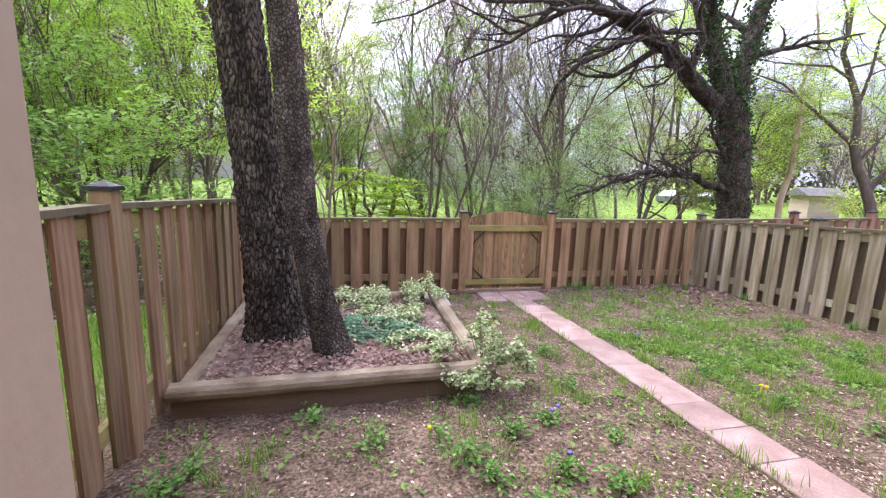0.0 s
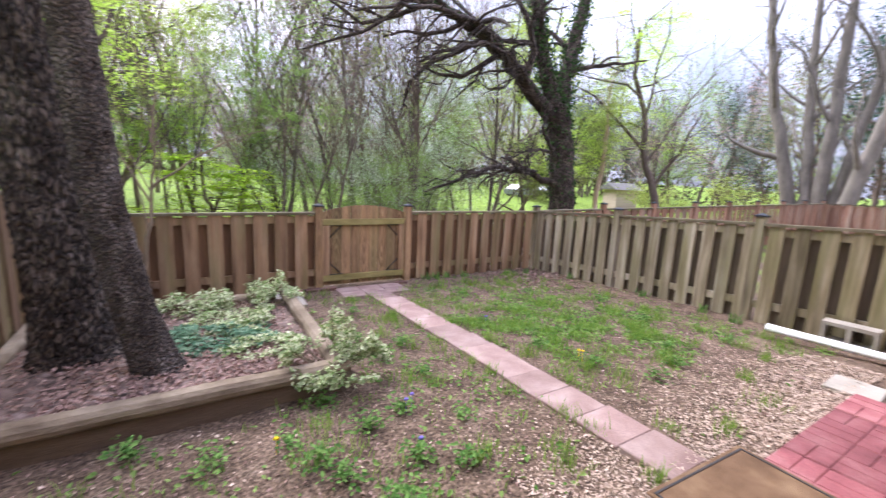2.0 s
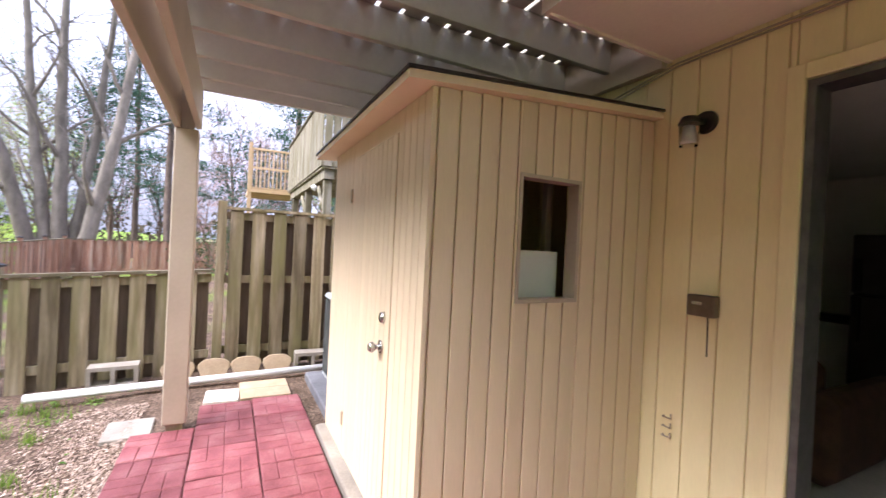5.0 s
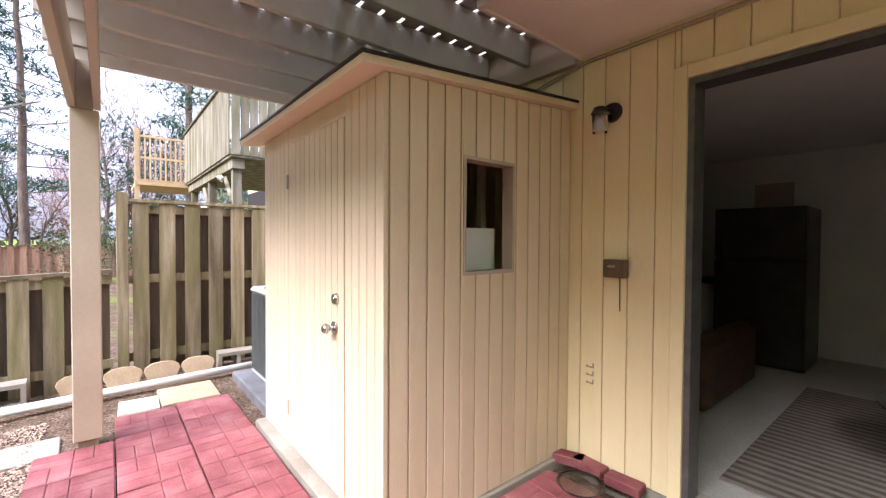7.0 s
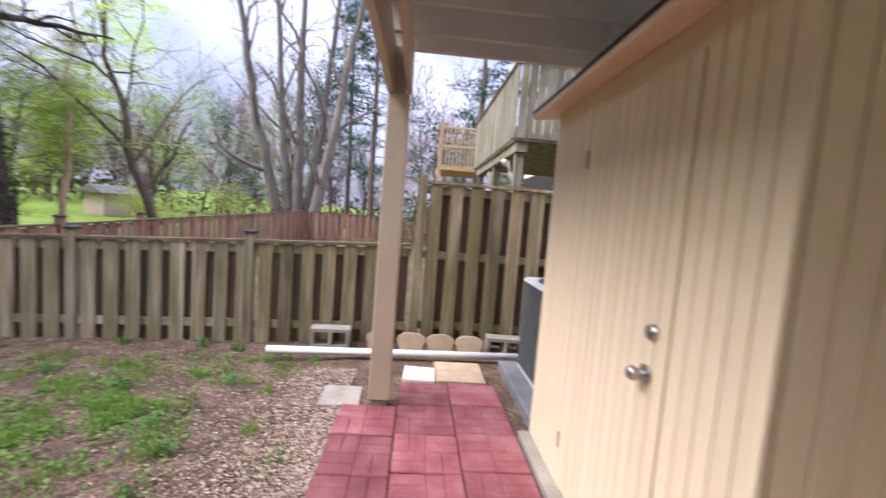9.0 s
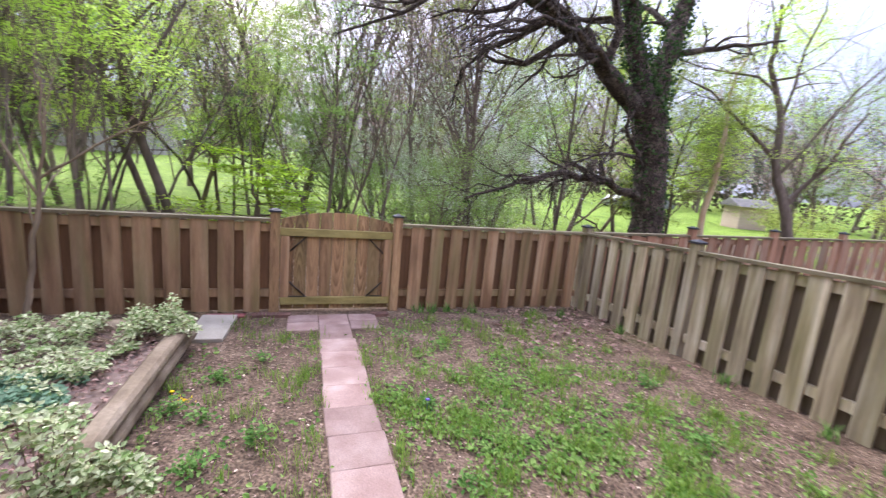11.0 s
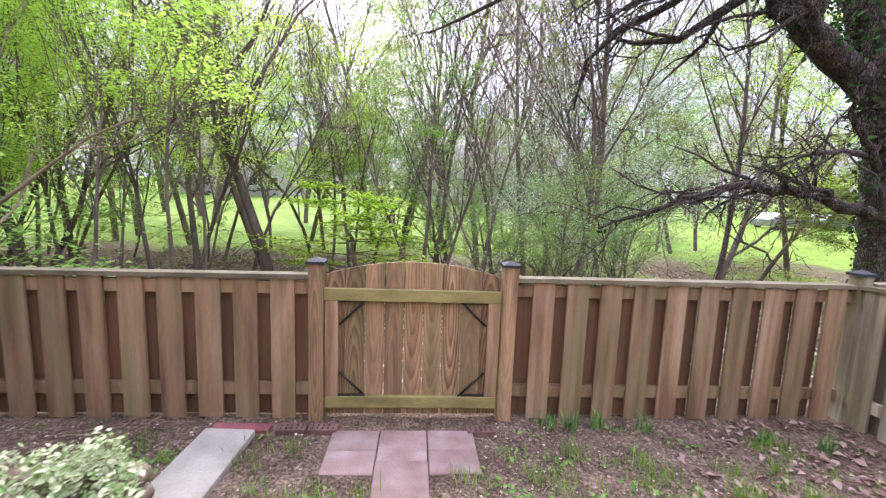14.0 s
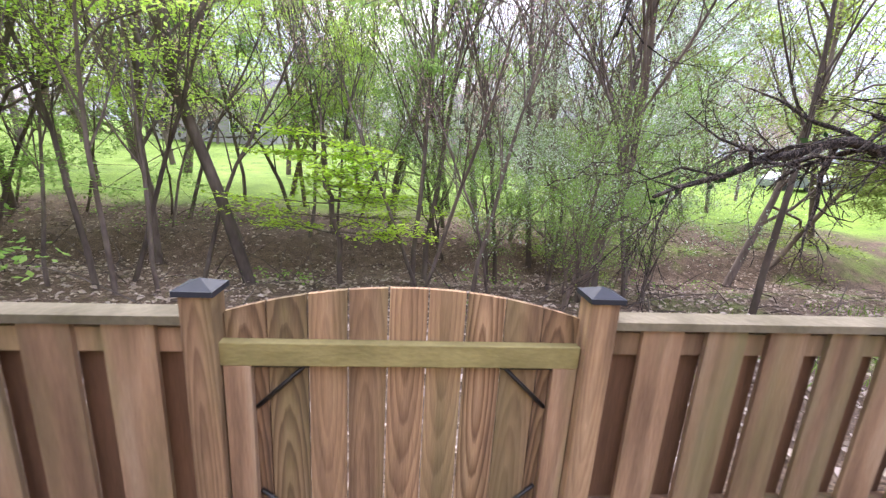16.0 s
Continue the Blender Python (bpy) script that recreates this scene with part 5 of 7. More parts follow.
# near bank and creek
for kind, x, y, s in (("thin1", 2.55, 13.2, 1.25), ("bud1", 5.6, 15.2, 0.9), ("bud1", -4.0, 14.8, 1.0), ("bare1", -2.3, 15.8, 1.05), ("bud2", 1.6, 17.0, 1.1), ("bud1", 7.0, 17.5, 1.0),
                      ("thin1", -3.2, 11.6, 1.0), ("thin2", -1.9, 12.4, 1.0), ("thin1", -5.2, 11.0, 1.0), ("thin2", 2.4, 11.8, 0.9), ("thin1", 4.3, 13.6, 1.1), ("thin2", -6.4, 13.0, 1.1), ("thin1", 0.0, 16.4, 1.1),
                      ("thin2", -7.4, 12.4, 1.2), ("lime1", -8.2, 10.2, 1.0), ("lime1", -6.2, 12.4, 0.9), ("lime2", -10.5, 9.0, 1.1), ("lime1", -11.5, 14.0, 1.1), ("thin2", -5.0, 9.4, 0.9),
                      ("lime2", -1.6, 18.2, 1.0), ("lime1", -3.6, 19.5, 0.9), ("flow1", 6.6, 13.8, 1.05), ("flow2", 4.7, 10.6, 0.55), ("flow1", 5.2, 16.4, 1.0), ("flow2", 7.8, 14.0, 0.9), ("flow1", 8.4, 17.6, 1.1),
                      ("flow2", 3.2, 15.4, 0.8), ("bare2", -12.5, 16.5, 1.1), ("bud1", -9.5, 17.5, 1.1), ("bare1", 10.5, 19.5, 1.0), ("bud2", 9.0, 22.0, 1.1), ("thin2", -4.4, 17.0, 1.2), ("thin1", -8.6, 15.2, 1.2),
                      ("bare1", -6.6, 19.5, 1.1), ("bud1", 3.8, 20.5, 1.1), ("bare2", 0.4, 21.0, 1.1), ("bud2", -10.5, 22.5, 1.2), ("lime1", -14.5, 11.5, 1.2), ("lime1", 13.0, 15.5, 1.0), ("bare2", 14.0, 21.0, 1.0),
                      ("bud1", 16.0, 17.0, 1.0), ("thin1", -2.8, 9.3, 0.7), ("flow1", 5.9, 12.4, 0.8), ("flow1", 7.5, 15.8, 1.1), ("flow2", 6.7, 11.5, 0.5), ("flow2", 5.2, 12.7, 0.55), ("flow2", 4.1, 13.6, 0.6), ("flow1", 3.4, 17.5, 1.0), ("lime2", 0.6, 17.6, 0.8), ("lime1", -0.6, 15.9, 0.75), ("far5", -5.0, 30.0, 0.75), ("far5", -1.5, 33.0, 0.7), ("far5", -12.0, 31.0, 0.8), ("olive1", 11.0, 14.6, 0.95), ("olive1", 9.0, 17.6, 0.9), ("olive1", -2.6, 21.5, 1.0), ("olive1", 15.5, 13.5, 0.7), ("bare1", -16.0, 18.5, 1.2), ("lime1", -9.0, 6.2, 0.9), ("lime2", 13.2, 21.0, 0.95), ("bud2", 16.2, 22.5, 0.95), ("lime1", -9.6, 3.4, 1.0)):
    plant(kind, x, y, s)
# slender upright stems thick along both banks
for k in range(40):
    x, y = lerp(-15, 9, (k + trng.random()) / 40), trng.choice((trng.uniform(10.5, 12.8), trng.uniform(15.5, 20.0)))
    if abs(x - 0.6) < 0.9 and y < 13:
        continue
    plant(trng.choice(("thin1", "thin2", "thin1", "thin2", "bud1", "thin1")), x, y, trng.uniform(0.7, 1.25), None, 5.0)
for k in range(9):
    plant(trng.choice(("lime1", "lime2", "lime1")), lerp(-15, -4.5, (k + trng.random()) / 9), trng.uniform(8.2, 14.5), trng.uniform(0.6, 0.95))
# far woods behind the lawns, of coarser build
for k in range(64):
    a = lerp(-85, 110, (k + trng.random() * 0.8) / 64)
    plant(trng.choice(("far1", "far2", "far4", "far1", "far3", "far4", "far5", "far2")), a, trng.uniform(48, 88), trng.uniform(0.75, 1.2))
for k in range(44):
    plant(trng.choice(("far3", "far2", "far1", "far5")), lerp(-70, 60, (k + trng.random()) / 44), trng.uniform(40, 56), trng.uniform(0.38, 0.62))
for k in range(34):
    plant(trng.choice(("far1", "far2", "far3", "far4", "far5", "far5")), trng.uniform(36, 62), lerp(48, -16, k / 34), trng.uniform(0.6, 1.0))
for k in range(14):
    plant(trng.choice(("far3", "far2", "far4", "far3")), trng.uniform(-42, -20), lerp(-8, 50, k / 14), trng.uniform(0.9, 1.4))
for k in range(7):
    a = lerp(-30, 34, (k + trng.random()) / 7)
    plant(trng.choice(("far4", "bare2", "bud1", "far3", "far4", "bud2")), a, trng.uniform(24, 40), trng.uniform(0.85, 1.15))

# the hazy mass of woods on the far rise
HAZE = leafmat("hazy_far_wood", (0.045, 0.06, 0.03), (0.17, 0.135, 0.10), trans=0.15)
hz = Limbs(88)
for k in range(150):
    a, r = math.radians(lerp(-60, 108, (k + trng.random()) / 150)), trng.uniform(58, 84)
    x, y = r * math.sin(a), r * math.cos(a)
    h, w, g0 = trng.uniform(2.2, 5.5), trng.uniform(1.6, 3.0), ground_z(x, y)
    for _ in range(int(24 * h)):
        f = trng.random() ** 0.8
        r = w * (1.1 - 0.7 * f) * math.sqrt(trng.random())
        a = trng.random() * 6.283
        hz.leaf(V(x + r * math.cos(a), y + r * math.sin(a), g0 + f * h), trng.uniform(0.35, 0.75))
hv, hf = (hz.lv, hz.lf)
tagged(raw("far_woods", hv, hf, HAZE), "hazy brown and olive woods on the far rise", "woods", kind="stuff")

# thin bent tree, pale broken trunk and the bare sapling inside the fence
bt = Limbs(71)
limb(bt, [(17.5, 10.3, -0.8), (17.3, 10.5, 1.0), (16.8, 11.0, 2.6), (16.9, 11.2, 4.2), (16.4, 11.6, 6.0), (16.6, 11.8, 8.0)], 0.19, 0.06, 7, 0, 9, tw)
bt.finish("tree", "thin dark tree with a bent bare stem", BARKF, BUD, (17.5, 10.3, -0.8))
pt = Limbs(72)
limb(pt, [(15.0, 11.8, -0.9), (15.05, 11.8, 1.0), (15.25, 11.8, 2.6), (15.3, 11.8, 3.6)], 0.11, 0.08, 8)
limb(pt, [(15.3, 11.8, 3.5), (15.2, 11.9, 4.8), (15.8, 12.0, 6.4), (15.6, 12.1, 7.4)], 0.075, 0.03, 6, 0, 6, tw)
pt.finish("tree", "pale barkless trunk of a broken tree", BARKPALE, BUD, (15.0, 11.8, -0.9))
sps = dict(levels=2, kids=(6, 4), leaves=0, tip=0.0025, bend=0.2, up=0.3, open=0.6, bare=0.45)
sapling = thing("sapling", "bare many-branched tan sapling beside the fence", "sapling", (-0.5, 5.2, -0.22))
for k, (nm, pts, r0, r1, sub) in enumerate((
        ("stem", [(-0.50, 5.20, -0.22), (-0.44, 5.2, 0.2), (-0.36, 5.2, 0.75), (-0.30, 5.22, 1.3), (-0.28, 5.25, 1.9)], 0.028, 0.008, 7),
        ("branch", [(-0.33, 5.22, 1.1), (0.05, 5.25, 1.4), (0.35, 5.2, 1.6), (0.7, 5.2, 1.75)], 0.013, 0.004, 5),
        ("branch", [(-0.34, 5.22, 0.95), (-0.6, 5.2, 1.5), (-0.75, 5.2, 2.1), (-0.95, 5.2, 2.7)], 0.012, 0.004, 6),
        ("stem", [(-0.85, 5.25, -0.22), (-0.83, 5.25, 0.3), (-0.86, 5.2, 0.75), (-1.0, 5.2, 1.3), (-1.02, 5.1, 2.0)], 0.03, 0.008, 8))):
    sp = Limbs(73 + k)
    limb(sp, pts, r0, r1, 7, 0, sub, sps)
    raw(nm, sp.v, sp.f, BARKTAN, sapling, True)

# ---------------------------------------------------------------- neighbours: fences, deck, far houses
FWOOD = mat("reddish_fence_wood", [(0.22, 0.11, 0.07), (0.33, 0.18, 0.12), (0.36, 0.27, 0.20)], 2.0, 0.9, 0.2, (3, 3, 0.5), 20, 0.3)
nf = thing("fence", "neighbour's reddish board fence with capped posts", "fence", (12, NY, 0), "neighbour fences")
for k in range(8):
    a, b = 5.55 + k * 1.8, 5.55 + (k + 1) * 1.8
    fence_run(nf, (a, NY), (b, NY), (0, -1), (0.84 + 0.035 * k, 0.84 + 0.035 * (k + 1)), (-0.25, -0.25), FWOOD, FWOOD, FWOOD, WOOD_CAP, 0.3, 0.17)
    fence_post(nf, b, NY - 0.02, -0.2, 0.97 + 0.035 * k, 0.05, FWOOD)
nf2 = thing("fence", "neighbour's reddish board fence with capped posts", "fence", (20, 1, 0), "neighbour fences")
for k in range(5):
    a, b = NY - k * 2.0, NY - (k + 1) * 2.0
    fence_run(nf2, (19.95, a), (19.95, b), (-1, 0), (1.12 + 0.04 * k, 1.16 + 0.04 * k), (-0.2, -0.2), FWOOD, FWOOD, FWOOD, WOOD_CAP, 0.3, 0.17)

MOSSY = mat("mossy_deck_wood", [(0.10, 0.09, 0.045), (0.20, 0.18, 0.12), (0.31, 0.28, 0.23)], 1.6, 0.9, 0.3, (4, 4, 0.6), 25, 0.22)
nd = thing("neighbour_deck", "neighbour's raised mossy wooden deck with solid board railing", "deck", (10, -1.6, 0))
ny0 = -1.2
for k in range(21):
    y0 = ny0 - 0.02 - k * 0.15
    part("railing_board", boxm(8.0, 8.022, y0 - 0.135, y0, 2.86, 4.12 + rng.uniform(-0.01, 0.01)), MOSSY, nd)
for k in range(34):
    x0 = 8.03 + k * 0.15
    part("railing_board", boxm(x0, x0 + 0.135, ny0, ny0 + 0.022, 2.86, 4.12 + rng.uniform(-0.01, 0.01)), MOSSY, nd)
part("floor_frame", boxm(8.03, 13.1, -4.4, ny0 - 0.004, 2.82, 2.96), MOSSY, nd)
part("top_rail", boxm(7.96, 13.1, ny0 - 0.05, ny0 + 0.06, 4.135, 4.17), MOSSY, nd)
part("top_rail", boxm(7.96, 8.07, -4.4, ny0 - 0.055, 4.135, 4.17), MOSSY, nd)
for px in (8.25, 10.4, 12.7):
    part("post", boxm(px - 0.07, px + 0.07, -1.42, -1.28, -0.15, 2.635), MOSSY, nd)
part("beam", boxm(8.1, 13.0, -1.45, -1.25, 2.64, 2.815), MOSSY, nd)
for px in (8.25, 10.4):
    bm = bmesh.new()
    cyl(bm, (px + 0.04, -1.3, 2.07), (px + 0.62, -1.3, 2.56), 0.045, n=4)
    part("brace", bm, MOSSY, nd)
sp_ = bmesh.new()
cyl(sp_, (8.6, -1.2, 2.54), (8.6, -1.14, 2.48), 0.045, 0.07, 10)
part("floodlight", sp_, WHITEPVC, nd, "small white floodlight")
nd2 = thing("stair_landing", "light wooden stair landing with open balusters beside the deck", "deck", (13.8, -0.7, 0))
LIGHTWOOD = mat("fresh_yellow_wood", [(0.45, 0.31, 0.16), (0.58, 0.43, 0.25)], 3, 0.8, 0.2, (1, 1, 0.5), 30, 0.15)
for k in range(11):
    yy = -0.2 - k * 0.11
    part("baluster", boxm(13.2, 13.235, yy - 0.035, yy, 2.92, 3.98), LIGHTWOOD, nd2)
for z0 in (2.87, 3.45, 3.99):
    part("rail", boxm(13.19, 13.25, -1.45, -0.16, z0, z0 + 0.05), LIGHTWOOD, nd2)
for yy in (-0.16, -1.45):
    part("post", boxm(13.17, 13.27, yy - 0.05, yy + 0.05, -0.2, 4.18), LIGHTWOOD, nd2)
part("landing", boxm(13.15, 15.2, -1.45, -0.12, 2.77, 2.86), LIGHTWOOD, nd2)

nh = thing("wall_neighbour", "neighbour's cream house wall behind the deck", "wall", (10, -4.5, 0), kind="structure")
part("wall", boxm(5.6, 20, -4.7, -4.45, 3.405, 6.0), CREAM, nh)
# The deck's shade is put into this wall's colour.
part("lower_wall", boxm(5.6, 20, -4.7, -4.45, -0.3, 3.40), DARK, nh, "lower wall coloured near black for the deck's shade")
ROOFING = mat("grey_shingle_roof", [(0.10, 0.095, 0.09), (0.17, 0.16, 0.15)], 3, 0.95, 0.2, rand=0.05)
PALEWALL = mat("pale_house_siding", [(0.36, 0.33, 0.30), (0.44, 0.41, 0.38)], 1.0, 0.8, 0.05, (0.3, 0.3, 4), 10, 0.05)
TANWALL = mat("tan_house_siding", [(0.42, 0.32, 0.24), (0.50, 0.40, 0.31)], 1.0, 0.8, 0.05, (0.3, 0.3, 4), 10, 0.05)
PANE = mat("dark_window_pane", [(0.03, 0.035, 0.045), (0.06, 0.065, 0.08)], 3, 0.1, 0.0, rand=0.1)


def far_house(x, y, w, d, h, wall, label, turn=0.0):
    e = thing("house", label, "house", (x, y, ground_z(x, y)), "far houses")
    z = ground_z(x, y)
    part("wall", boxm(x - w / 2, x + w / 2, y - d / 2, y + d / 2, z - 1, z + h), wall, e)
    bm = bmesh.new()
    o = 0.4
    a = [bm.verts.new(v) for v in ((x - w / 2 - o, y - d / 2 - o, z + h), (x + w / 2 + o, y - d / 2 - o, z + h), (x + w / 2 + o, y + d / 2 + o, z + h), (x - w / 2 - o, y + d / 2 + o, z + h), (x - w / 2 - o, y, z + h + d * 0.3), (x + w / 2 + o, y, z + h + d * 0.3))]
    for q in ((0, 1, 5, 4), (2, 3, 4, 5), (0, 4, 3), (1, 2, 5), (3, 2, 1, 0)):
        bm.faces.new([a[i] for i in q])
    part("roof", bm, ROOFING, e)
    for fl in range(max(1, int(h // 2.6))):
        for k in range(int(w // 2.6) if w > 5 else 0):
            wx = x - w / 2 + 1.3 + k * 2.6
            win = part("window", boxm(wx - 0.55, wx + 0.55, y - d / 2 - 0.05, y - d / 2 - 0.001, z + 0.9 + fl * 2.7, z + 2.2 + fl * 2.7), WHITEPVC, e)
            part("pane", boxm(wx - 0.47, wx + 0.47, y - d / 2 - 0.06, y - d / 2 - 0.051, z + 0.98 + fl * 2.7, z + 2.12 + fl * 2.7), PANE, win)
    e.rotation_euler = (0, 0, radians(turn))
    return e


far_house(-21, 62, 14, 8, 5.4, PALEWALL, "pale two-storey house beyond the lawn")
far_house(11, 58, 13, 8, 5.2, PALEWALL, "pale house with grey roof beyond the trees")
far_house(28, 66, 12, 8, 5.4, PALEWALL, "pale house with grey roof beyond the trees")
far_house(37, 26, 2.3, 2.2, 1.8, TANWALL, "low tan outbuilding on the far lawn", -20)


def far_car(x, y, turn, paint, label):
    z = ground_z(x, y)
    e = thing("car", label, "car", (x, y, z), "parked cars")
    m = Matrix.Translation((x, y, z)) @ Matrix.Rotation(radians(turn), 4, 'Z')
    bm = bmesh.new()
    prof = [(-2.1, 0.3), (2.1, 0.3), (2.15, 0.75), (1.2, 0.9), (0.6, 1.4), (-1.0, 1.42), (-1.7, 0.95), (-2.15, 0.85)]
    l = [bm.verts.new((a, -0.85, b)) for a, b in prof]
    r = [bm.verts.new((a, 0.85, b)) for a, b in prof]
    bm.faces.new(l)
    bm.faces.new(r[::-1])
    for i in range(8):
        bm.faces.new((l[i], r[i], r[(i + 1) % 8], l[(i + 1) % 8]))
    bmesh.ops.recalc_face_normals(bm, faces=list(bm.faces))
    bmesh.ops.transform(bm, matrix=m, verts=list(bm.verts))
    part("body", bm, paint, e)
    for a in (-1.3, 1.3):
        for s in (-0.8, 0.8):
            bm = cylm((a, s - 0.08, 0.32), (a, s + 0.08, 0.32), 0.32, n=14)
            bmesh.ops.transform(bm, matrix=m, verts=list(bm.verts))
            part("wheel", bm, DARK, e)
    bm = boxm(-0.9, 0.55, -0.86, 0.86, 0.98, 1.33)
    bmesh.ops.transform(bm, matrix=m, verts=list(bm.verts))
    part("side_window", bm, PANE, e)


SILVER = mat("silver_car_paint", [(0.25, 0.26, 0.27), (0.31, 0.32, 0.33)], 2, 0.3, 0.0, metal=0.4, rand=0.1)
GREYCAR = mat("grey_car_paint", [(0.16, 0.17, 0.18), (0.22, 0.23, 0.24)], 2, 0.3, 0.0, metal=0.4, rand=0.1)
far_car(33, 36, 10, SILVER, "silver car parked beyond the lawn")
far_car(38.5, 37, 10, GREYCAR, "grey car parked beyond the lawn")

# ---------------------------------------------------------------- things along the east fence
pipe = thing("drain_pipe", "long white plastic drain pipe lying on the earth", "pipe", (4.9, 0.4, 0))
part("pipe", cylm((4.86, 1.72, 0.028), (4.97, -0.95, 0.05), 0.036, n=20), WHITEPVC, pipe)


def cinder_block(y, turn):
    e = thing("cinder_block", "grey concrete block standing by the fence", "block", (5.27, y, 0), "concrete blocks")
    bm = bmesh.new()
    for a, b, c, d2 in ((-0.2, 0.2, 0.165, 0.2), (-0.2, 0.2, 0.0, 0.03), (-0.2, -0.165, 0.0305, 0.1645), (0.165, 0.2, 0.0305, 0.1645), (-0.018, 0.018, 0.0305, 0.1645)):
        box(bm, -0.09, 0.09, a, b, c, d2)
    bmesh.ops.transform(bm, matrix=pose(5.27, y, -0.04, 0, 0, turn), verts=list(bm.verts))
    part("block", bm, CONC, e)


cinder_block(1.2, 4)
cinder_block(-0.68, -3)
EDGING = mat("tan_concrete_edging", [(0.40, 0.29, 0.18), (0.50, 0.38, 0.25)], 6, 0.9, 0.3, fine=70, rand=0.08)


def edging_stone(y, tilt):
    e = thing("edging_stone", "tan scalloped concrete edging stone leaning on the fence", "edging stone", (5.15, y, 0), "edging stones")
    bm = bmesh.new()
    prof = [(-0.11, 0.0), (0.11, 0.0), (0.125, 0.06), (0.152, 0.125), (0.14, 0.165), (0.085, 0.20), (0.0, 0.208), (-0.085, 0.20), (-0.14, 0.165), (-0.152, 0.125), (-0.125, 0.06)]
    f = [bm.verts.new((-0.025, a, b)) for a, b in prof]
    k = [bm.verts.new((0.025, a, b)) for a, b in prof]
    bm.faces.new(f[::-1])
    bm.faces.new(k)
    for i in range(len(prof)):
        bm.faces.new((f[i], f[(i + 1) % 11], k[(i + 1) % 11], k[i]))
    bmesh.ops.recalc_face_normals(bm, faces=list(bm.faces))
    bmesh.ops.bevel(bm, geom=list(bm.edges), offset=0.005, segments=1, affect='EDGES')
    bmesh.ops.transform(bm, matrix=pose(5.15, y, -0.03, 0, 12, tilt), verts=list(bm.verts))
    part("stone", bm, EDGING, e)


for y, t in ((0.66, 3), (0.34, -2), (0.03, 2), (-0.28, -3)):
    edging_stone(y, t)
for x, y, a, b, m_, lab in ((4.53, 0.25, 0.30, 0.28, WHITEPVC, "small whitish slab at the patio's end"), (4.50, -0.12, 0.24, 0.44, EDGING, "tan flat slab at the patio's end"), (4.74, -0.12, 0.22, 0.44, EDGING, "tan flat slab at the patio's end"), (4.05, 0.86, 0.34, 0.30, CONC, "rough pale slab beside the post")):
    me = slab_mesh("slab", a, b, 0.05, m_ if m_ is not WHITEPVC else SOFFIT)
    ob = new("slab", me)
    ob.matrix_basis = pose(x, y, -0.018 if x < 4.2 else 0.0, 0.5, -0.6, brng.uniform(-4, 4))
    tagged(ob, lab, "slab", "loose slabs")

# air conditioner on its pad
pad = part("ac_pad", boxm(3.56, 4.82, -1.45, -0.53, -0.05, 0.055, bevel=0.01), DARKPAD, None)
tagged(pad, "dark grey plastic equipment pad beside the shed", "pad")
ac = thing("air_conditioner", "grey outdoor air conditioner with vertical louvres", "air conditioner", (4.35, -1.05, 0.055))
ACG = mat("grey_ac_metal", [(0.15, 0.17, 0.17), (0.22, 0.24, 0.24)], 8, 0.45, 0.05, metal=0.3, rand=0.06)
ACL = mat("pale_ac_rim", [(0.33, 0.35, 0.35), (0.41, 0.43, 0.43)], 8, 0.5, 0.05, rand=0.03)
ax0, ax1, ay0, ay1 = 3.98, 4.70, -1.40, -0.68
part("core", boxm(ax0 + 0.05, ax1 - 0.05, ay0 + 0.05, ay1 - 0.05, 0.09, 0.86), DARK, ac)
part("base_pan", boxm(ax0, ax1, ay0, ay1, 0.055, 0.10, bevel=0.02), ACL, ac)
rim = bmesh.new()
box(rim, ax0 - 0.01, ax1 + 0.01, ay0 - 0.01, ay1 + 0.01, 0.86, 0.925, bevel=0.03)
part("top_rim", rim, ACL, ac, "pale grey rounded top")
part("fan_grille", cylm(((ax0 + ax1) / 2, (ay0 + ay1) / 2, 0.926), ((ax0 + ax1) / 2, (ay0 + ay1) / 2, 0.934), 0.32, n=32), DARK, ac)
for k in range(24):
    f = (k + 0.5) / 24
    xx, yy = lerp(ax0 + 0.02, ax1 - 0.02, f), lerp(ay0 + 0.02, ay1 - 0.02, f)
    part("louvre", boxm(xx - 0.0045, xx + 0.0045, ay1 - 0.02, ay1, 0.101, 0.859), ACG, ac)
    part("louvre", boxm(ax0, ax0 + 0.02, yy - 0.0045, yy + 0.0045, 0.101, 0.859), ACG, ac)
for k in range(3):
    zz = 0.28 + k * 0.2
    part("hoop", boxm(ax0 + 0.022, ax1, ay1 - 0.04, ay1 - 0.022, zz, zz + 0.012), ACG, ac)

# cored bricks and a thin red slab at the foot of the fence
OLDBRICK = mat("dirty_dark_red_brick", [(0.10, 0.055, 0.045), (0.19, 0.10, 0.08)], 12.0, 0.9, 0.4, fine=90, rand=0.15)


def cored_brick(x, y, turn):
    """A brick lying flat, its cores open to the top."""
    z = ground_z(x, y)
    b = thing("brick", "dirty dark red cored brick sunk in earth", "brick", (x, y, z), "bricks at the gate")
    bm, m = bmesh.new(), pose(x, y, z - 0.02, 0, 0, turn)
    for y0, y1 in ((-0.045, -0.028), (-0.007, 0.007), (0.028, 0.045)):
        box(bm, -0.096, 0.096, y0, y1, 0.0, 0.055)
    for k in range(6):
        xx = lerp(-0.085, 0.085, k / 5)
        for y0, y1 in ((-0.0279, -0.0071), (0.0071, 0.0279)):
            box(bm, xx - 0.011, xx + 0.011, y0, y1, 0.0, 0.0545)
    bm.transform(m)
    part("body", bm, OLDBRICK, b)


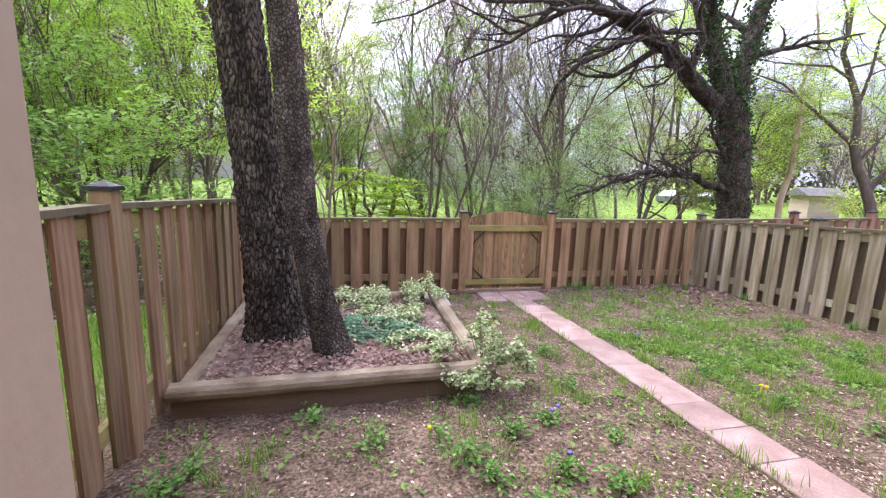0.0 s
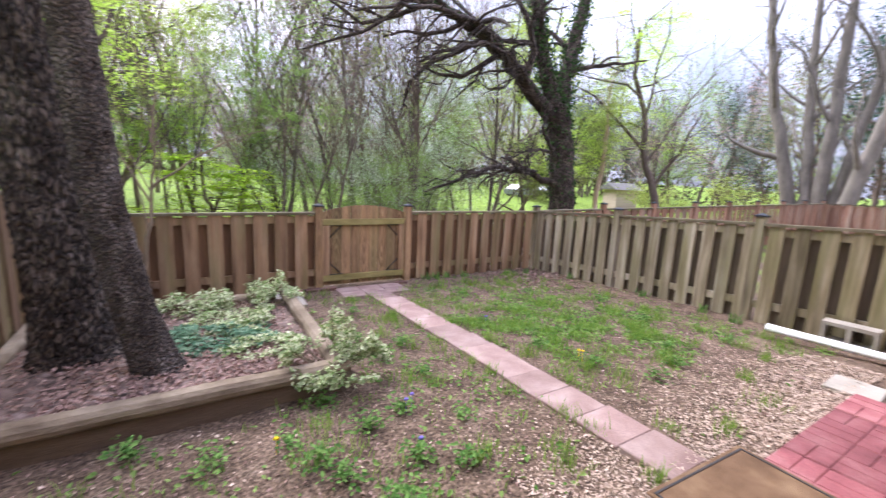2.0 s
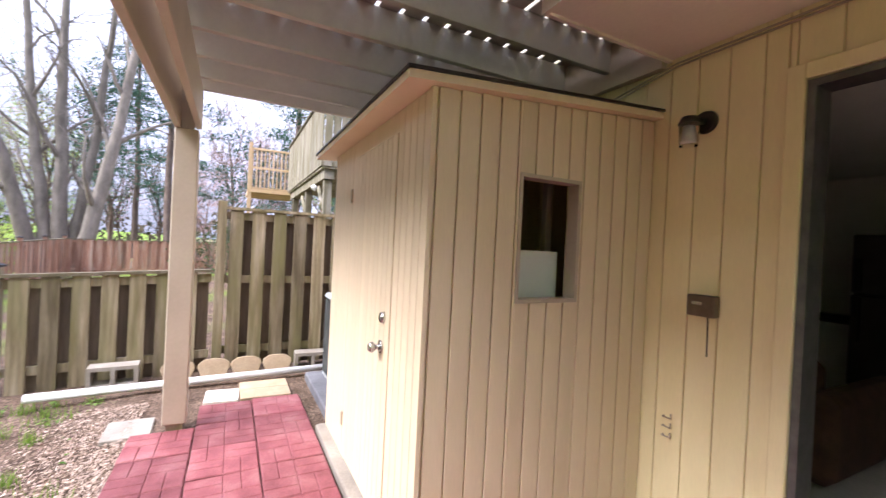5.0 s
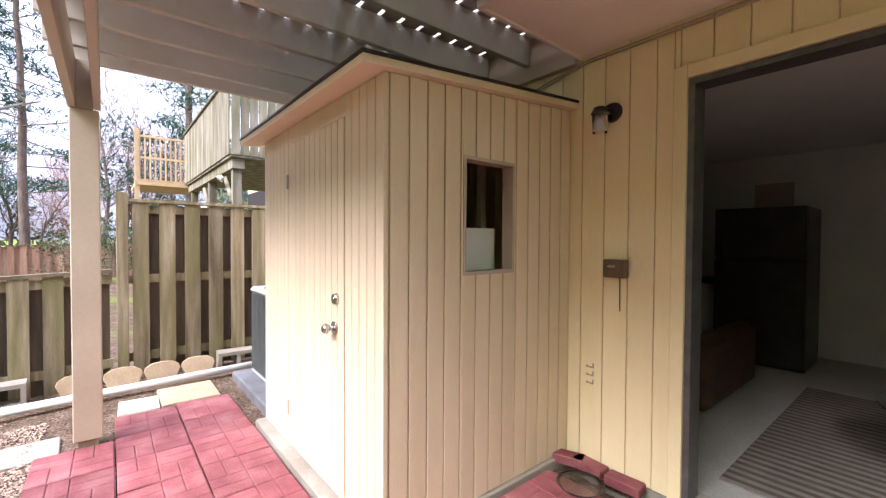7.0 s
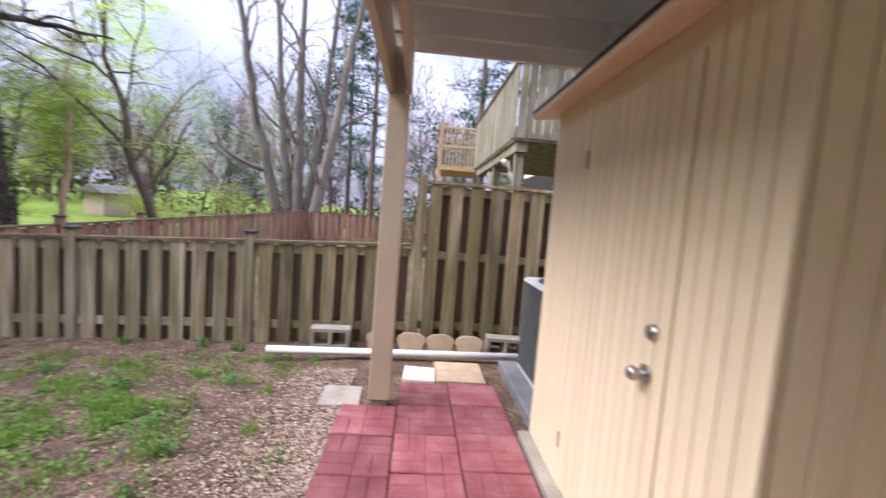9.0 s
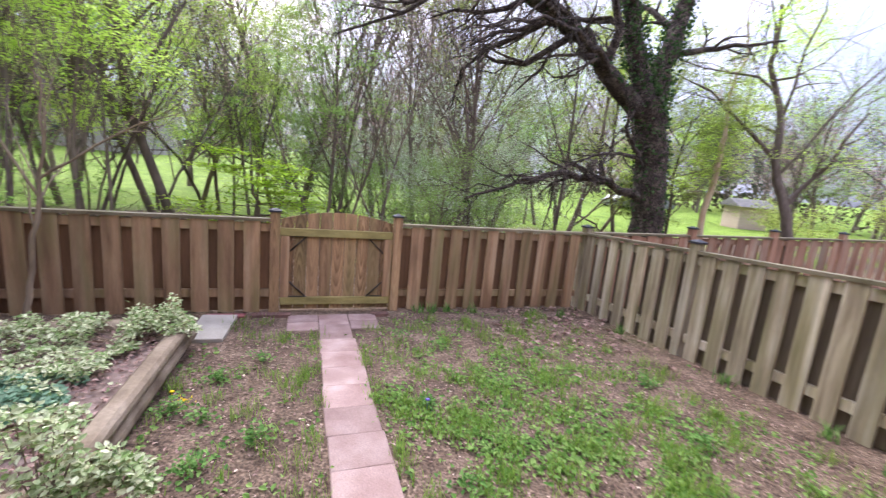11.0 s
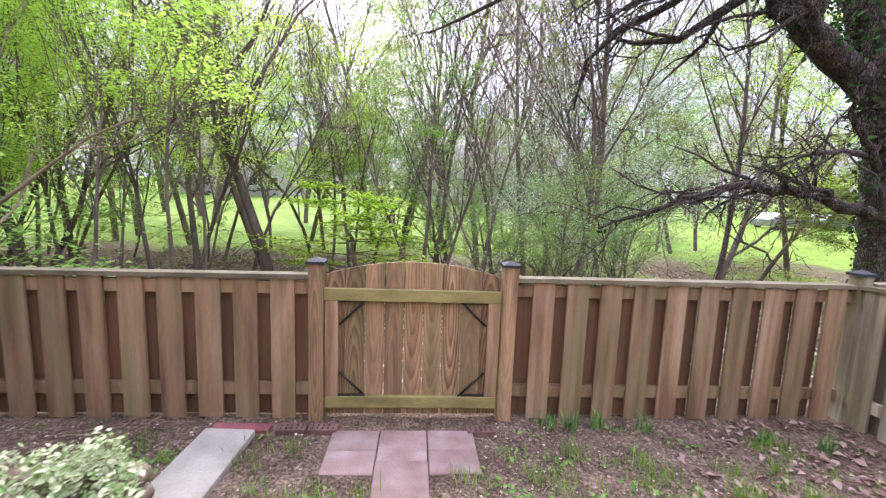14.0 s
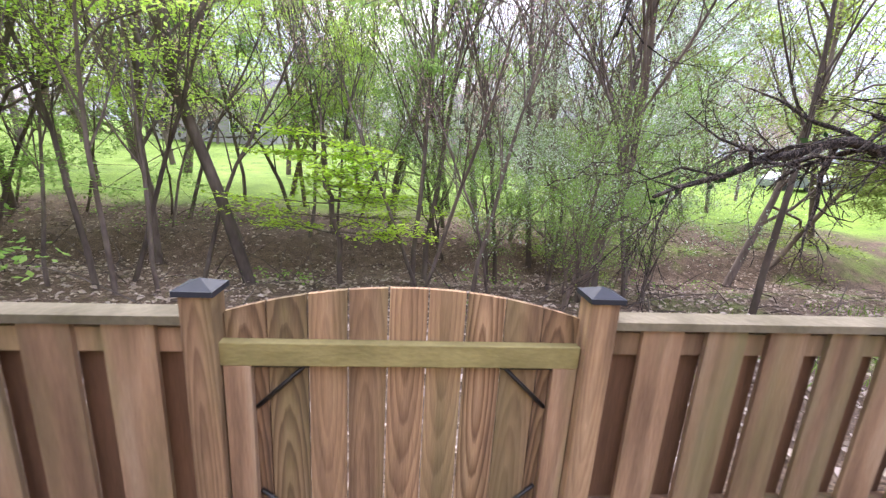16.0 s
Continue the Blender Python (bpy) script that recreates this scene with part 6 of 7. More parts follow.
for bx_, by_, bt_ in ((1.335, 5.45, 2), (1.54, 5.45, -1), (2.60, 5.44, 3)):
    cored_brick(bx_, by_, bt_)
slab = thing("red_slab", "thin red concrete slab lying against the fence", "paver", (1.0, 5.47, ground_z(1.0, 5.47)))
part("body", boxm(-0.19, 0.19, -0.04, 0.04, 0.0, 0.03, bevel=0.004, m=pose(1.0, 5.475, ground_z(1.0, 5.47) - 0.003, 2, 0, -2)), REDBRICK, slab)

# doormat
MATM = mat("brown_coir", [(0.12, 0.066, 0.032), (0.19, 0.11, 0.058), (0.26, 0.165, 0.09)], 6.0, 0.98, 0.9, fine=200, rand=0.0)
dm = thing("doormat", "worn brown coir doormat lying on red pavers", "doormat", (1.98, 0.70, 0.01))
part("mat", boxm(-0.385, 0.385, -0.255, 0.255, 0.0, 0.014, bevel=0.005, m=pose(1.98, 0.70, 0.011, 0, 0, -3)), MATM, dm)
for a, b, c, d2 in ((-0.35, 0.35, -0.232, -0.222), (-0.35, 0.35, 0.222, 0.232), (-0.36, -0.35, -0.232, 0.232), (0.35, 0.36, -0.232, 0.232)):
    part("border", boxm(a, b, c, d2, 0.0145, 0.0175, m=pose(1.98, 0.70, 0.011, 0, 0, -3)), DARK, dm, "dark border line")

# ---------------------------------------------------------------- things on the house wall
GLASS = bpy.data.materials.new("clear_glass")
GLASS.use_nodes = True
_g = GLASS.node_tree.nodes["Principled BSDF"]
_g.inputs["Transmission Weight"].default_value, _g.inputs["Roughness"].default_value, _g.inputs["IOR"].default_value = 1.0, 0.05, 1.45
wl = thing("wall_lamp", "black wall lamp with a clear glass jar", "lamp", (1.53, HY, 2.1))
WF = HY + 0.001
part("backplate", cylm((1.50, WF, 2.16), (1.50, WF + 0.022, 2.16), 0.058, 0.052, 20), BRONZE, wl)
b_ = bmesh.new()
cyl(b_, (1.50, WF + 0.022, 2.16), (1.52, WF + 0.09, 2.165), 0.016, n=10)
cyl(b_, (1.525, WF + 0.10, 2.14), (1.525, WF + 0.10, 2.175), 0.052, 0.035, 18)
part("arm", b_, BRONZE, wl)
part("shade", cylm((1.525, WF + 0.10, 2.03), (1.525, WF + 0.10, 2.139), 0.042, 0.046, 18, caps=False), GLASS, wl, "clear glass jar")
part("bulb", cylm((1.525, WF + 0.10, 2.045), (1.525, WF + 0.10, 2.13), 0.026, 0.018, 12), WHITEPVC, wl, "white bulb")
mb = thing("mailbox", "small dark brown metal box on the wall", "box", (1.48, HY, 1.24))
BOXBROWN = mat("brown_box_enamel", [(0.10, 0.065, 0.04), (0.15, 0.10, 0.065)], 10, 0.45, 0.05, rand=0.02)
part("box", boxm(1.39, 1.52, WF, WF + 0.06, 1.188, 1.292, bevel=0.006), BOXBROWN, mb)
part("plate", boxm(1.44, 1.49, WF + 0.061, WF + 0.064, 1.245, 1.26), STEEL, mb, "small pale plate")
part("cable", cylm((1.44, WF + 0.004, 0.99), (1.443, WF + 0.004, 1.184), 0.003, n=6), BRONZE, mb)
hk = thing("wall_hook", "cream painted wire hooks on the siding", "hook", (1.62, HY, 0.57))
for dz in (-0.05, 0.0, 0.05):
    hb = bmesh.new()
    cyl(hb, (1.645, WF + 0.015, 0.57 + dz), (1.60, WF + 0.015, 0.57 + dz), 0.004, n=6)
    cyl(hb, (1.60, WF + 0.015, 0.57 + dz), (1.60, WF + 0.015, 0.595 + dz), 0.004, n=6)
    cyl(hb, (1.645, WF, 0.57 + dz), (1.645, WF + 0.015, 0.57 + dz), 0.004, n=6)
    part("hook", hb, CREAM_TRIM, hk)
wire = thing("cable", "thin cream cables stapled along the wall", "cable", (0.5, HY, 2.5))
for dz in (0, 0.018):
    part("cable", cylm((1.66, WF + 0.012, 2.50 + dz), (-1.2, WF + 0.012, 2.515 + dz), 0.005, n=6), CREAM_TRIM, wire)
    part("cable", cylm((1.66, WF + 0.012, 2.50 + dz), (2.6, WF + 0.012, 2.33 + dz), 0.005, n=6), CREAM_TRIM, wire)
bowl = thing("bowl", "shallow clear glass dish on the ground", "bowl", (1.50, -1.58, 0))
bb = bmesh.new()
N_ = 24
rr_ = [(0.085, 0.006), (0.11, 0.03), (0.13, 0.05), (0.126, 0.05), (0.105, 0.032), (0.08, 0.011)]
ringv = [[bb.verts.new((1.50 + r * math.cos(6.2832 * k / N_), -1.58 + r * math.sin(6.2832 * k / N_), z + 0.004)) for k in range(N_)] for r, z in rr_]
for a, b in zip(ringv, ringv[1:]):
    for k in range(N_):
        bb.faces.new((a[k], a[(k + 1) % N_], b[(k + 1) % N_], b[k])).smooth = True
bb.faces.new(ringv[0][::-1])
bb.faces.new(ringv[-1])
part("dish", bb, GLASS, bowl)
for x, y, t in ((1.36, -1.80, 3), (1.58, -1.81, -4), (1.72, -1.79, 20)):
    br = part("brick", boxm(-0.1, 0.1, -0.048, 0.048, 0.0, 0.057, bevel=0.006, m=pose(x, y, 0.004, 0, 0, t)), REDBRICK, None)
    tagged(br, "loose red brick along the house wall", "brick", "loose bricks")

# ---------------------------------------------------------------- inside the room
fr = thing("refrigerator", "dark two-door refrigerator with black handles", "refrigerator", (1.6, -5.4, 0))
FRM = mat("dark_steel_fridge", [(0.045, 0.042, 0.04), (0.065, 0.06, 0.058)], 6, 0.35, 0.02, metal=0.4, rand=0.02)
part("body", boxm(1.15, 1.98, -5.9, -5.2, 0.02, 1.78, bevel=0.01), FRM, fr)
part("door", boxm(1.15, 1.98, -5.198, -5.14, 0.06, 1.20, bevel=0.01), FRM, fr)
part("door", boxm(1.15, 1.98, -5.198, -5.14, 1.22, 1.78, bevel=0.01), FRM, fr)
part("handle", boxm(1.90, 1.94, -5.138, -5.09, 0.75, 1.18, bevel=0.008), DARK, fr)
part("handle", boxm(1.90, 1.94, -5.138, -5.09, 1.24, 1.55, bevel=0.008), DARK, fr)
so = thing("sofa", "dark reddish-brown sofa with a folded patterned blanket", "sofa", (1.7, -3.6, 0))
SOFA = mat("dark_brown_upholstery", [(0.05, 0.025, 0.018), (0.09, 0.045, 0.03)], 8, 0.9, 0.3, rand=0.03)
part("base", boxm(1.5, 3.4, -4.3, -3.4, 0.06, 0.42, bevel=0.05), SOFA, so)
part("backrest", boxm(1.5, 3.4, -3.4, -3.15, 0.1, 0.84, bevel=0.06), SOFA, so)
part("armrest", boxm(1.36, 1.56, -4.35, -3.12, 0.06, 0.64, bevel=0.06), SOFA, so)
BLK = mat("patterned_blanket", [(0.10, 0.04, 0.03), (0.35, 0.22, 0.15), (0.12, 0.10, 0.10)], 18, 0.95, 0.4, rand=0.0)
part("blanket", boxm(1.6, 2.1, -3.45, -3.1, 0.845, 0.93, bevel=0.03), BLK, so, "folded patterned blanket")
rug = thing("rug", "striped brown rug on a pale floor", "rug", (0.3, -3.2, 0.01))
RUG1 = mat("brown_rug", [(0.10, 0.075, 0.05), (0.14, 0.11, 0.08)], 10, 0.95, 0.3, rand=0.03)
RUG2 = mat("grey_rug_stripe", [(0.20, 0.18, 0.15), (0.26, 0.23, 0.2)], 10, 0.95, 0.3, rand=0.03)
for k in range(60):
    part("stripe", boxm(-1.1, 1.05, -2.3 - 0.04 * (k + 1) + 0.001, -2.3 - 0.04 * k, 0.012, 0.022), RUG1 if k % 2 else RUG2, rug)
tb = thing("coffee_table", "round glass coffee table on a dark base", "table", (0.0, -3.3, 0))
part("tabletop", cylm((0.0, -3.3, 0.42), (0.0, -3.3, 0.432), 0.5, n=40), GLASS, tb)
for k in range(3):
    a = k * 2.094
    part("leg", cylm((0.3 * math.cos(a), -3.3 + 0.3 * math.sin(a), 0.022), (0.22 * math.cos(a), -3.3 + 0.22 * math.sin(a), 0.42), 0.02, n=8), BRONZE, tb)
ct = thing("kitchen_cabinet", "white base cabinet with dark worktop", "cabinet", (2.6, -5.7, 0))
part("body", boxm(2.02, 3.6, -6.18, -5.6, 0.02, 0.86), WHITEPVC, ct)
part("worktop", boxm(2.0, 3.62, -6.18, -5.56, 0.861, 0.90), DARK, ct)
hang = part("wall_panel", boxm(1.45, 1.85, -6.198, -6.17, 1.82, 2.15), CREAM_TRIM, None)
tagged(hang, "plain tan panel on the room wall", "panel")
# shelf goods dimly seen in the shed
bx = part("carton", boxm(2.35, 2.7, -1.25, -0.8, 0.03, 1.0, bevel=0.01), MATM, None)
tagged(bx, "brown carton standing inside the dark shed", "carton")

# ---------------------------------------------------------------- ground cover
VAR = leafmat("variegated_cream_leaf", (0.17, 0.27, 0.08), (0.66, 0.66, 0.44), trans=0.2)
TEAL = leafmat("blue_green_ground_leaf", (0.10, 0.20, 0.12), (0.26, 0.37, 0.24), trans=0.2)
DEAD = leafmat("dead_leaf", (0.20, 0.12, 0.10), (0.45, 0.31, 0.26), trans=0.1)
CHIP = leafmat("wood_chip", (0.33, 0.23, 0.17), (0.62, 0.49, 0.39), trans=0.0)
BLADE = leafmat("grass_blade", (0.11, 0.22, 0.03), (0.28, 0.41, 0.08), trans=0.35)
CLOVER = leafmat("small_clover_leaf", (0.09, 0.19, 0.04), (0.26, 0.38, 0.11), trans=0.3)
WEED = leafmat("weed_leaf", (0.06, 0.15, 0.035), (0.22, 0.36, 0.10), trans=0.25)
YELLOW = leafmat("yellow_petal", (0.75, 0.55, 0.02), (0.85, 0.65, 0.03), trans=0.2)
VIOLET = leafmat("violet_petal", (0.16, 0.12, 0.42), (0.30, 0.24, 0.6), trans=0.2)
grng = random.Random(5)


class Cover:
    def __init__(self):
        self.v, self.f = [], []

    def blade(self, x, y, z, h, w, lean=0.5):
        a = grng.random() * 6.283
        dx, dy = math.cos(a), math.sin(a)
        b = a + grng.uniform(1.2, 1.9)
        wx, wy = math.cos(b) * w, math.sin(b) * w
        l = lean * grng.random() * h
        k = len(self.v)
        self.v += [(x - wx, y - wy, z), (x + wx, y + wy, z), (x + dx * l * 0.4 + wx * 0.7, y + dy * l * 0.4 + wy * 0.7, z + h * 0.6), (x + dx * l * 0.4 - wx * 0.7, y + dy * l * 0.4 - wy * 0.7, z + h * 0.6), (x + dx * l, y + dy * l, z + h)]
        self.f += [(k, k + 1, k + 2, k + 3), (k + 3, k + 2, k + 4)]

    def leaf(self, x, y, z, s, flat=0.7, aspect=0.6, curl=0.15):
        a = grng.random() * 6.283
        up = grng.uniform(-1, 1) * (1 - flat) + 0.02
        u = Vector((math.cos(a), math.sin(a), up)).normalized()
        n_ = Vector((grng.gauss(0, 1 - flat + 0.1), grng.gauss(0, 1 - flat + 0.1), 1))
        w = u.cross(n_).normalized() * s * aspect * 0.5
        n_ = w.cross(u).normalized()
        p = Vector((x, y, z))
        k = len(self.v)
        c = n_ * s * curl
        for q in (p, p + u * s * 0.4 + w + c, p + u * s * 0.75 + w * 0.7 + c * 0.8, p + u * s, p + u * s * 0.75 - w * 0.7 + c * 0.8, p + u * s * 0.4 - w + c):
            self.v.append((q.x, q.y, q.z))
        self.f += [(k, k + 1, k + 2, k + 3), (k, k + 3, k + 4, k + 5)]

    def make(self, name, label, category, material, kind="stuff"):
        ob = raw(name, self.v, self.f, material)
        return tagged(ob, label, category, kind=kind)


def on_hard(x, y):
    """True over path, patio, bed or slab."""
    return (abs(x - PX) < 0.19 and y > 1.0) or (abs(x - PX) < 0.5 and y > 4.95) or (y < 0.85 and x < 4.36) or (BX0 - 0.1 < x < BX1 + 0.1 and BY0 - 0.1 < y < BY1 + 0.1) or (x > 3.6 and y < 0.9 and x < 4.2) or (0.78 < x < 1.13 and 4.75 < y < 5.42)


def density(x, y):
    """How grassy the yard is."""
    d = 0.04 + 0.45 * max(0.0, noise.noise((x * 0.9, y * 0.9, 4.0)))
    g1 = math.exp(-(((x - 3.25) / 0.9) ** 2 + ((y - 3.05) / 0.85) ** 2))
    d += 2.3 * g1 * max(0.0, 0.35 + 1.7 * noise.noise((x * 2.3, y * 2.3, 2.0)))
    if y < 1.9 and x < 1.7:
        d = d * 0.55 + 0.03
    elif y < 1.75:
        d *= 0.25
    if x > 4.9 or y > 5.2:
        d *= 0.25
    if x < 0.9 and y > 1.6:
        d *= 0.8
    return d


gr, fine_w = Cover(), Cover()
for _ in range(22000):
    x, y = grng.uniform(-1.1, 5.3), grng.uniform(0.95, 5.5)
    if on_hard(x, y) or grng.random() > density(x, y):
        continue
    clump = noise.noise((x * 3.1, y * 3.1, 1.0))
    z = ground_z(x, y)
    if clump > -0.05:
        for _ in range(grng.randint(3, 8)):
            gr.blade(x + grng.gauss(0, 0.03), y + grng.gauss(0, 0.03), z - 0.004, grng.uniform(0.03, 0.085), 0.003, 0.9)
    for _ in range(grng.randint(1, 5)):
        fine_w.leaf(x + grng.gauss(0, 0.05), y + grng.gauss(0, 0.05), z + grng.uniform(0.004, 0.03), grng.uniform(0.018, 0.048), 0.6)
# distinct taller tufts
for _ in range(170):
    x, y = grng.uniform(-0.8, 5.0), grng.uniform(1.0, 5.3)
    if on_hard(x, y):
        continue
    z = ground_z(x, y)
    s = grng.uniform(0.05, 0.11)
    for _ in range(grng.randint(25, 60)):
        gr.blade(x + grng.gauss(0, s * 0.6), y + grng.gauss(0, s * 0.6), z - 0.004, grng.uniform(0.05, 0.13), 0.0025, 0.8)
for k in range(16):
    ty = lerp(1.2, 4.6, (k + grng.random()) / 16)
    sx = grng.choice((-1, 1)) * grng.uniform(0.17, 0.24)
    for _ in range(40):
        gr.blade(PX + sx + grng.gauss(0, 0.03), ty + grng.gauss(0, 0.05), ground_z(PX, ty) - 0.003, grng.uniform(0.04, 0.11), 0.0025, 0.9)
gr.make("grass", "thin patchy spring grass in the bare yard", "grass", BLADE)
fine_w.make("low_weeds", "small clover-like weeds spread over the yard", "weeds", CLOVER)

# leaf and twig litter over the yard
li = Cover()
for _ in range(11000):
    x, y = grng.uniform(-1.15, 5.35), grng.uniform(0.9, 5.6)
    if on_hard(x, y) and not (x < 4.3 and y < 0.85):
        continue
    if y < 0.85:
        continue
    li.leaf(x, y, ground_z(x, y) + grng.uniform(0.002, 0.008), grng.uniform(0.006, 0.03), 0.7, grng.uniform(0.2, 0.7), 0.15)
for _ in range(420):
    x, y = grng.gauss(4.6, 0.5), grng.gauss(4.8, 0.5)
    if x < 5.38 and y < 5.58:
        li.leaf(x, y, ground_z(x, y) + grng.uniform(0.004, 0.02), grng.uniform(0.03, 0.08), 0.7, 0.6, 0.2)
li.make("leaf_litter", "scattered dry leaves and bits on the earth", "litter", DEAD)
ch = Cover()
for _ in range(15000):
    x, y = grng.uniform(1.2, 4.6), abs(grng.gauss(0, 0.34)) + 0.82
    if (abs(x - PX) < 0.17 and y > 1.12) or y > 2.1 or (x < 2.45 and x > 1.55 and y < 0.97):
        continue
    if x > 3.9 and y < 0.7:
        continue
    ch.leaf(x, y, max(ground_z(x, y), -0.035 if y < 0.9 else -9) + grng.uniform(0.002, 0.02), grng.uniform(0.008, 0.026), 0.6, grng.uniform(0.25, 0.6), 0.02)
for _ in range(2600):
    x, y = grng.uniform(-1.1, 5.35), grng.uniform(1.0, 5.55)
    if not on_hard(x, y):
        ch.leaf(x, y, ground_z(x, y) + grng.uniform(0.002, 0.012), grng.uniform(0.007, 0.026), 0.8, grng.uniform(0.4, 0.8), 0.05)
ch.make("wood_chips", "pale wood chips spread along the patio's edge", "wood chips", CHIP)
tg = Limbs(90)
for _ in range(700):
    x, y = grng.uniform(-1.1, 5.3), grng.uniform(0.95, 5.55)
    if on_hard(x, y):
        continue
    a, L = grng.random() * 6.283, grng.uniform(0.04, 0.2)
    z = ground_z(x, y) + 0.006
    p = V(x, y, z)
    q = p + V(math.cos(a) * L, math.sin(a) * L, grng.uniform(0, 0.012))
    tg.tube([p, p.lerp(q, 0.5) + V(0, 0, 0.004), q], [0.0025, 0.002, 0.001], 3)
tagged(raw("twigs", tg.v, tg.f, TIMBER), "fallen brown twigs scattered on the earth", "twigs", kind="stuff")

# broad-leaved weeds, each a plant of its own


def weed(x, y, leaf, n, size, h, label, flower=None, narrow=0.6, name="weed", cat="weed"):
    z = ground_z(x, y)
    e = thing(name, label, cat, (x, y, z), "yard weeds")
    c = Cover()
    for _ in range(n):
        a, r = grng.random() * 6.283, abs(grng.gauss(0, h * 0.8))
        c.leaf(x + math.cos(a) * r, y + math.sin(a) * r, z + grng.uniform(0.01, h), size * grng.uniform(0.6, 1.2), 0.55, narrow, 0.12)
    raw("leaves", c.v, c.f, leaf, e)
    if flower:
        for _ in range(grng.randint(1, 2)):
            fx, fy = x + grng.gauss(0, h * 0.7), y + grng.gauss(0, h * 0.7)
            bm = bmesh.new()
            cyl(bm, (fx, fy, z), (fx, fy, z + h * 1.1), 0.002, n=5)
            cyl(bm, (fx, fy, z + h * 1.1), (fx, fy, z + h * 1.1 + 0.008), 0.017, 0.008, 9)
            part("flower", bm, flower, e, "small bright flower")
    return e


for x, y, fl in ((0.35, 2.15, YELLOW), (0.45, 1.95, None), (0.52, 1.78, None), (0.78, 2.12, None), (1.02, 2.2, VIOLET), (-0.85, 2.1, None), (-0.95, 1.95, None), (-0.35, 2.45, None), (0.9, 1.75, VIOLET), (1.1, 1.6, None), (0.1, 1.5, None), (0.25, 1.38, VIOLET),
                 (0.7, 1.5, None), (1.3, 1.95, None), (1.4, 2.6, None), (1.25, 3.0, None), (1.2, 3.45, None), (1.5, 3.2, None), (1.0, 3.6, YELLOW), (1.45, 4.3, None), (1.2, 4.0, None), (2.7, 2.1, YELLOW), (2.9, 1.7, None), (3.3, 1.75, None), (3.6, 2.0, None), (2.55, 2.6, None), (2.6, 3.4, VIOLET),
                 (4.2, 2.6, None), (4.5, 3.4, None), (3.9, 4.1, None), (3.0, 4.4, None), (2.7, 4.7, None), (4.3, 1.8, None), (-0.9, 1.45, None), (0.0, 2.2, None), (0.62, 2.5, None)):
    weed(x, y, WEED, grng.randint(60, 120), 0.032, 0.085, "small broad-leaved green weed in bare earth", fl)
for x, y in ((3.25, 5.48), (3.1, 5.5), (3.45, 5.5), (3.8, 5.46), (4.9, 5.2), (5.25, 4.55), (5.28, 3.3), (5.22, 2.5), (5.1, 2.1), (4.55, 5.3)):
    e = thing("bulb_plant", "clump of strap-shaped green leaves by the fence", "plant", (x, y, ground_z(x, y)), "fence plants")
    c = Cover()
    for _ in range(26):
        c.blade(x + grng.gauss(0, 0.035), y + grng.gauss(0, 0.035), ground_z(x, y), grng.uniform(0.05, 0.14), 0.006, 0.9)
    raw("leaves", c.v, c.f, WEED, e)
# yellow-green moss plant
weed(1.05, 3.72, YELLOW, 40, 0.02, 0.04, "yellow-green flowering moss clump in grass", None, 0.4, "moss", "moss")

# ---------------------------------------------------------------- planting in the raised bed


def bed_z(x, y):
    j = (y - BY0 - 0.03) / (BY1 - BY0 - 0.03)
    return 0.02 - 0.07 * j + 0.05 * math.exp(-((x + 0.6) ** 2 + (y - 3.5) ** 2) / 0.3)


def euonymus(cx, cy, rx, ry, h, n, label, leaf=None, hang=0.0, size=0.034):
    e = thing("euonymus", label, "shrub", (cx, cy, bed_z(cx, cy)), "variegated shrubs")
    c, st = Cover(), Limbs(int(cx * 100 + cy * 10))
    for _ in range(n):
        a, r = grng.random() * 6.283, math.sqrt(grng.random())
        lump = 0.75 + 0.7 * noise.noise((cx + math.cos(a) * r * 3, cy + math.sin(a) * r * 3, 3.3))
        if noise.noise(((cx + math.cos(a) * r * rx) * 4, (cy + math.sin(a) * r * ry) * 4, 6.1)) < -0.12:
            continue
        x, y = cx + math.cos(a) * r * rx, cy + math.sin(a) * r * ry
        top = h * (1 - r * r * 0.7) * lump
        z = (bed_z(x, y) if BY0 < y and x < BX1 else -0.12 - hang) + top * grng.uniform(0.45, 1.05) + (0.1 if y < BY0 + 0.1 or x > BX1 - 0.05 else 0)
        c.leaf(x, y, max(z, bed_z(x, y) + 0.01 if x < BX1 and y > BY0 else -0.1), size * grng.uniform(0.7, 1.25), 0.45, 0.62, 0.1)
        if grng.random() < 0.03:
            st.tube([V(cx + math.cos(a) * r * rx * 0.3, cy + math.sin(a) * r * ry * 0.3, bed_z(cx, cy)), V(x, y, z)], [0.004, 0.002], 3)
    if st.f:
        tagged(raw("stem", st.v, st.f, TIMBER, e), kind="stuff")
    raw("leaves", c.v, c.f, leaf or VAR, e)


euonymus(0.80, 2.74, 0.37, 0.28, 0.36, 5200, "bushy cream and green variegated shrub over the timber", hang=0.02)
euonymus(0.55, 4.50, 0.42, 0.28, 0.34, 2600, "bushy cream and green variegated shrub by the bed's corner")
euonymus(0.05, 4.55, 0.48, 0.28, 0.24, 2000, "cream and green variegated creeping shrub in the bed")
euonymus(0.35, 3.95, 0.46, 0.40, 0.15, 3000, "cream and green variegated creeping shrub in the bed")
euonymus(0.42, 3.28, 0.32, 0.24, 0.12, 1000, "pale variegated creeping shrub thinning over leaves")
euonymus(0.12, 3.62, 0.46, 0.36, 0.12, 2400, "blue-green ground cover leaves in the bed", TEAL, size=0.042)
euonymus(-0.6, 4.6, 0.3, 0.2, 0.2, 500, "cream and green variegated shrub behind the trunks")
bl = Cover()
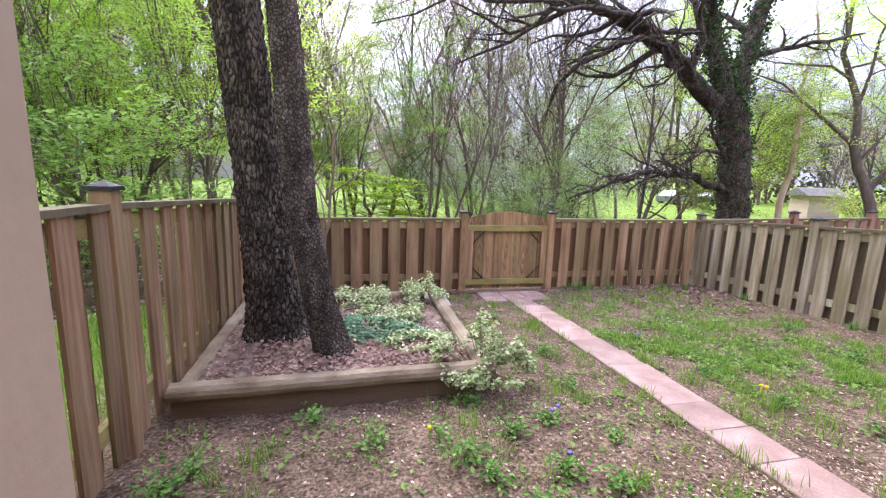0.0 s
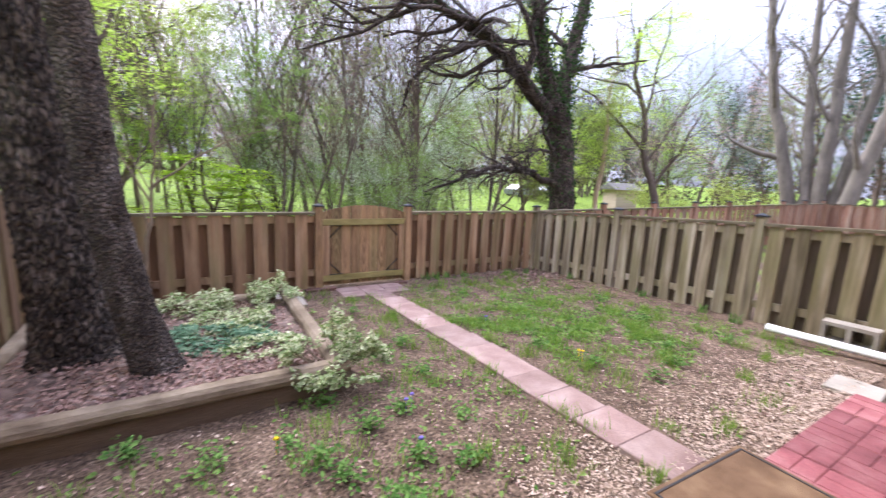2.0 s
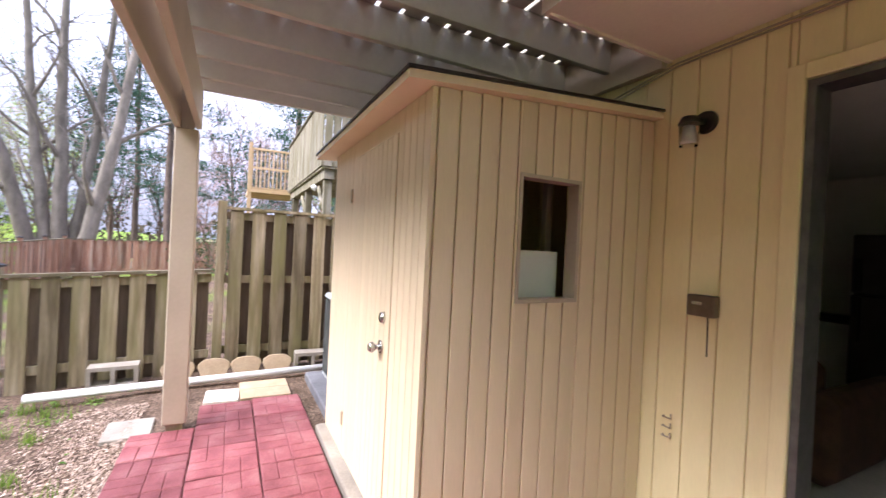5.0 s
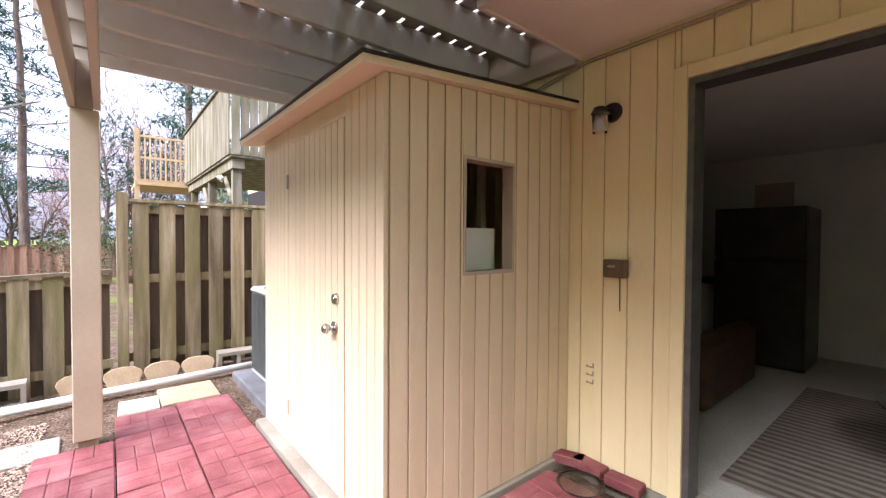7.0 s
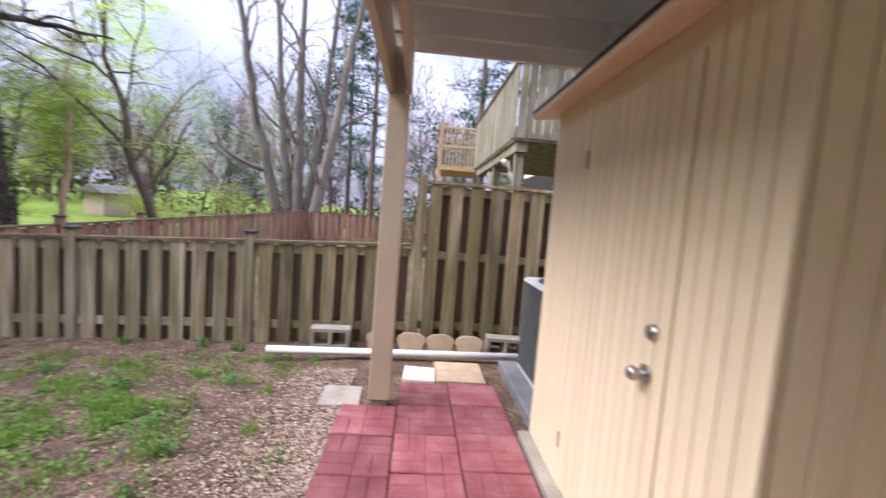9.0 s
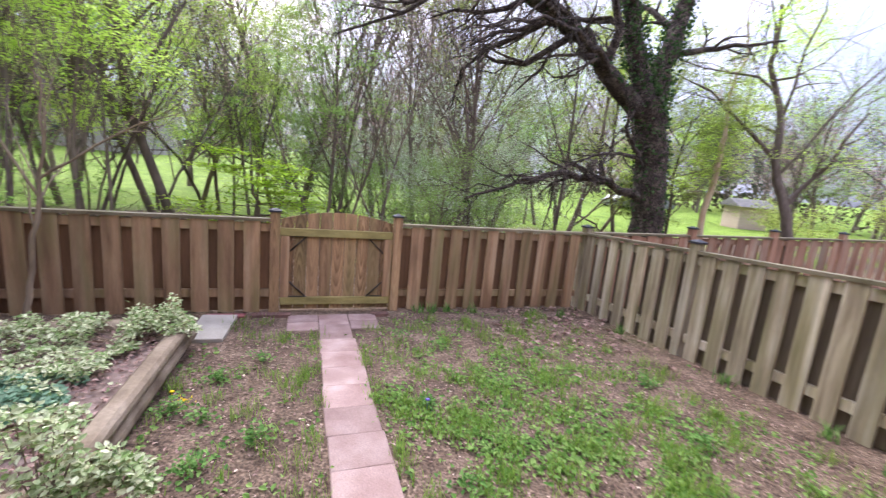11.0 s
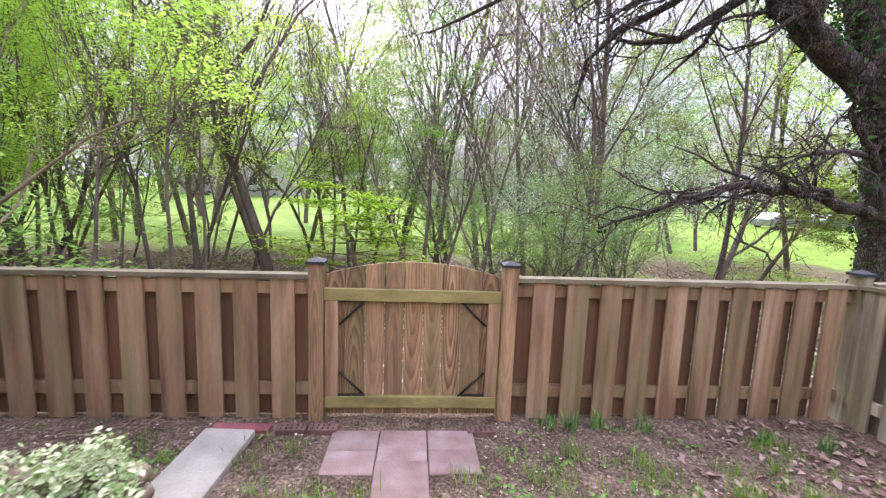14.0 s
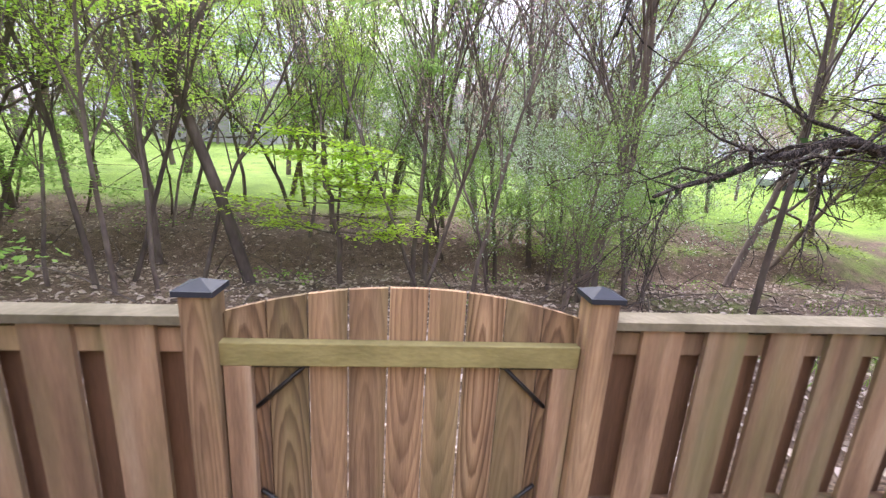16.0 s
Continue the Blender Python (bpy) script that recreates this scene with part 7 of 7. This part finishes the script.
for _ in range(6500):
    x, y = grng.uniform(BX0 + 0.05, BX1 - 0.06), grng.uniform(BY0 + 0.06, BY1 - 0.05)
    if grng.random() > (1.0 if (y < 3.4 and x > -0.75) else 0.35):
        continue
    bl.leaf(x, y, bed_z(x, y) + grng.uniform(0.006, 0.03), grng.uniform(0.018, 0.045), 0.6, 0.65, 0.2)
bl.make("dead_leaves", "pinkish brown dead leaves covering the bed", "litter", DEAD)
for x, y in ((-0.62, 2.95), (-0.5, 3.0), (-0.75, 3.02)):
    weed(x, y, WEED, 20, 0.05, 0.06, "low green seedling among dead leaves")
# brush, debris and undergrowth on the creek banks
br_ = Limbs(95)
for _ in range(420):
    x, y = grng.uniform(-14, 16), grng.uniform(7.7, 18.5)
    z = ground_z(x, y)
    a, L = grng.random() * 6.283, grng.uniform(0.3, 1.6)
    up = grng.uniform(0.0, 0.9) if grng.random() < 0.5 else 0.05
    p = V(x, y, z)
    q = p + V(math.cos(a) * L, math.sin(a) * L, up * L)
    br_.tube([p, p.lerp(q, 0.5) + V(0.05, 0.05, 0.06), q], [0.014, 0.01, 0.004], 3)
tagged(raw("brushwood", br_.v, br_.f, BARKF), "fallen branches and brush on the creek bank", "brush", kind="stuff")
bk = Cover()
for _ in range(15000):
    x, y = grng.uniform(-12, 15), grng.uniform(6.0, 18.5)
    bk.leaf(x, y, ground_z(x, y) + grng.uniform(0.005, 0.05), grng.uniform(0.04, 0.14), 0.75, 0.6, 0.2)
BANKLEAF = leafmat("bleached_bank_leaf", (0.28, 0.21, 0.16), (0.55, 0.45, 0.37), trans=0.05)
bk.make("bank_litter", "pale brown fallen leaves over the creek banks", "litter", BANKLEAF)
ug = Cover()
for _ in range(3000):
    x, y = grng.gauss(0, 7), grng.uniform(12.5, 19)
    if noise.noise((x * 0.5, y * 0.5, 8)) < 0.2:
        continue
    for _ in range(2):
        ug.leaf(x + grng.gauss(0, 0.1), y + grng.gauss(0, 0.1), ground_z(x, y) + grng.uniform(0.02, 0.3), grng.uniform(0.05, 0.1), 0.5)
ug.make("undergrowth", "patchy green undergrowth on the creek banks", "undergrowth", GREEN)
fg = Cover()
for _ in range(7000):
    if grng.random() < 0.45:
        x, y = grng.uniform(-3.2, -1.35), grng.uniform(0.5, 7.0)
    else:
        x, y = grng.uniform(3.0, 14.0), grng.uniform(6.3, 11.5)
        if noise.noise((x * 0.4, y * 0.4, 2.2)) < 0.0:
            continue
    fg.blade(x, y, ground_z(x, y), grng.uniform(0.05, 0.16), 0.006, 0.9)
fg.make("wild_grass", "bright grass growing outside the fence", "grass", BLADE)
